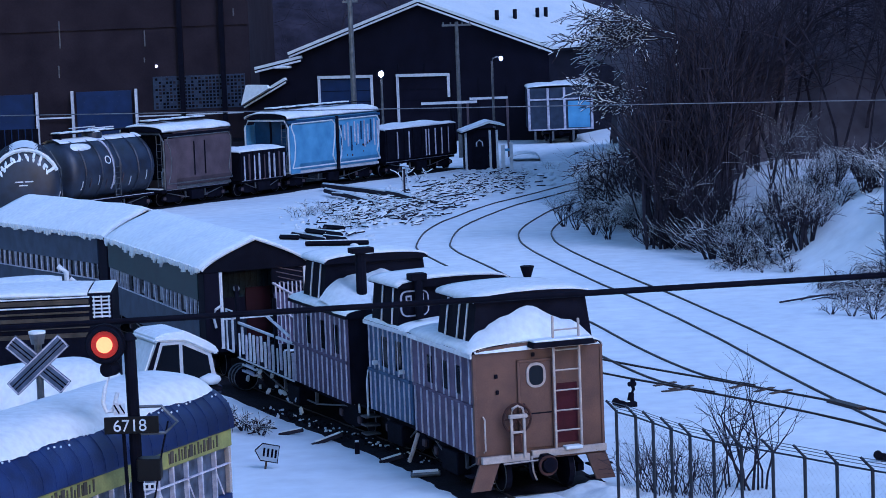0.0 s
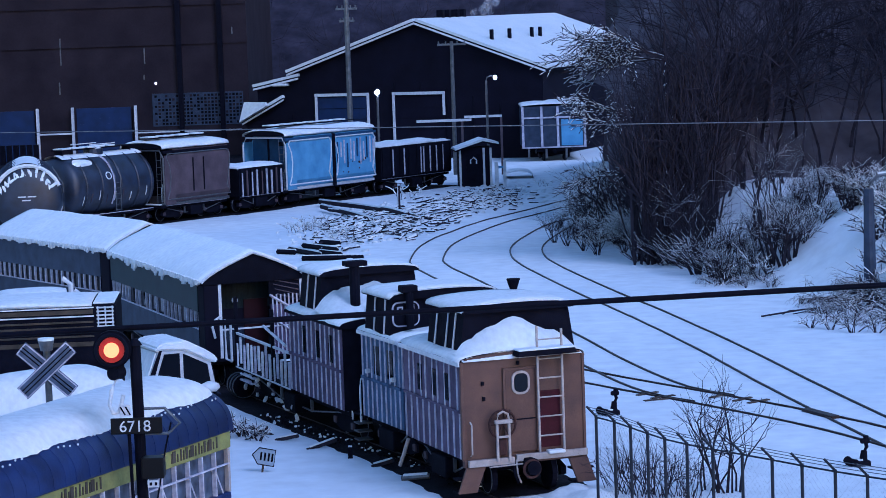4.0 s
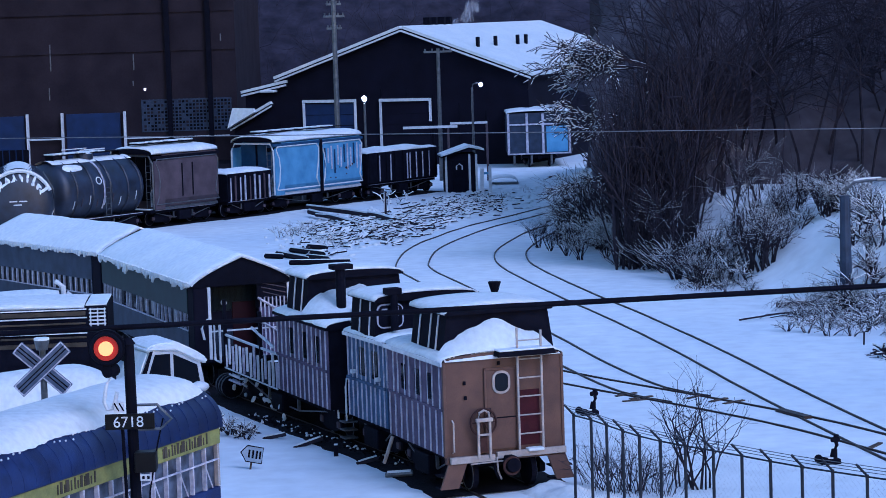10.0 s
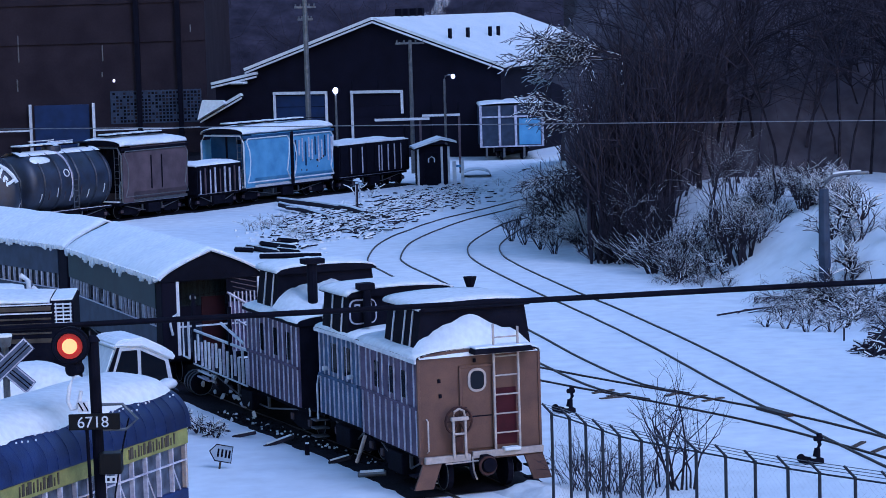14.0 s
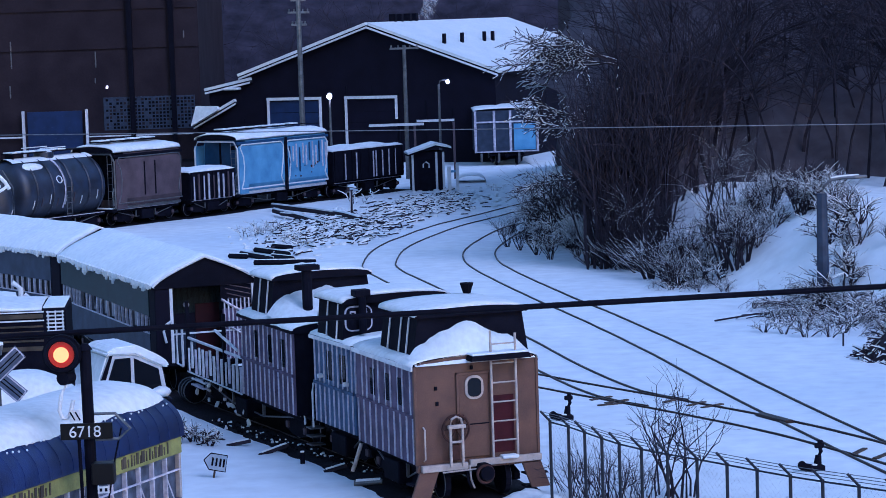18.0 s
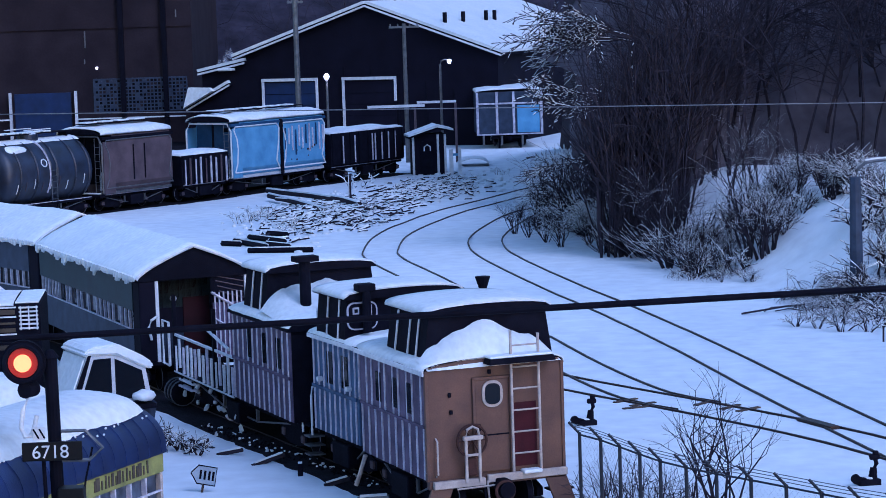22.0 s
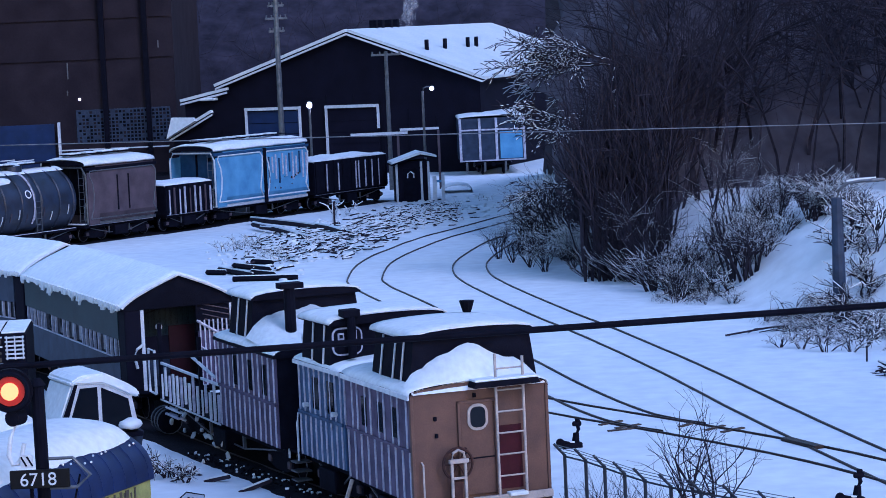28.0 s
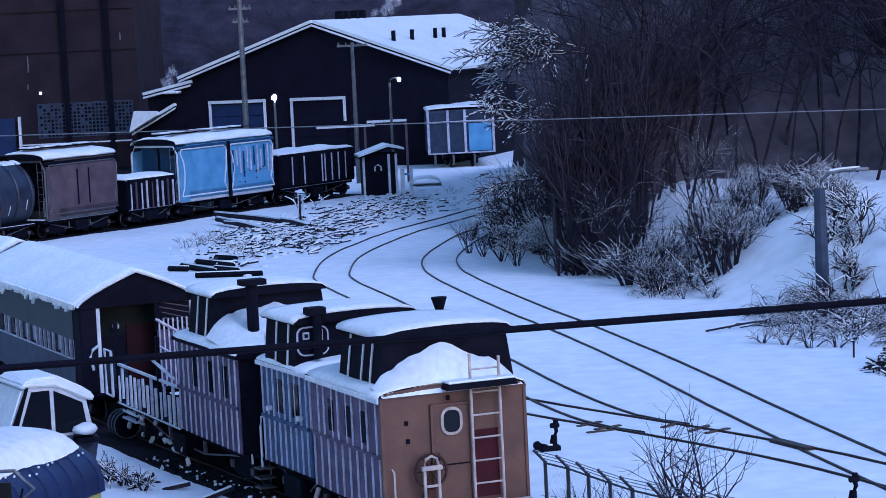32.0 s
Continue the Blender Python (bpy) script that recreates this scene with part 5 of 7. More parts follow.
def yard_hut():
    h = thing("yard_hut", pose(1.15, 159.9, 0, 0, 0, 6), "small dark timber hut with white corner boards and a snowy roof", "hut")
    part("wall", B(0, 2.0, 0, 1.9, -0.1, 2.55), DARK_WALL, h)
    part("roof", prism([(-0.3, 2.3), (1.5, 2.85), (2.5, 2.62), (2.5, 2.72), (1.5, 2.95), (-0.3, 2.4)], -0.3, 2.2), DARK, h)
    part("roof_snow", prism([(-0.32, 2.41), (1.5, 2.96), (2.52, 2.73), (2.5, 2.86), (1.5, 3.12), (-0.3, 2.52)], -0.33, 2.2), SNOW, h)
    for x in (0.0, 1.55, 2.0):
        part("corner_board", B(x - 0.07, x + 0.07, -0.06, 0.0, 0, 2.5), WHITE, h)
    d = part("door", B(0.4, 1.3, -0.05, 0.0, 0, 2.1), DARK, h)
    part("window", tube([(0.68, -0.07, 1.5), (0.68, -0.07, 1.75), (0.87, -0.07, 1.9), (1.06, -0.07, 1.75), (1.06, -0.07, 1.5)], 0.045, 5), FROST, d)
    s = thing("snow_fence_panel", pose(3.35, 159.0, 0), "two pale boards standing beside the hut", "board")
    part("board", B(0, 0.25, 0, 0.08, -0.1, 1.6), WHITE, s)
    part("board", B(0.55, 0.75, 0, 0.08, -0.1, 1.75), WHITE, s)
    part("cross_board", B(0, 0.75, 0.08, 0.12, 1.2, 1.35), HOPPER_BLUE, s)
    k = thing("snow_heap", pose(5.1, 166, 0), "long low heap of ploughed snow", "snow heap")
    part("mound", snow_slab(1.0, 0, 3.0, 0, 0.5, 0.1, 3, 0.1), SNOW, k)


yard_hut()


# ---- poles and lamps ----
def pole(name, x, y, h, r, label, arms=(), group="poles in the yard", mat=WOOD):
    p = thing(name, pose(x, y, ground_z(x, y) - 0.1), label, "pole", group)
    part("shaft", tube([(0, 0, 0), (0, 0, h / 2), (0, 0, h)], r, 10, taper=0.75), mat, p)
    for z, w in arms:
        a = part("crossarm", B(-w, w, -0.08, 0.08, z, z + 0.14, bevel=0.01), mat, p)
        for q in (-w + 0.1, -w * 0.4, w * 0.4, w - 0.1):
            part("insulator", tube([(q, 0, z + 0.14), (q, 0, z + 0.3)], 0.05, 6), GALV, a)
    return p


pole("utility_pole", -5.95, 162.6, 13.4, 0.2, "tall weathered utility pole with short crossarms", ((12.6, 0.5), (11.8, 0.7), (11.0, 0.5)), mat=GALV)
pole("utility_pole", 0.9, 172.3, 9.4, 0.16, "utility pole with one snow-topped crossarm", ((9.1, 1.0),), mat=GALV)
lp = pole("yard_light", 3.1, 165.4, 6.8, 0.1, "curved yard light that is switched on", mat=GALV)
part("arm", tube([(0, 0, 6.7), (0.06, 0, 7.0), (0.3, 0, 7.1), (0.58, 0, 7.06)], 0.05, 6), GALV, lp)
part("lamp", disc((0.6, -0.05, 6.98), (0, 1, 0.3), 0.11, 0.2, 12), LAMP_SMALL, lp, "lit lamp")
sp = pole("yard_light", -4.37, 172.3, 6.3, 0.1, "bright floodlight on a mast before the shed", mat=GALV)
part("lamp", disc((0.0, -0.2, 6.05), (0, 1, 0.2), 0.17, 0.2, 16), LAMP_WARM, sp, "dazzling warm floodlight")
part("bracket", B(-0.08, 0.08, -0.2, 0.1, 6.22, 6.3, bevel=0.02), GALV, sp)
rp_ = pole("lamp_pole", 15.9, 91.2, 4.15, 0.26, "thick grey pole with a street lamp arm", mat=COACH_GREY)
part("lamp_arm", tube([(0.0, 0, 4.05), (0.08, 0, 4.4), (0.36, 0, 4.64), (0.8, 0, 4.7), (1.4, 0, 4.72)], 0.065, 6), GALV, rp_)
part("lamp_head", B(1.2, 1.7, -0.12, 0.12, 4.66, 4.78, bevel=0.04), GALV, rp_)
part("arm_snow", tube([(0.36, 0, 4.71), (0.8, 0, 4.77), (1.4, 0, 4.79)], 0.045, 6), SNOW, rp_)


def cable(name, a, b, sag, r, mat, label):
    A, Bv = Vector(a), Vector(b)
    pts = [A.lerp(Bv, i / 24) - Vector((0, 0, 4 * sag * (i / 24) * (1 - i / 24))) for i in range(25)]
    ob = part(name, tube(pts, r, 8), mat)
    return tagged(ob, label, "cable")


for t in ((-32.6, 45.0, 5.16), (32.6, 45.0, 6.6), (-62.0, 82.7, 8.86), (66.0, 82.7, 6.26)):
    pp = thing("utility_pole", pose(t[0], t[1], -0.3), "plain timber pole that carries a cable", "pole", "cable poles")
    part("shaft", tube([(0, 0, 0), (0, 0, t[2] + 0.8)], 0.16, 8, taper=0.8), WOOD, pp)
cable("power_cable", (-32.6, 45.0, 5.13), (32.6, 45.0, 6.61), 0.03, 0.055, DARK, "thick black cable strung across the yard")
cable("service_wire", (-62.0, 82.7, 8.86), (66.0, 82.7, 6.26), 0.05, 0.016, GALV, "thin pale wire across the yard")


# ---- crossing signal ----
def crossing_signal():
    s = thing("crossing_signal", pose(-5.81, 44.78, -2.32), "crossing signal mast with a lit amber lamp and a number board", "signal")
    s.scale = (1.203, 1.203, 1.203)
    part("mast", tube([(0.05, 0, 1.85), (0.03, 0, 3.0), (0, 0, 6.42)], 0.09, 12), DARK, s)
    part("cap", tube([(0, 0, 6.42), (0, 0, 6.52)], 0.12, 12, taper=0.4), DARK, s)
    part("arm", B(-0.36, 0.05, -0.06, 0.06, 6.3, 6.4), DARK, s)
    h = part("lamp_housing", disc((-0.34, -0.1, 6.38), (0, 1, 0), 0.3, 0.1, 24), DARK, s)
    part("hood", ring_mesh((-0.34, -0.22, 6.38), (0, 1, 0), 0.24, 0.035), DARK, h)
    part("lens", disc((-0.34, -0.2, 6.38), (0, 1, 0), 0.118, 0.06, 22), LAMP_AMBER, h, "glowing amber lens")
    # glowing disc added for the lamp's red bloom; the lamp has no such part
    part("lens_rim", disc((-0.34, -0.17, 6.38), (0, 1, 0), 0.2, 0.05, 22), HALO_RED, h)
    part("rear_lamp", disc((-0.3, -0.02, 6.0), (0.5, 1, 0), 0.11, 0.22, 14), DARK, s)
    part("conduit", tube([(-0.28, -0.08, 5.95), (-0.38, -0.1, 5.74), (-0.42, -0.1, 5.5), (-0.37, -0.1, 5.37), (-0.3, -0.1, 5.38), (-0.24, -0.1, 5.5), (-0.2, -0.1, 5.66)], 0.032, 8), WHITE, s, "white looped conduit")
    n = part("number_board", B(-0.4, 0.4, -0.26, -0.2, 5.06, 5.31, bevel=0.01), PLASTIC, s, "black number board")
    cu = bpy.data.curves.new("number_text", "FONT")
    cu.body, cu.size, cu.align_x, cu.extrude = "6718", 0.25, "CENTER", 0.004
    t = new("numerals", cu)
    t.parent = n
    t.matrix_basis = pose(-0.02, -0.27, 5.1, 90, 0, 0)
    cu.materials.append(WHITE)
    ar = bmesh.new()
    tube([(0.12, -0.16, 5.44), (0.44, -0.16, 5.44), (0.67, -0.16, 5.2), (0.48, -0.16, 5.04), (0.12, -0.16, 5.04)], 0.025, 6, ar)
    part("arrow_frame", ar, GALV, s)
    sp_ = part("stripe_plate", prism([(-0.26, 5.33), (-0.1, 5.33), (-0.1, 5.5), (-0.26, 5.5)], -0.16, -0.12), FROST, s)
    for q in (-0.22, -0.14):
        part("stripe", tube([(q - 0.03, -0.165, 5.48), (q + 0.04, -0.165, 5.35)], 0.012, 4), DARK, sp_)
    part("relay_box", B(0.05, 0.4, -0.3, 0.0, 4.35, 4.68, bevel=0.02), PLASTIC, s)
    part("label_plate", B(0.14, 0.32, -0.31, -0.302, 4.22, 4.33), WHITE, s)
    for q in (0.17, 0.25):
        part("label_bar", B(q, q + 0.04, -0.316, -0.311, 4.25, 4.3), DARK, s)
    part("guy_wire", tube([(0.52, -0.1, 5.2), (0.42, -0.1, 4.8), (0.26, -0.1, 4.0), (0.2, -0.1, 2.2)], 0.015, 5), DARK, s)
    part("lower_conduit", tube([(-0.14, -0.1, 5.06), (-0.12, -0.1, 4.0), (-0.1, -0.1, 2.2)], 0.03, 6), DARK, s)
    part("base", B(-0.35, 0.45, -0.4, 0.4, 1.85, 2.25, bevel=0.04), GALV, s)


crossing_signal()


def crossbuck():
    x, y, z = -8.64, 52.0, 4.0
    c = thing("crossbuck", pose(x, y, 0), "weathered crossbuck sign with pale rims on a steel post", "sign")
    part("post", tube([(0, 0, -0.2), (0, 0, z + 0.5)], 0.075, 10), GALV, c)
    for k, a in enumerate((42, -42)):
        bl = part("blade", B(-0.74, 0.74, -0.015, 0.015, -0.17, 0.17, bevel=0.004), SIGN_BACK, c)
        bl.matrix_basis = pose(0, -0.1 - 0.04 * k, z, 0, a, 0)
        for e in (-0.145, -0.04, 0.04, 0.145):
            part("rim_line", B(-0.72, 0.72, -0.02, -0.0155, e - 0.014, e + 0.014), RIB if abs(e) > 0.1 else DARK, bl)
        for e in (-0.72, 0.72):
            part("end_rim", B(e - 0.015, e + 0.015, -0.02, -0.0155, -0.13, 0.13), RIB, bl)
    part("bell", tube([(0, -0.05, z + 0.42), (0, -0.05, z + 0.54), (0, -0.05, z + 0.64)], 0.13, 12, taper=1.35), GALV, c, "steel bell on top of the post")
    part("bell_snow", disc((0, -0.05, z + 0.665), (0, 0, 1), 0.175, 0.05, 12), SNOW, c)


crossbuck()
sg = thing("ground_sign", pose(-4.75, 60.6, 0, 0, 10, -8), "small pale arrow-shaped placard half sunk in the snow", "sign")
part("stake", tube([(0, 0, -0.15), (0, 0, 0.4)], 0.03, 6), WOOD, sg)
pl = part("board", prism([(-0.3, 0.42), (-0.14, 0.2), (0.28, 0.2), (0.28, 0.62), (-0.14, 0.62)], -0.05, -0.02), PALE_BLUE, sg)
for q in (-0.1, 0.0, 0.1, 0.19):
    part("letter_bar", B(q, q + 0.05, -0.058, -0.051, 0.31, 0.52), DARK, pl)
part("frame_bar", tube([(-0.3, -0.05, 0.42), (-0.14, -0.05, 0.2), (0.28, -0.05, 0.2), (0.28, -0.05, 0.62), (-0.14, -0.05, 0.62), (-0.3, -0.05, 0.42)], 0.016, 5), DARK, pl)


# ---- snowed-in vehicles by the train ----
def parked_truck():
    """A pickup whose cab stands clear of the snow: big glass, a thick cap on the roof."""
    c = thing("parked_truck", pose(-7.81, 66.67, -0.03, 0, 0, 115), "parked cab truck with frosted glass and thick snow on its roof", "vehicle", "snowed-in vehicles")
    W = 0.92
    def side(pts, x0, x1):
        bm = bmesh.new()
        a, b = [bm.verts.new((x0, u, z)) for u, z in pts], [bm.verts.new((x1, u, z)) for u, z in pts]
        bm.faces.new(a)
        bm.faces.new(b[::-1])
        for i in range(len(pts)):
            bm.faces.new((a[i], b[i], b[(i + 1) % len(pts)], a[(i + 1) % len(pts)]))
        bmesh.ops.recalc_face_normals(bm, faces=bm.faces[:])
        return bm
    part("body", side([(-1.15, 0.45), (1.75, 0.45), (1.75, 1.12), (0.95, 1.3), (-1.2, 1.3), (-1.3, 1.2)], -W, W), COACH_GREY, c)
    cab = part("cab", side([(0.9, 1.3), (0.42, 2.55), (-0.3, 2.52), (-1.05, 2.12), (-1.2, 1.3)], -W + 0.05, W - 0.05), FROST, c, "pale frosted cab")
    part("windscreen", side([(0.9, 1.37), (0.47, 2.46), (0.505, 2.48), (0.935, 1.38)], -W + 0.12, W - 0.12), SNOW, cab, "windscreen white with frost")
    for s in (-1, 1):
        x = s * (W - 0.04)
        part("side_window", side([(0.66, 1.37), (0.28, 2.42), (-0.16, 2.42), (-0.16, 1.37)], x - 0.012, x + 0.012), GLASS, cab)
        part("side_window", side([(-0.26, 1.37), (-0.26, 2.4), (-0.95, 2.05), (-1.05, 1.37)], x - 0.012, x + 0.012), GLASS, cab)
        part("pillar", side([(0.92, 1.32), (0.42, 2.53), (0.34, 2.53), (0.74, 1.32)], x - 0.02, x + 0.02), DARK, cab)
        part("mirror_snow", B(s * (W + 0.16) - 0.14, s * (W + 0.16) + 0.14, 0.55, 0.72, 1.26, 1.4, bevel=0.05), SNOW, c)
        for u in (-0.7, 1.2):
            part("wheel", disc((s * (W - 0.08), u, 0.33), (1, 0, 0), 0.42, 0.2, 18), PLASTIC, c)
    cap = side([(0.55, 2.5), (0.52, 2.62), (0.3, 2.74), (-0.35, 2.76), (-0.95, 2.44), (-1.22, 2.24), (-1.26, 2.08), (-1.08, 2.08), (-0.3, 2.49), (0.42, 2.53)], -W - 0.02, W + 0.02)
    bmesh.ops.bevel(cap, geom=cap.edges[:], offset=0.045, segments=2, affect="EDGES")
    part("roof_snow", cap, SNOW, c)
    part("hood_snow", snow_slab(W - 0.02, 1.0, 1.75, 1.12, 0.08, 0.16, 43, 0.05), SNOW, c)
    bm = bmesh.new()
    bmesh.ops.create_icosphere(bm, subdivisions=2, radius=1.0)
    for v in bm.verts:
        v.co = Vector((v.co.x * 0.26, v.co.y * 0.3, v.co.z * 0.15)) * (1 + 0.2 * noise.noise(v.co * 1.7))
    for f in bm.faces:
        f.smooth = True
    part("rack_snow", bm, SNOW, c).matrix_basis = pose(-W - 0.22, -0.9, 1.45)
    part("rack_step", B(-W - 0.4, -W + 0.02, -1.15, -0.65, 1.14, 1.26, bevel=0.02), DARK, c)


parked_truck()
def buried_trailer():
    """A low trailer that the snow has rounded to one long hump."""
    c = thing("snowed_trailer", pose(-10.75, 60.9, 0, 0, 0, 96), "low trailer buried under one smooth hump of snow", "vehicle", "snowed-in vehicles")
    part("bed", B(-1.0, 1.0, -2.6, 2.5, 0.6, 1.25, bevel=0.04), COACH_GREY, c)
    for y in (-1.6, 1.4):
        for sx in (-1, 1):
            part("wheel", disc((sx * 0.9, y, 0.4), (1, 0, 0), 0.4, 0.22, 18), PLASTIC, c)
    bm = bmesh.new()
    nx, ny = 14, 26
    g = []
    for j in range(ny + 1):
        v = -1 + 2 * j / ny
        for i in range(nx + 1):
            u = -1 + 2 * i / nx
            e = max(0.0, 1 - abs(u) ** 3.0) * max(0.0, 1 - abs(v) ** 4)
            lean = -0.14 * math.sin(2.2 * v - 0.4)
            z = 1.2 + (1.5 + lean) * e ** 0.45 + 0.05 * noise.noise((u * 2, v * 4, 7)) * e
            g.append(bm.verts.new((u * 1.12, v * 2.85 - 0.1, z)))
    for j in range(ny):
        for i in range(nx):
            a = j * (nx + 1) + i
            bm.faces.new((g[a], g[a + 1], g[a + nx + 2], g[a + nx + 1]))
    for f in bm.faces:
        f.smooth = True
    part("snow_hump", bm, SNOW, c)


buried_trailer()


def parked_tractor():
    """A tractor behind the engine: a snow-rimmed cab roof and two upright pipes."""
    c = thing("parked_tractor", pose(-12.45, 76.0, 0, 0, 0, 100), "old tractor with a snowy cab roof and tall pipes", "vehicle", "snowed-in vehicles")
    part("body", B(-0.7, 0.7, -1.6, 2.2, 0.7, 1.7, bevel=0.08), DARK, c)
    cab = part("cab", B(-0.8, 0.8, -0.4, 1.4, 1.7, 3.0, bevel=0.06), COACH_GREY, c)
    part("side_window", B(0.79, 0.82, -0.2, 1.2, 2.0, 2.8), GLASS, cab)
    part("roof_snow", snow_slab(0.9, -0.6, 1.6, 3.0, 0.12, 0.14, 71, 0.05), SNOW, cab)
    for y, h in ((-0.75, 3.5), (-1.1, 3.1)):
        part("exhaust_pipe", tube([(0.2, y, 1.6), (0.2, y, h - 0.2), (0.2, y + 0.25, h)], 0.08, 8), FROST, c)
    for sx in (-1, 1):
        for y, r in ((-0.9, 0.75), (1.7, 0.5)):
            part("wheel", disc((sx * 0.85, y, r), (1, 0, 0), r, 0.3, 20), PLASTIC, c)


parked_tractor()


def switch_engine():
    c = thing("switch_engine", pose(-8.93, 68.87, -0.11, 0, 0, 94), "dark switch engine with louvred hood and snow on its top", "locomotive")
    L, W = 7.0, 1.45
    underframe(c, L, (1.3, L - 1.3))
    part("hood", B(-W, W, 0.35, L, 1.0, 3.75, bevel=0.06), DARK, c)
    part("top_snow", snow_slab(W + 0.05, 1.0, L, 3.75, 0.06, 0.09, 51, 0.05), SNOW, c)
    for i in range(6):
        part("louvre", B(-W - 0.05, -W + 0.01, 0.4, 0.88, 3.12 + i * 0.105, 3.16 + i * 0.105), FROST, c)
    for i in range(3):
        part("louvre_bar", B(-W - 0.06, -W + 0.01, 0.42 + 0.2 * i, 0.45 + 0.2 * i, 3.1, 3.7), FROST, c)
    part("hood_end_snow", B(-W + 0.1, W - 0.1, 0.38, 0.98, 3.753, 3.8, bevel=0.02), SNOW, c)
    for z, h in ((3.5, 0.12), (3.25, 0.05), (3.05, 0.1), (2.85, 0.05), (2.6, 0.12)):
        part("stripe", B(-W - 0.03, -W + 0.01, 0.98, L - 0.1, z, z + h), OLIVE, c)
    for z in (3.66, 3.42, 2.98):
        part("frost_line", B(-W - 0.05, -W + 0.01, 0.95, L - 0.1, z, z + 0.035), FROST, c)
    for k in range(4):
        part("hood_door", B(-W - 0.025, -W + 0.01, 0.9 + 1.5 * k, 2.2 + 1.5 * k, 1.4, 2.6, bevel=0.02), DARK, c)


switch_engine()


def switch_stand(x, y, yaw):
    s = thing("switch_stand", pose(x, y, ground_z(x, y), 0, 0, yaw), "dark cast switch stand with a target, half buried in snow", "switch stand", "switch stands")
    s.scale = (0.82, 0.82, 0.82)
    part("base", B(-0.32, 0.3, -0.18, 0.18, -0.08, 0.16, bevel=0.04), DARK, s)
    part("housing", tube([(0.1, 0, 0.1), (0.14, 0, 0.45)], 0.13, 10, taper=0.7), DARK, s)
    part("spindle", tube([(0.14, 0, 0.4), (0.22, 0, 0.56), (0.18, 0, 0.72)], 0.06, 6), DARK, s)
    part("target", B(0.02, 0.32, -0.06, 0.06, 0.66, 0.82, bevel=0.05), DARK, s)
    part("lamp_cap", disc((0.2, 0, 0.86), (0, 0, 1), 0.08, 0.08, 10), DARK, s)
    part("counterweight", disc((-0.42, -0.14, 0.2), (0, 1, 0.2), 0.13, 0.1, 12), DARK, s)
    part("lever", tube([(0.0, -0.1, 0.14), (-0.3, -0.14, 0.22), (-0.48, -0.15, 0.12)], 0.045, 6), DARK, s)
    part("snow_cap", B(-0.25, 0.06, -0.15, 0.15, 0.163, 0.21, bevel=0.02), SNOW, s)


switch_stand(4.55, 67.7, 10)
switch_stand(10.05, 58.7, 10)


# ---- fence ----
def fence():
    line = path_at([(3.25, 52.4, 0), (3.6, 51.7, 0), (4.05, 50.5, 0), (4.57, 49.2, 0), (5.27, 48.1, 0), (6.1, 47.0, 0), (6.9, 45.9, 0), (7.7, 44.9, 0), (8.4, 44.1, 0), (10.2, 42.2, 0), (13, 39.5, 0)], 0.1)
    f = thing("chain_link_fence", pose(0, 0, 0), "chain-link fence with angled barbed-wire arms", "fence", kind="structure")
    acc, last, posts = 0.0, line[0], []
    for p in line:
        acc += (p - last).length
        last = p
        if acc >= 0.78 or p is line[0]:
            acc = 0.0
            posts.append(p)
    base = None
    for p in posts:
        z = ground_z(p.x, p.y)
        if base is None:
            bm = tube([(0, 0, -0.15), (0, 0, 2.5)], 0.035, 7)
            tube([(0, 0, 2.48), (-0.2, 0.07, 2.7)], 0.026, 6, bm)
            base = part("post", bm, FENCE_STEEL, f)
            base.matrix_basis = pose(p.x, p.y, z)
        else:
            share("post", base, pose(p.x, p.y, z), f)
    for dx, dy, h, r in ((0, 0, 2.46, 0.02), (-0.07, 0.025, 2.555, 0.008), (-0.13, 0.045, 2.625, 0.008), (-0.19, 0.065, 2.69, 0.008), (0, 0, 0.1, 0.012)):
        part("wire", tube([(p.x + dx, p.y + dy, h + ground_z(p.x, p.y)) for p in posts], r, 5), FENCE_STEEL if r > 0.01 else GALV, f)
    V, F = [], []
    S = [0.0]
    for a, b in zip(line, line[1:]):
        S.append(S[-1] + (b - a).length)
    def at(s):
        s = min(max(s, 0), S[-1] - 1e-4)
        i = max(0, int(np.searchsorted(S, s)) - 1)
        t = (s - S[i]) / max(1e-6, S[i + 1] - S[i])
        return line[i].lerp(line[i + 1], t)
    for sgn in (1, -1):
        s0 = -2.4
        while s0 < S[-1] + 2.4:
            pts = []
            for k in range(7):
                z = 0.08 + 2.36 * k / 6
                s = s0 + sgn * z
                if 0 <= s <= S[-1]:
                    q = at(s)
                    pts.append(Vector((q.x, q.y, z)))
            for a, b in zip(pts, pts[1:]):
                i = len(V)
                for q in (a, b):
                    V.extend([(q.x - 0.0009, q.y, q.z), (q.x + 0.0009, q.y, q.z), (q.x, q.y + 0.0016, q.z)])
                F.extend([(i, i + 1, i + 4, i + 3), (i + 1, i + 2, i + 5, i + 4), (i + 2, i, i + 3, i + 5)])
            s0 += 0.14
    me = raw_mesh("mesh_wire", V, F, FENCE_STEEL)
    me.parent = f
    me["kind"] = "stuff"


fence()


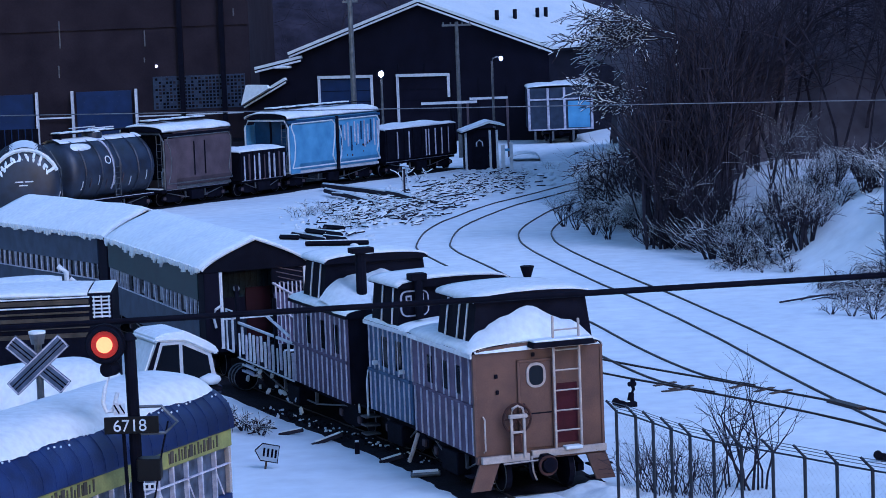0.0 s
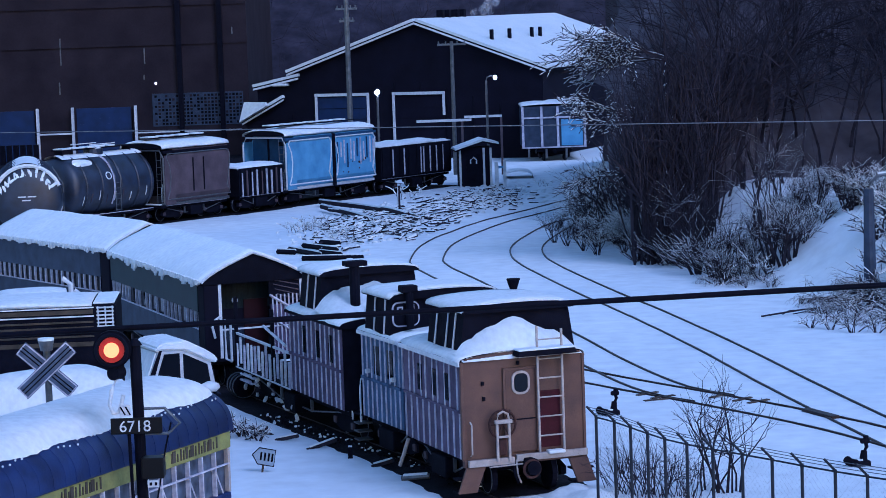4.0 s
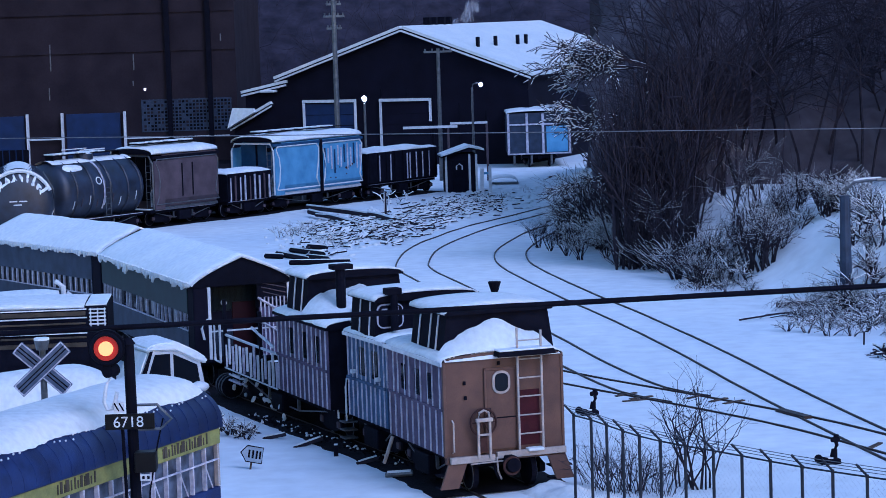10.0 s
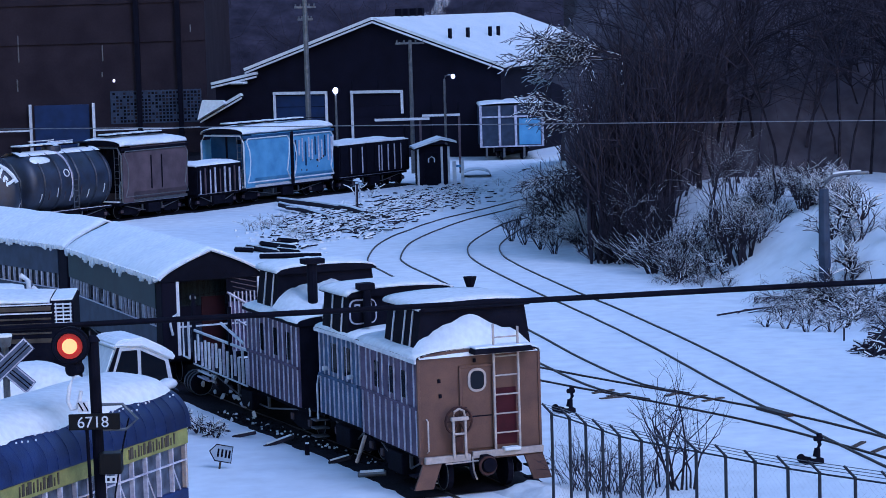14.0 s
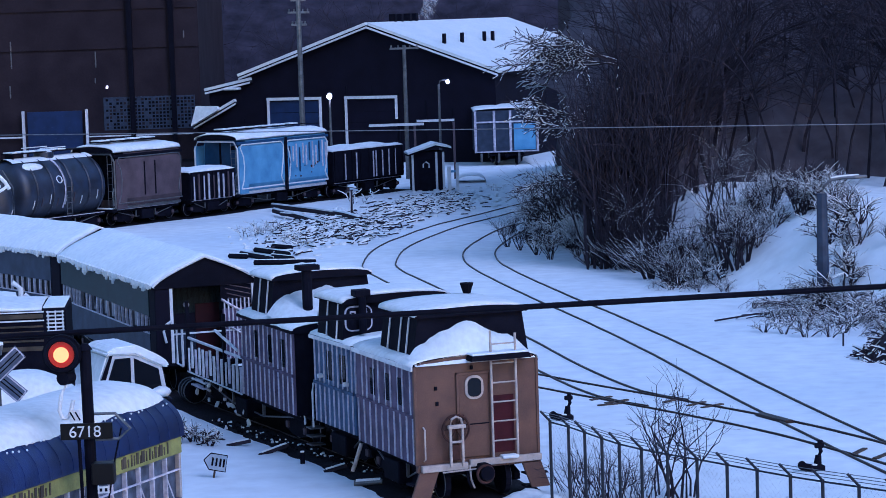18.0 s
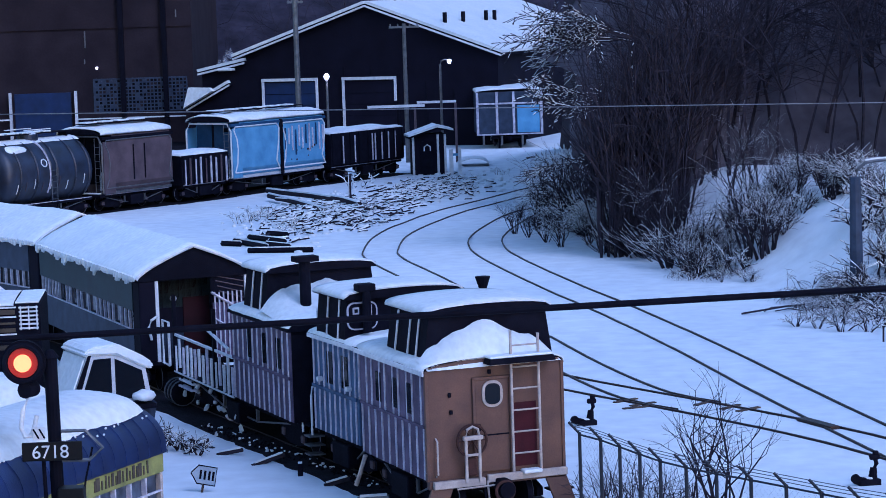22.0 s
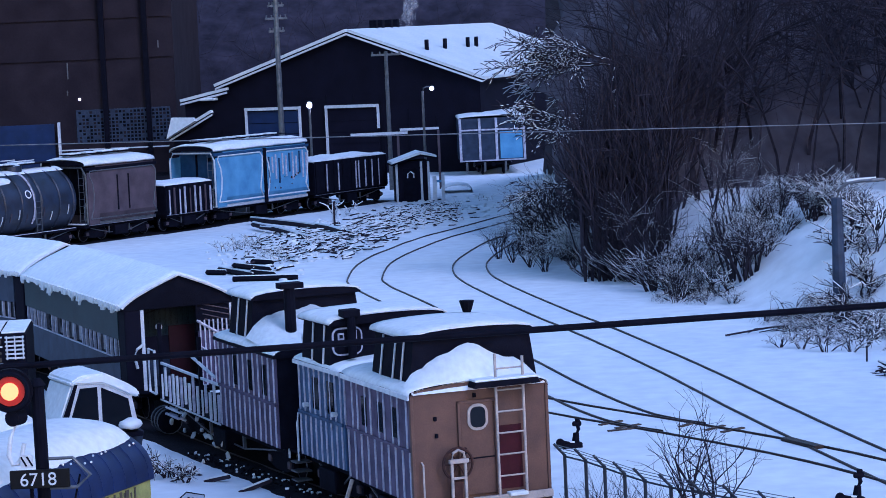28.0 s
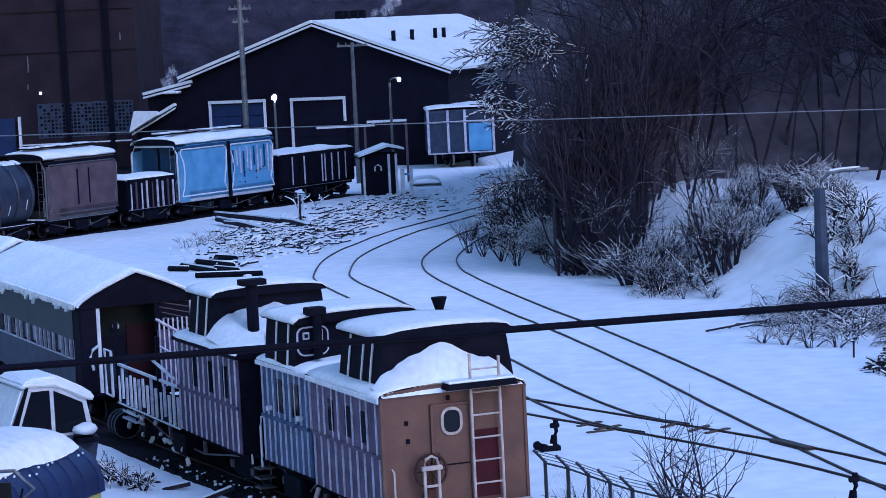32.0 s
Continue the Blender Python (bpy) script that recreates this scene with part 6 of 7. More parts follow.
# ---- shrubs, saplings, woods ----
def branch_mesh(name, seed, height, stems, spread, mat, depth=4, twigs=3, r0=0.05, droop=0.0, snow_r=0.0):
    rnd = random.Random(seed)
    V, F, SV, SF = [], [], [], []

    def seg(a, b, ra, rb, VV, FF):
        d = (b - a)
        u = d.orthogonal().normalized()
        v = d.normalized().cross(u)
        i = len(VV)
        for p, r in ((a, ra), (b, rb)):
            for k in range(3):
                q = p + r * (math.cos(2.094 * k) * u + math.sin(2.094 * k) * v)
                VV.append((q.x, q.y, q.z))
        FF.extend([(i, i + 1, i + 4, i + 3), (i + 1, i + 2, i + 5, i + 4), (i + 2, i, i + 3, i + 5)])

    def grow(p, d, length, r, level):
        n = 3 if level < depth else 2
        for k in range(n):
            d = (d + Vector((rnd.gauss(0, 0.16), rnd.gauss(0, 0.16), rnd.gauss(0, 0.12) - droop * level))).normalized()
            q = p + d * length / n
            seg(p, q, r, r * 0.8, V, F)
            if snow_r and level >= 1 and abs(d.z) < 0.9 and rnd.random() < 0.8:
                up = Vector((0, 0, r * 0.6 + snow_r * 0.5))
                seg(p + up, q + up, snow_r, snow_r * 0.9, SV, SF)
            p, r = q, r * 0.8
            if level < depth and k > 0:
                for _ in range(twigs if level < 2 else 2):
                    e = (d + Vector((rnd.gauss(0, 0.75), rnd.gauss(0, 0.75), rnd.gauss(0.1, 0.45)))).normalized()
                    grow(p, e, length * rnd.uniform(0.45, 0.7), r * 0.65, level + 1)

    for s in range(stems):
        a = rnd.uniform(0, 6.28)
        o = Vector((math.cos(a), math.sin(a), 0)) * rnd.uniform(0, 0.35) * spread
        d = Vector((math.cos(a) * 0.35 * spread, math.sin(a) * 0.35 * spread, 1)).normalized()
        grow(o - Vector((0, 0, 0.15)), d, height * rnd.uniform(0.45, 0.62), r0 * rnd.uniform(0.7, 1.1), 1)
    return V, F, SV, SF


def shrub(name, label, category, seed, height, stems, spread, group, depth=3, twigs=3, r0=0.05, droop=0.0, snow_r=0.03):
    V, F, SV, SF = branch_mesh(name, seed, height, stems, spread, BARK, depth, twigs, r0, droop, snow_r)
    e = thing(name, pose(0, 0, 0), label, category, group)
    ob = raw_mesh("branchwork", V, F, BARK)
    ob.parent = e
    ob["kind"] = "stuff"
    if SV:
        o2 = raw_mesh("twig_snow", SV, SF, SNOW)
        o2.parent = e
        o2["kind"] = "stuff"
    return e


def bare_snow(x, y):
    """Two stretches of the bank where nothing pokes through the snow."""
    u = x / y
    return (0.142 < u < 0.176 and 91.8 < y < 98.6) or (0.1105 < u < 0.126 and 103.5 < y < 114)


def place(e, x, y, k=1.0, rz=0.0, dz=0.0):
    if bare_snow(x, y):
        return None
    m = pose(x, y, ground_z(x, y) + dz, 0, 0, rz)
    c = copy_thing(e, m)
    c.scale = (k, k, k)
    return c


def plant_all():
    rnd = random.Random(5)
    A = [shrub("shrub", "bare many-stemmed shrub with snow on its twigs", "shrub", 100 + i, 4.2, 9, 1.0, "snowy shrubs along the curve", 3, 3, 0.07, 0.02, 0.014) for i in range(4)]
    K = [shrub("shrub", "dark bare shrub with many thin stems", "shrub", 120 + i, 4.4, 12, 0.9, "dark shrubs along the curve", 3, 3, 0.06, 0.0, 0.0) for i in range(3)]
    M = [shrub("shrub", "tall thin-stemmed bare shrub before the snow bank", "shrub", 160 + i, 4.0, 13, 1.1, "thin shrubs before the bank", 2, 3, 0.06, 0.01, 0.012) for i in range(3)]
    spots = [(6.6, 121.5, 0.8), (7.6, 120.5, 1.0), (8.6, 119, 1.15), (9.4, 117, 1.1), (7.2, 116.5, 0.45), (8.3, 113.5, 0.5), (9.6, 112.5, 0.9), (10.4, 110.5, 1.05),
             (10.0, 107.5, 0.8), (11.0, 105.5, 1.0), (10.6, 103, 0.75), (11.7, 101.5, 0.9), (12.2, 99.5, 0.75), (12.8, 103, 1.0), (13.6, 101, 1.0), (14.4, 103.5, 1.1), (14.2, 98.5, 0.6), (15.6, 102, 0.9),
             (16.8, 100, 0.8), (17.8, 97.5, 0.9), (18.6, 101, 1.0), (17.2, 93.5, 0.6), (18.6, 92, 0.8), (16.4, 105, 0.9), (11.8, 109, 1.1), (13.2, 108, 1.1), (20, 96, 1.0), (19.8, 90, 0.8),
             (5.9, 117.6, 0.4), (6.5, 115.0, 0.45), (7.0, 112.6, 0.42), (5.4, 119.6, 0.45), (8.8, 109.4, 0.3), (13.0, 96.6, 0.3), (12.0, 97.5, 0.3), (15.4, 95.6, 0.35), (6.0, 127.5, 0.35), (6.9, 126.0, 0.55), (8.0, 124.5, 0.8), (9.0, 126.5, 0.9)]
    for i, (x, y, k) in enumerate(spots):
        src = K[i % 3] if k > 0.35 and (x / y < 0.108 or i % 4 == 0) and i % 5 else A[i % 4]
        if 0.107 < x / y < 0.125 and k > 0.35 and y < 112:
            continue
        if x / y > 0.1 and k > 0.35 and i % 3:
            src = M[i % 3]
        place(src, x, y, k * (0.38 if x / y > 0.138 else 0.52 if x / y > 0.11 else 0.9), rnd.uniform(0, 360))
    # brush lying on the bank below the lamp pole
    Bs = [shrub("brush", "low tangle of brush lying in the snow", "brush", 140 + i, 2.6, 10, 2.6, "low brush on the bank", 3, 3, 0.06, 0.16, 0.007) for i in range(2)]
    for i, (x, y, k) in enumerate([(15.2, 89, 0.55), (14.2, 88.2, 0.45), (16.2, 87.2, 0.6), (17.3, 88.5, 0.7), (13.4, 87.6, 0.32), (16.9, 84.2, 0.42), (18.2, 85.5, 0.7), (15.8, 85.8, 0.35), (17.6, 81.2, 0.4), (14.9, 91.5, 0.5), (15.6, 87.9, 0.7), (16.6, 89.8, 0.8), (17.9, 87.0, 0.8), (18.6, 83.0, 0.7), (13.9, 86.9, 0.4), (14.3, 86.2, 0.4), (15.2, 85.2, 0.4), (17.0, 82.6, 0.45), (19.0, 88.5, 0.9)]):
        if i % 5 < 3:
            place(Bs[i % 2], x, y, k * 1.2, rnd.uniform(0, 360))
    H0 = [shrub("shrub", "low shrub thickly laced with snow below the pole", "shrub", 270 + i, 3.4, 8, 1.4, "snow-laced shrubs by the pole", 2, 4, 0.07, 0.05, 0.03) for i in range(2)]
    for i in range(4):
        x, y = rnd.uniform(14.2, 19.5), rnd.uniform(85.5, 93)
        place(Bs[i % 2] if i % 2 else K[i % 3], x, y, rnd.uniform(0.35, 0.75) * (1.0 if i % 2 else 0.5), rnd.uniform(0, 360))
    # more stems between the larger shrubs, and snow-laden bushes up on the slope
    for i in range(12):
        u, y = rnd.uniform(0.098, 0.15), rnd.uniform(98, 110)
        if u * y < np.interp(y, BANK_Y, BANK_X) - 0.6 or 0.107 < u < 0.125:
            continue
        place((M[i % 3], A[i % 4])[i % 4 == 0], u * y, y, rnd.uniform(0.28, 0.48), rnd.uniform(0, 360))
    for u, d in ((0.1005, 6.0),):
        y = 112 + 3 * noise.noise((u * 40, 0, 3)) + d
        z = float(np.interp(d, [c[0] for c in CLIMB], [c[1] for c in CLIMB])) + 1.2 * noise.noise((u * 60, d * 0.2, 5)) - 0.2
        place(A[int(u * 1000) % 4], u * y, y, 0.6, u * 9000, z - ground_z(u * y, y))
    br = thing("fallen_branch", pose(0, 0, 0), "long bare branch lying on the snow", "branch")
    for a, b, r in (((11.4, 88.0), (14.6, 89.3), 0.035), ((12.6, 88.4), (13.4, 87.7), 0.02), ((13.2, 88.7), (14.1, 89.6), 0.02), ((13.6, 88.9), (14.4, 88.0), 0.02), ((12.2, 88.3), (12.8, 88.9), 0.015)):
        part("limb", tube([(a[0], a[1], ground_z(*a) + 0.05), ((a[0] + b[0]) / 2, (a[1] + b[1]) / 2, ground_z((a[0] + b[0]) / 2, (a[1] + b[1]) / 2) + 0.16), (b[0], b[1], ground_z(*b) + 0.12)], r, 6), BARK, br)
    for i in range(0, 9, 3):
        place(Bs[i % 2], 11.2 + 0.28 * i, 99.2 - 0.25 * i + rnd.uniform(-0.5, 0.5), rnd.uniform(0.35, 0.6), rnd.uniform(0, 360))
    # a few slim upright trunks before the bright bank
    U = shrub("thin_tree", "slim dark tree with upright forking stems", "tree", 164, 7.0, 3, 0.55, "slim trees before the bank", 3, 2, 0.085, 0.0, 0.004)
    for u, y, k in ((0.1275, 103.0, 0.6), (0.1315, 102.4, 0.72), (0.136, 102.8, 0.58), (0.1395, 103.6, 0.66), (0.104, 104, 0.6), (0.0985, 106, 0.65), (0.152, 101, 0.5)):
        place(U, u * y, y, k, u * 9000)
    for i in range(12):
        u, y = rnd.uniform(0.143, 0.172), rnd.uniform(103, 110)
        place((K[i % 3], A[i % 4], M[i % 3])[i % 3], u * y, y, rnd.uniform(0.2, 0.36), rnd.uniform(0, 360))
    for i in range(16):
        u, y = rnd.uniform(0.16, 0.185), rnd.uniform(90, 102)
        place((A[i % 4], H0[i % 2], K[i % 3])[i % 3], u * y, y, rnd.uniform(0.3, 0.52), rnd.uniform(0, 360))
    H = [shrub("shrub", "bushy shrub thickly laced with snow beside the curve", "shrub", 260 + i, 3.8, 11, 1.3, "snow-laced shrubs at the curve", 3, 3, 0.085, 0.04, 0.03) for i in range(3)]
    for i, (x, y, k) in enumerate(((7.6, 129, 0.7), (8.6, 131, 1.25), (8.2, 127, 1.05), (7.4, 124.5, 0.85), (6.9, 122, 0.7), (6.4, 120, 0.5), (9.6, 132, 1.15), (9.3, 128.5, 1.2), (8.4, 123, 1.05), (10.2, 134, 1.2), (11.0, 137, 1.2), (9.7, 126, 1.25), (7.5, 118, 0.7), (8.8, 124.5, 1.3), (8.4, 120.5, 1.0), (9.4, 122, 1.2))):
        place(H[i % 3], x + 0.8, y, 0.85 * k, 77 * i)
    for i in range(11):
        u, y = 0.07 + 0.0025 * i, 117.5 - 0.6 * i + rnd.uniform(-1.2, 1.2)
        place(H[i % 3] if i % 4 == 1 else A[i % 4], u * y, y, rnd.uniform(0.35, 0.6), 53 * i)
    for i in range(14):
        u, y = rnd.uniform(0.107, 0.128), rnd.uniform(98.5, 104)
        place(M[i % 3], u * y, y, rnd.uniform(0.25, 0.48), rnd.uniform(0, 360))
    V = [shrub("thicket", "thicket of thin upright stems flecked with snow", "thicket", 240 + i, 3.6, 22, 3.0, "thickets of thin stems", 1, 4, 0.032, 0.0, 0.012) for i in range(3)]
    for i in range(20):
        u = 0.084 + 0.0017 * i
        y = 111 - 0.42 * i + rnd.uniform(-1.5, 1.5)
        place(V[i % 3], u * y, y, rnd.uniform(0.55, 0.95), rnd.uniform(0, 360))
    # snow-laced scrub thick over the bright bank
    for i in range(22):
        u, y = rnd.uniform(0.112, 0.172), rnd.uniform(97, 107)
        if u * y < np.interp(y, BANK_Y, BANK_X) + 0.2:
            continue
        place((A[i % 4], M[i % 3], K[i % 3])[i % 3], u * y, y, rnd.uniform(0.22, 0.42), rnd.uniform(0, 360))
    # stout snow-laced scrub over the bank and past the pole
    Q = [shrub("scrub", "stout dark scrub with snow lying along its stems", "shrub", 280 + k, 3.2, 7, 1.7, "scrub on the bank", 2, 3, 0.1, 0.04, 0.035) for k in range(3)]
    for i in range(62):
        u, y = (rnd.uniform(0.11, 0.16), rnd.uniform(96, 104)) if i < 26 else (rnd.uniform(0.165, 0.19), rnd.uniform(87, 97))
        if u * y < np.interp(y, BANK_Y, BANK_X) + 0.2:
            continue
        place(Q[i % 3], u * y, y, rnd.uniform(0.24, 0.46) if i < 26 else rnd.uniform(0.35, 0.62), rnd.uniform(0, 360))
    for k, (x, y, f) in enumerate(((12.7, 84.8, 0.24), (13.3, 84.0, 0.28), (13.9, 83.2, 0.3), (14.7, 82.8, 0.28), (15.3, 84.0, 0.36), (14.2, 85.2, 0.34), (15.9, 85.6, 0.4), (16.8, 87.0, 0.46), (13.4, 86.2, 0.26))):
        place(Q[k % 3], x, y, f, 61 * k)
    # small fan-shaped trees that stand out dark against the bank
    N = [shrub("thin_tree", "small bare tree fanning out before the snow bank", "tree", 290 + k, 3.6, 5, 0.95, "fan-shaped trees on the bank", 3, 3, 0.1, 0.0, 0.008) for k in range(2)]
    for k, (x, y, f) in enumerate(((13.33, 99.6, 1.0), (13.72, 98.9, 0.8), (14.1, 98.7, 0.62), (11.6, 102.8, 0.7), (12.1, 102.0, 0.6), (15.3, 102.2, 0.45), (16.5, 99.4, 0.4))):
        place(N[k % 2], x, y, f, 73 * k)
    for x, y, k in ((-5.7, 66.3, 0.32), (-5.4, 65.9, 0.28), (-5.95, 66.9, 0.34), (-5.2, 65.4, 0.22)):
        place(Q[1], x, y, k, 90 * x)
    # sapling by the fence and thin stems behind it
    S = shrub("sapling", "slim bare sapling standing by the fence", "sapling", 170, 3.5, 4, 0.7, "saplings by the fence", 3, 2, 0.055, 0.0, 0.0)
    place(S, 6.35, 56.1, 1.0, 20)
    place(S, 6.6, 55.9, 0.8, 130)
    place(S, 6.1, 56.2, 0.75, 250)
    W = shrub("sapling", "thicket of thin stems against the fence", "sapling", 180, 2.4, 15, 1.3, "saplings by the fence", 2, 2, 0.02, 0.0, 0.0)
    for x, y, k in ((3.95, 55.9, 0.8), (4.4, 55.7, 0.9), (4.9, 55.5, 0.8), (5.3, 55.6, 0.75), (4.7, 56.0, 0.85), (5.6, 55.2, 0.6)):
        place(W, x, y, k, rnd.uniform(0, 360))
    # overhanging tree before the shed roof
    T2 = shrub("yard_tree", "dark bare tree with fine snow on its drooping twigs", "tree", 195, 11.5, 4, 0.9, "yard trees", 4, 3, 0.24, 0.05, 0.03)
    part("trunk", tube([(0, 0, -5.5), (0.1, 0, -2.5), (0, 0, 0.3)], 0.2, 8, taper=0.8), BARK, T2)
    for x, y, k, a, dz in ((13.2, 161, 0.7, 200, 3.2), (12.4, 152, 0.5, 110, 0.0)):
        place(T2, x, y, k, a, dz)
    for e in A + K + M + V + H + H0 + Bs + Q + N + [U, S, W, T2]:
        x, y = 40 + rnd.uniform(0, 5), 84 + rnd.uniform(0, 16)
        e.matrix_basis = pose(x, y, ground_z(x, y) + (5.4 if e is T2 else 0.0))


plant_all()


def leaning_tree():
    """A tree at the edge of the wood whose snow-laced crown hangs out before the shed roof."""
    rnd = random.Random(404)
    V, F, SV, SF = [], [], [], []

    def seg(a, b, ra, rb, VV, FF):
        d = b - a
        u = d.orthogonal().normalized()
        v = d.normalized().cross(u)
        i = len(VV)
        for p, r in ((a, ra), (b, rb)):
            for k in range(4):
                q = p + r * (math.cos(1.571 * k) * u + math.sin(1.571 * k) * v)
                VV.append((q.x, q.y, q.z))
        FF.extend([(i + k, i + (k + 1) % 4, i + 4 + (k + 1) % 4, i + 4 + k) for k in range(4)])

    def grow(p, d, length, r, level):
        for k in range(4):
            d = (d + Vector((rnd.gauss(0, 0.14), rnd.gauss(0, 0.2), rnd.gauss(-0.06, 0.1)))).normalized()
            q = p + d * length / 4
            seg(p, q, r, r * 0.8, V, F)
            if rnd.random() < 0.3:
                up = Vector((0, 0, r * 0.7 + 0.014))
                seg(p + up, q + up, 0.019, 0.016, SV, SF)
            p, r = q, max(0.02, r * 0.8)
            if level < 3:
                for _ in range(2):
                    e = (d + Vector((rnd.gauss(0, 0.5), rnd.gauss(0, 0.5), rnd.gauss(0.05, 0.45)))).normalized()
                    grow(p, e, length * rnd.uniform(0.4, 0.62), r * 0.65, level + 1)

    def hang(root, run, lift, sag, r, level=0):
        """A limb that runs out to the west, rises, then hangs."""
        p, n = Vector(root), 9
        d = Vector((-1.0, rnd.uniform(-0.25, 0.25), lift)).normalized()
        for k in range(n):
            d = (d + Vector((rnd.gauss(0, 0.1), rnd.gauss(0, 0.12), rnd.gauss(-sag, 0.12)))).normalized()
            q = p + d * run / n
            seg(p, q, r, r * 0.86, V, F)
            if rnd.random() < 0.4:
                up = Vector((0, 0, r * 0.8 + 0.012))
                seg(p + up, q + up, 0.019, 0.016, SV, SF)
            p, r = q, max(0.016, r * 0.86)
            if k >= 2:
                for _ in range(3):
                    e = (d * 0.6 + Vector((rnd.gauss(-0.2, 0.5), rnd.gauss(0, 0.5), rnd.gauss(0.04, 0.36)))).normalized()
                    grow(p, e, run * rnd.uniform(0.14, 0.26), max(0.022, r * 0.6), 2)

    x, y = 10.3, 112.5
    g = ground_z(x, y)
    e = thing("leaning_tree", pose(x, y, g), "slim flecked tree whose snow-laced limbs hang out to one side", "tree", "yard trees")
    part("trunk", tube([(0, 0, -0.2), (0.1, 0, 4.5), (0.02, 0, 10.2 - g)], 0.11, 8, taper=0.5), BARK, e)
    for z, run, lift, sag in ((8.9, 4.9, 0.34, 0.035), (8.8, 4.5, 0.26, 0.03), (9.0, 3.9, 0.4, 0.05), (8.9, 4.3, 0.14, 0.005), (8.9, 3.4, 0.26, 0.04)):
        hang((0.0, 0, z - g), run, lift, sag, 0.06)
    for z, run, lift, sag in ((5.9, 4.5, 0.2, 0.035), (5.6, 4.8, 0.26, 0.045), (3.6, 4.2, 0.3, 0.1)):
        hang((0.0, 0, z - g), run, lift, sag, 0.055)
    for nm, vv, ff, mt in (("branchwork", V, F, BARK), ("twig_snow", SV, SF, SNOW)):
        ob = raw_mesh(nm, vv, ff, mt)
        ob.parent = e
        ob["kind"] = "stuff"
    fleck = bmesh.new()
    for i in range(46):
        z = rnd.uniform(1.0, 8.4)
        tube([(rnd.uniform(-0.07, 0.1), -0.1, z), (rnd.uniform(-0.07, 0.1), -0.11, z + rnd.uniform(0.05, 0.2))], rnd.uniform(0.012, 0.03), 5, fleck)
    part("snow_flecks", fleck, SNOW, e)["kind"] = "stuff"


leaning_tree()


def woods():
    rnd = random.Random(11)
    base = [branch_mesh("t", 300 + i, 13.0, 1, 0.1, BARK, 3, 4, 0.1, 0.01, 0.0)[:2] for i in range(6)]
    base = [(np.array(v), f) for v, f in base]
    V, F = [], []
    n = 0
    for i in range(560):
        if i >= 470:
            u, y = (rnd.uniform(0.106, 0.122), rnd.uniform(114, 124)) if i % 3 else (rnd.uniform(0.104, 0.112), rnd.uniform(112, 122))
            x = u * y
        elif i < 380:
            x = rnd.uniform(9.5, 40)
            y = rnd.uniform(111, 150) - max(0, x - 20) * 0.4
            if x / y < 0.113 or (x < 12.5 and y < 118):
                x = x * 0.5 + 20
        else:
            x, y = rnd.uniform(-40, 45), rnd.uniform(222, 260)
        v, f = base[i % 6]
        k, a = rnd.uniform(0.7, 1.35) * ((0.6 if i % 3 else 0.8) if i >= 470 else 1.0), rnd.uniform(0, 6.28)
        w = np.empty_like(v)
        w[:, 0] = x + k * (v[:, 0] * math.cos(a) - v[:, 1] * math.sin(a))
        w[:, 1] = y + k * (v[:, 0] * math.sin(a) + v[:, 1] * math.cos(a))
        w[:, 2] = (ground_z(x, y) if y < 200 else 0.0) + k * v[:, 2]
        V.append(w)
        F.append([tuple(q + n for q in t) for t in f])
        n += len(v)
    slim = [(np.array(v), f) for v, f in (branch_mesh("t", 360 + i, 9.0, 1, 0.06, BARK, 2, 4, 0.15, 0.0, 0.0)[:2] for i in range(4))]
    for i in range(170):
        y = rnd.uniform(107.5, 113.0)
        x = rnd.uniform(0.077, 0.112) * y
        v, f = slim[i % 4]
        k, a = rnd.uniform(0.75, 1.15), rnd.uniform(0, 6.28)
        w = np.empty_like(v)
        w[:, 0] = x + 0.55 * k * (v[:, 0] * math.cos(a) - v[:, 1] * math.sin(a))
        w[:, 1] = y + 0.55 * k * (v[:, 0] * math.sin(a) + v[:, 1] * math.cos(a))
        w[:, 2] = ground_z(x, y) + k * v[:, 2] - 0.2
        V.append(w)
        F.append([tuple(q + n for q in t) for t in f])
        n += len(v)
    ob = raw_mesh("woods", np.concatenate(V).tolist(), [t for f in F for t in f], BARK)
    tagged(ob, "dense dark leafless wood on the slope", "woods", kind="stuff")


woods()


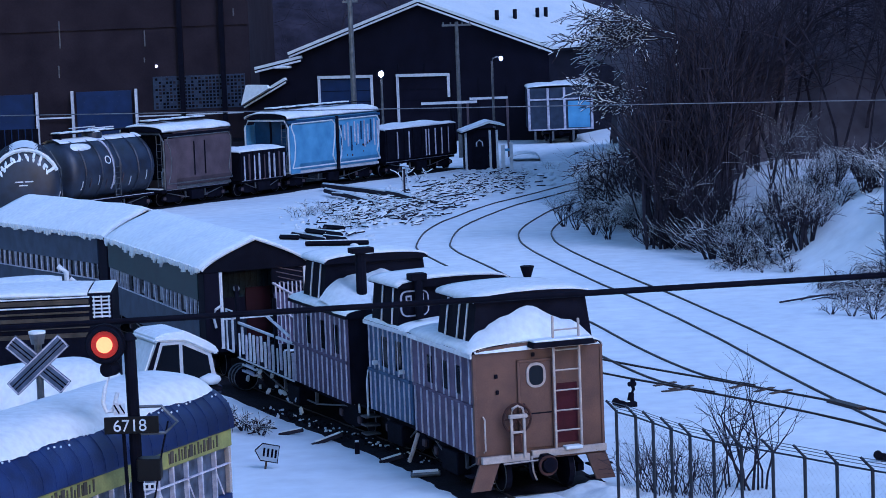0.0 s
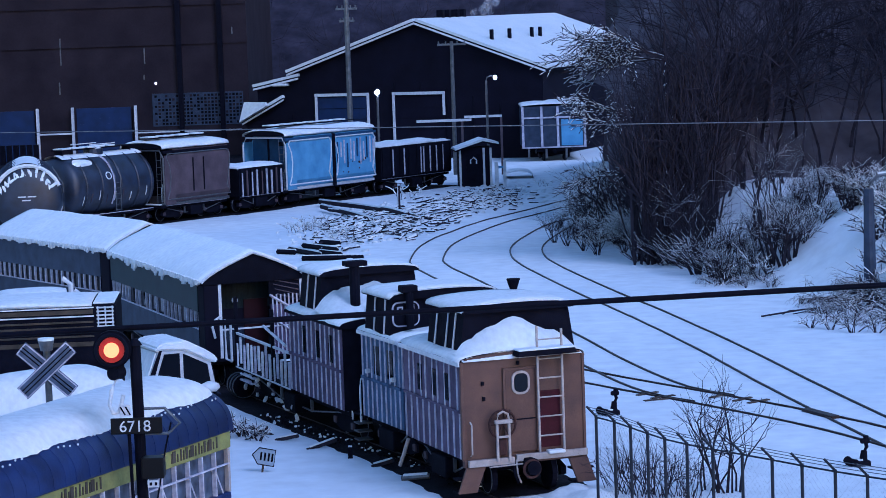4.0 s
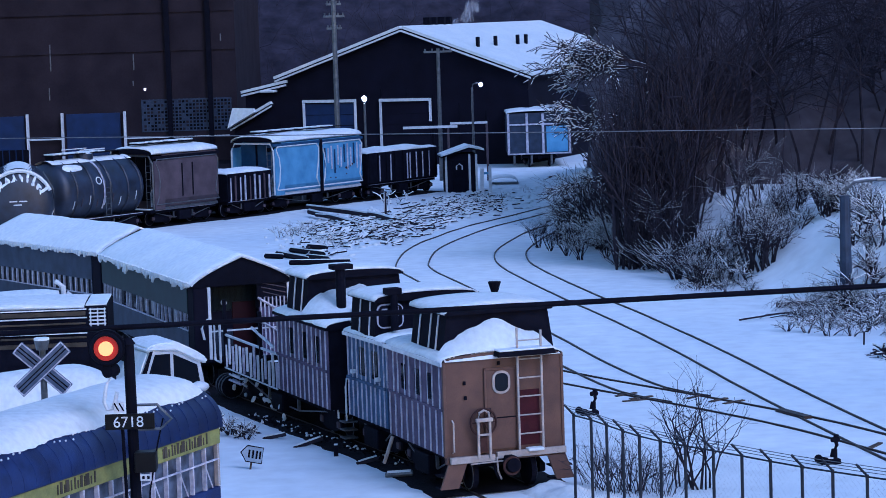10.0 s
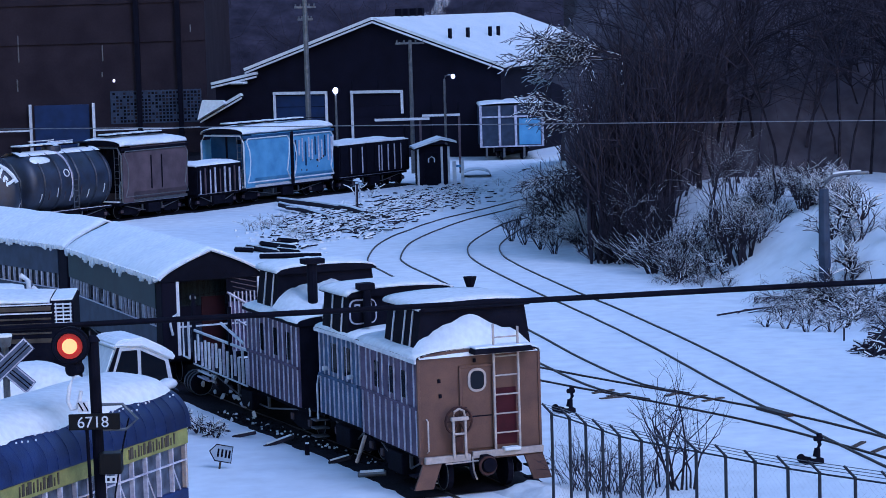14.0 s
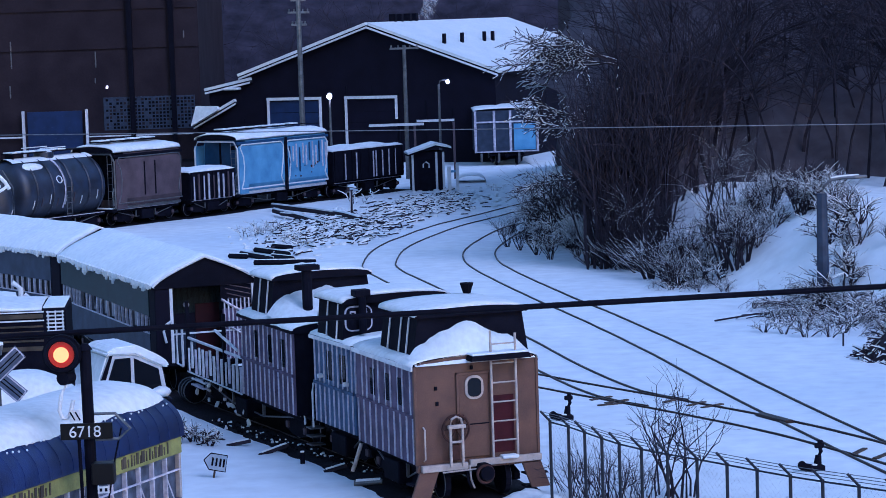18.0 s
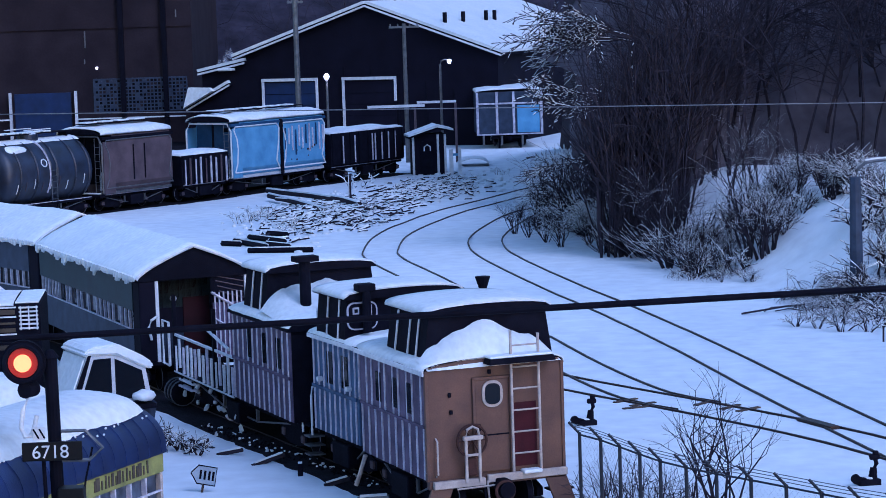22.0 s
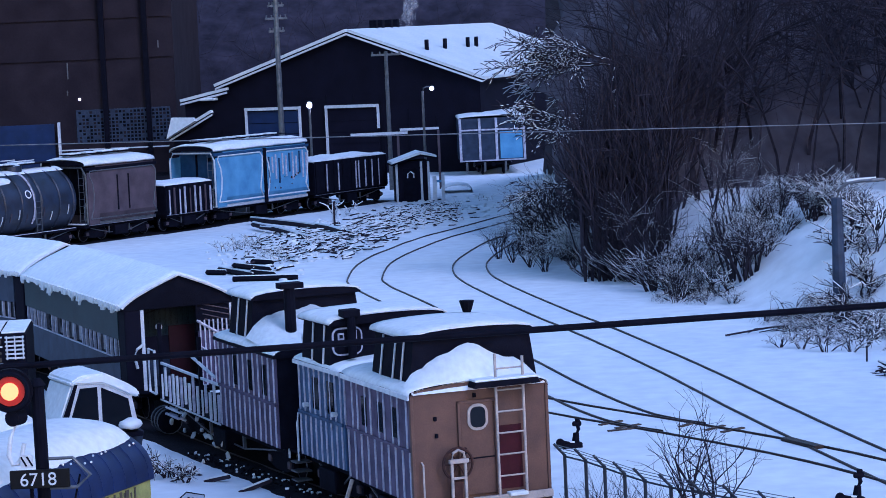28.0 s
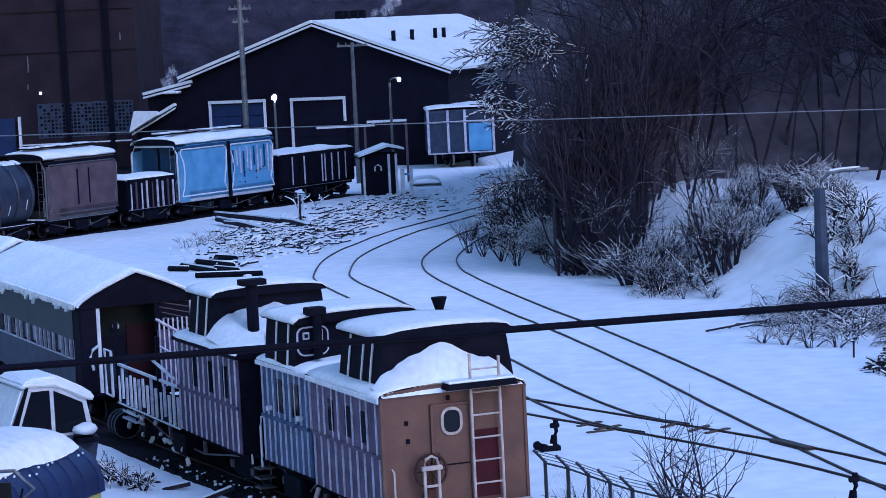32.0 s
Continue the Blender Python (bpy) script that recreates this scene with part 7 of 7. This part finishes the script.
def trackside():
    """Rubble, snow clumps and scrap along the ballast edge beside the cabooses."""
    rnd = random.Random(31)
    # the dark rubble also draws the jagged shadow edge beside the train
    for mat, nm, lab, cat, n, r0, r1 in ((DARK_GROUND, "rubble", "dark rubble along the ballast, also the jagged edge of its shade", "rubble", 420, 0.015, 0.05),
                                         (SNOW, "snow_clumps", "small clumps of snow on the ballast edge", "snow", 70, 0.02, 0.06)):
        V, F = [], []
        for i in range(n):
            t = rnd.random()
            x, y = 0.75 - 6.0 * t + rnd.gauss(0, 0.16), 57.4 + 12.0 * t + rnd.gauss(0, 0.16)
            z, r = ground_z(x, y) + 0.03, rnd.uniform(r0, r1)
            i0 = len(V)
            for lev, (k, h) in enumerate(((1.0, -0.04), (0.75, r * 0.7))):
                for q in range(5):
                    a = q * 1.257 + lev * 0.5 + i
                    w = r * k * rnd.uniform(0.7, 1.3)
                    V.append((x + w * math.cos(a), y + w * 1.2 * math.sin(a), z + h))
            V.append((x, y, z + r))
            for q in range(5):
                F.append((i0 + q, i0 + (q + 1) % 5, i0 + 5 + (q + 1) % 5, i0 + 5 + q))
                F.append((i0 + 5 + q, i0 + 5 + (q + 1) % 5, i0 + 10))
        tagged(raw_mesh(nm, V, F, mat), lab, cat, kind="stuff")
    st = thing("marker_stub", pose(-2.57, 62.1, 0), "short dark stub post in the snow", "post")
    part("stub", B(-0.06, 0.06, -0.06, 0.06, -0.1, 0.3, bevel=0.015), DARK, st)
    part("snow_cap", B(-0.05, 0.05, -0.05, 0.05, 0.303, 0.34, bevel=0.01), SNOW, st)
    pp = thing("pipe_scrap", pose(-0.85, 58.7, 0.07, 0, 0, -10), "short pale pipe lying in the snow", "pipe")
    part("pipe", tube([(-0.35, 0, 0.0), (0.35, 0, 0.05)], 0.07, 10), GALV, pp)
    part("snow_cap", tube([(-0.3, 0, 0.06), (0.3, 0, 0.1)], 0.05, 6), SNOW, pp)
    for x, y, a, L in ((-3.4, 63.9, 30, 0.9), (-4.4, 65.2, -20, 0.7), (-1.7, 60.8, 15, 0.6), (-5.3, 66.0, 60, 1.1), (-5.6, 66.3, 100, 1.0), (-5.2, 66.5, 140, 0.9)):
        sc = thing("scrap_timber", pose(x, y, ground_z(x, y) + 0.06, 0, -12, a), "broken timber end poking out of the snow", "timber", "scrap timbers by the train")
        part("timber", B(-L / 2, L / 2, -0.05, 0.05, -0.04, 0.05, bevel=0.012), BARK, sc)
        part("snow_cap", B(-L * 0.4, L * 0.45, -0.04, 0.04, 0.053, 0.09, bevel=0.012), SNOW, sc)


def corner_heap():
    """Shovelled snow between the caboose and the fence."""
    h = thing("snow_heap", pose(3.35, 55.5, -0.05, 0, 0, 28), "ragged heap of shovelled snow beside the caboose", "snow heap")
    bm = bmesh.new()
    n = 16
    g = []
    for j in range(n + 1):
        for i in range(n + 1):
            x, y = -0.9 + 1.8 * i / n, -1.4 + 3.0 * j / n
            e = max(0.0, 1 - (x / 0.9) ** 2) * max(0.0, 1 - ((y - 0.1) / 1.5) ** 2)
            z = 0.4 * e ** 0.6 * (0.75 + 0.5 * noise.noise((x * 1.8, y * 1.8, 2))) + 0.06 * noise.noise((x * 6, y * 6, 5)) * (e > 0.02)
            g.append(bm.verts.new((x, y, z)))
    for j in range(n):
        for i in range(n):
            a = j * (n + 1) + i
            bm.faces.new((g[a], g[a + 1], g[a + n + 2], g[a + n + 1]))
    for f in bm.faces:
        f.smooth = True
    part("mound", bm, SNOW, h)


def brush_pile():
    """A dark pile of cut brush with snow caught in its near slope."""
    rnd = random.Random(91)
    x0, y0 = 16.45, 77.7
    h = thing("brush_pile", pose(x0, y0, ground_z(x0, y0)), "dark pile of cut brush flecked with snow", "brush pile")
    V, F, SV, SF = [], [], [], []
    for k in range(800):
        a, r = rnd.uniform(0, 6.28), rnd.random() ** 0.5 * 1.9
        z = 1.5 * (1 - r / 1.9) ** 0.9
        p = Vector((r * math.cos(a), r * math.sin(a), z * rnd.uniform(0.3, 1.0) - 0.05))
        d = Vector((rnd.gauss(0, 0.5) + math.cos(a) * 0.4, rnd.gauss(0, 0.5) + math.sin(a) * 0.4, rnd.gauss(-0.25, 0.3))).normalized() * rnd.uniform(0.15, 0.5)
        q = p + d
        q.z = max(q.z, -0.05)
        for vv, ff, lift, w in ((V, F, 0.0, rnd.uniform(0.015, 0.035)), (SV, SF, 0.05, 0.022))[:1 if k % 3 else 2]:
            i = len(vv)
            for e in (p, q):
                vv.extend([(e.x - w, e.y, e.z + lift), (e.x + w, e.y, e.z + lift), (e.x, e.y, e.z + lift + 1.5 * w)])
            ff.extend([(i, i + 1, i + 4, i + 3), (i + 1, i + 2, i + 5, i + 4), (i + 2, i, i + 3, i + 5), (i, i + 2, i + 1), (i + 3, i + 4, i + 5)])
    core = bmesh.new()
    bmesh.ops.create_cone(core, cap_ends=True, segments=14, radius1=1.75, radius2=0.25, depth=1.35)
    for v in core.verts:
        v.co = v.co * (1 + 0.18 * noise.noise(v.co * 1.3)) + Vector((0, 0, 0.6))
    part("core", core, BARK, h)
    for nm, vv, ff, mt in (("brushwood", V, F, BARK), ("twig_snow", SV, SF, SNOW)):
        ob = raw_mesh(nm, vv, ff, mt)
        ob.parent = h
        ob["kind"] = "stuff"
    lg = thing("log", pose(13.25, 91.3, ground_z(13.9, 91.4) + 0.08, 0, 0, 8), "short dark log lying below the bank", "log")
    part("trunk", tube([(0, 0, 0.05), (0.8, 0, 0.1), (1.5, 0, 0.06)], 0.12, 8), BARK, lg)
    part("snow_cap", tube([(0.1, 0, 0.15), (0.8, 0, 0.2), (1.4, 0, 0.16)], 0.08, 7), SNOW, lg)
    sk = thing("stake", pose(14.7, 80.5, ground_z(14.7, 80.5)), "thin dark stake standing in the snow", "stake")
    part("shaft", tube([(0, 0, -0.15), (0.01, 0, 0.45)], 0.03, 6), BARK, sk)


brush_pile()
trackside()
corner_heap()


# ---- log pile and brush by the west track ----
def debris():
    rnd = random.Random(21)
    for a, b, r in (((-7.4, 147.6), (-2.0, 135.0), 0.14), ((-7.1, 143.6), (-3.5, 132.4), 0.14), ((-3.6, 139.0), (-2.0, 133.6), 0.15), ((-6.6, 141.2), (-4.2, 136.0), 0.09)):
        za, zb = ground_z(*a) + r + 0.15, ground_z(*b) + r * 0.6
        zm = (za + zb) / 2 + 0.05
        lg = thing("log", pose(0, 0, 0), "long bare log lying in the snow", "log", "logs on the heap")
        mid = ((a[0] + b[0]) / 2, (a[1] + b[1]) / 2)
        part("trunk", tube([(*a, za), (*mid, max(zm, ground_z(*mid) + r * 0.8)), (*b, zb)], r, 8), BARK, lg)
        part("snow_cap", tube([(*a, za + r * 0.85), (*mid, max(zm, ground_z(*mid) + r * 0.8) + r * 0.85), (*b, zb + r * 0.85)], r * 0.55, 7), SNOW, lg)
    for a, b in (((-8.1, 118.6), (-7.2, 118.0)), ((-7.6, 119.6), (-5.9, 116.2)), ((-6.7, 114.9), (-3.8, 114.2)), ((-6.0, 117.6), (-4.9, 116.0)), ((-7.0, 121.2), (-5.2, 118.4)), ((-6.2, 122.6), (-5.2, 121.6))):
        pk = thing("plank", pose(0, 0, 0), "dark wet plank lying on the snow", "plank", "planks on the snow")
        part("board", tube([(a[0], a[1], ground_z(*a) + 0.12), (b[0], b[1], ground_z(*b) + 0.12)], 0.12, 4), DARK, pk)
        part("snow_cap", tube([(a[0], a[1] + 0.2, ground_z(*a) + 0.2), (b[0], b[1] + 0.2, ground_z(*b) + 0.2)], 0.07, 5), SNOW, pk)
    V, F = [], []
    SV, SF = [], []
    for i in range(1500):
        t = rnd.random()
        x = -6.0 + 9.6 * t + rnd.gauss(0, 0.8)
        y = 129 + 22 * t + rnd.gauss(0, 4.0) - 7.0 * math.exp(-((t - 0.4) / 0.12) ** 2)
        if abs(x - np.interp(y, [109.8, 121.8, 131, 138.2, 148, 160], [-0.58, -0.1, 2.3, 5.0, 9.04, 16])) < 1.6 or x > np.interp(y, [109.8, 121.8, 131, 138.2, 148, 160], [-0.58, -0.1, 2.3, 5.0, 9.04, 16]):
            continue
        z = ground_z(x, y)
        a, l = rnd.gauss(0.0, 0.95), rnd.uniform(0.15, 0.6)
        d = Vector((math.cos(a), math.sin(a) * 2.5, rnd.uniform(-0.15, 0.25))) * l
        p = Vector((x, y, z + rnd.uniform(-0.02, 0.08)))
        i0 = len(V)
        r = rnd.uniform(0.022, 0.06)
        if i % 3:
            j0 = len(SV)
            for q in (p + d * 0.08, p + d * 0.9):
                SV.extend([(q.x - r, q.y, q.z + 1.3 * r), (q.x + r, q.y, q.z + 1.3 * r), (q.x, q.y, q.z + 2.6 * r)])
            SF.extend([(j0, j0 + 1, j0 + 4, j0 + 3), (j0 + 1, j0 + 2, j0 + 5, j0 + 4), (j0 + 2, j0, j0 + 3, j0 + 5), (j0, j0 + 2, j0 + 1), (j0 + 3, j0 + 4, j0 + 5)])
        for q in (p, p + d):
            V.extend([(q.x - r, q.y, q.z), (q.x + r, q.y, q.z), (q.x, q.y, q.z + 1.4 * r)])
        F.extend([(i0, i0 + 1, i0 + 4, i0 + 3), (i0 + 1, i0 + 2, i0 + 5, i0 + 4), (i0 + 2, i0, i0 + 3, i0 + 5), (i0, i0 + 2, i0 + 1), (i0 + 3, i0 + 4, i0 + 5)])
    tagged(raw_mesh("brush_heap", V, F, BARK), "scattered sticks and rubble poking out of the snow", "brush", kind="stuff")
    tagged(raw_mesh("stick_snow", SV, SF, SNOW), "fresh snow lying along the scattered sticks", "snow", kind="stuff")
    LV, LF = [], []
    for i in range(800):
        t = rnd.random()
        x = -6.0 + 10.0 * t + rnd.gauss(0, 1.5)
        y = 126 + 28 * t + rnd.gauss(0, 4.5)
        if x > np.interp(y, [109.8, 121.8, 131, 138.2, 148, 160], [-2.2, -1.8, 0.6, 3.3, 7.3, 14]):
            continue
        z, r, h = ground_z(x, y), rnd.uniform(0.08, 0.26), rnd.uniform(0.04, 0.14)
        i0 = len(LV)
        for lev, (k, zz) in enumerate(((1.0, -0.05), (0.8, h * 0.7))):
            for q in range(6):
                a = q * 1.047 + lev * 0.4
                LV.append((x + r * k * math.cos(a), y + r * k * 1.4 * math.sin(a), z + zz))
        LV.append((x, y, z + h))
        for q in range(6):
            LF.append((i0 + q, i0 + (q + 1) % 6, i0 + 6 + (q + 1) % 6, i0 + 6 + q))
            LF.append((i0 + 6 + q, i0 + 6 + (q + 1) % 6, i0 + 12))
    tagged(raw_mesh("snow_lumps", LV, LF, SNOW, True), "lumps of snow over buried rubble", "snow", kind="stuff")
    mp = thing("marker_post", pose(-2.5, 139.1, ground_z(-2.5, 139.1)), "thin dark post with frost down its side", "post")
    part("shaft", tube([(0, 0, -0.1), (0.02, 0, 1.35)], 0.06, 6), BARK, mp)
    part("frost_line", tube([(-0.08, -0.03, 0.1), (-0.06, -0.03, 1.3)], 0.03, 5), FROST, mp)
    part("head", B(-0.35, 0.1, -0.04, 0.04, 1.25, 1.33, bevel=0.01), BARK, mp)
    S = shrub("weed_clump", "small dead weed clump standing in the snow", "weeds", 210, 1.0, 8, 1.2, "weed clumps", 2, 2, 0.02, 0.05, 0.02)
    for x, y, k in ((-2.0, 150.5, 1.6), (-5.5, 126, 0.9), (0.4, 146, 0.8), (2.5, 150, 0.9), (4.6, 154, 0.8), (-3.5, 130, 0.9), (6.6, 158, 0.9), (-6.8, 131, 1.0), (-7.1, 133.3, 1.3), (-7.8, 130.0, 1.2), (-7.4, 131.4, 0.9)):
        place(S, x, y, k, x * 40)
    S.matrix_basis = pose(-4.9, 122.5, ground_z(-4.9, 122.5))


debris()


def steam_puff(name, seed, size):
    """A ragged cluster of thin steam lumps."""
    rnd = random.Random(seed)
    e = thing(name, pose(0, 0, 0), "thin wisp of white steam from a roof vent", "steam", "wisps of steam")
    for i in range(16):
        bm = bmesh.new()
        bmesh.ops.create_icosphere(bm, subdivisions=2, radius=1.0)
        o = Vector((rnd.gauss(0, 0.22) + 0.05 * i, rnd.gauss(0, 0.15), 0.085 * i)) * size
        r = size * rnd.uniform(0.14, 0.36)
        for v in bm.verts:
            n = 1 + 0.45 * noise.noise(v.co * 1.8 + Vector((seed, i, 0)))
            v.co = Vector((v.co.x * 0.8, v.co.y * 0.6, v.co.z * 1.2)) * r * n + o
        for f in bm.faces:
            f.smooth = True
        part("wisp", bm, STEAM, e)
    return e


steam_west = steam_puff("steam_wisp", 61, 1.15)
steam_ridge = steam_puff("steam_wisp", 67, 1.3)


def motions():
    """Steam rises and sinks at two roof vents."""
    x, y, z = -13.2, 199.6, 4.4
    walk(steam_west, [(t, pose(x + dx, y, z + dz, 0, a, 0)) for t, dx, dz, a in (
        (0.0, 0.6, -2.2, 0), (10.0, 0.6, -2.2, 0), (19.0, 0.6, -2.0, 0), (20.5, 0.4, 0.3, 0), (22.0, 0.0, 1.2, -12), (23.5, 0.3, 0.8, -6), (25.0, 0.5, 0.2, 0),
        (27.5, 0.5, 0.2, 0), (28.5, 0.2, 0.9, -8), (29.5, 0.0, 1.3, -14), (30.5, 0.4, 0.4, 0), (31.2, 0.1, 1.2, -10), (32.0, -0.1, 1.6, -16))])
    x, y, z = 3.0, 206.0, 10.6
    walk(steam_ridge, [(t, pose(x + dx, y, z + dz, 0, a, 0)) for t, dx, dz, a in (
        (0.0, 0.0, 0.0, 0), (3.0, 0.3, 0.4, 8), (6.0, 0.6, 0.2, 14), (9.0, 0.2, 0.3, 4), (13.0, 0.0, 0.0, 0), (17.0, -0.2, 0.3, -6), (20.0, -0.4, 0.5, -14), (22.0, 0.2, 0.2, 2),
        (24.0, 0.5, 0.4, 10), (26.0, 0.2, 0.1, 2), (28.0, -0.3, 0.5, -12), (30.0, 0.1, 0.2, 0), (32.0, 0.5, 0.4, 12))])


motions()
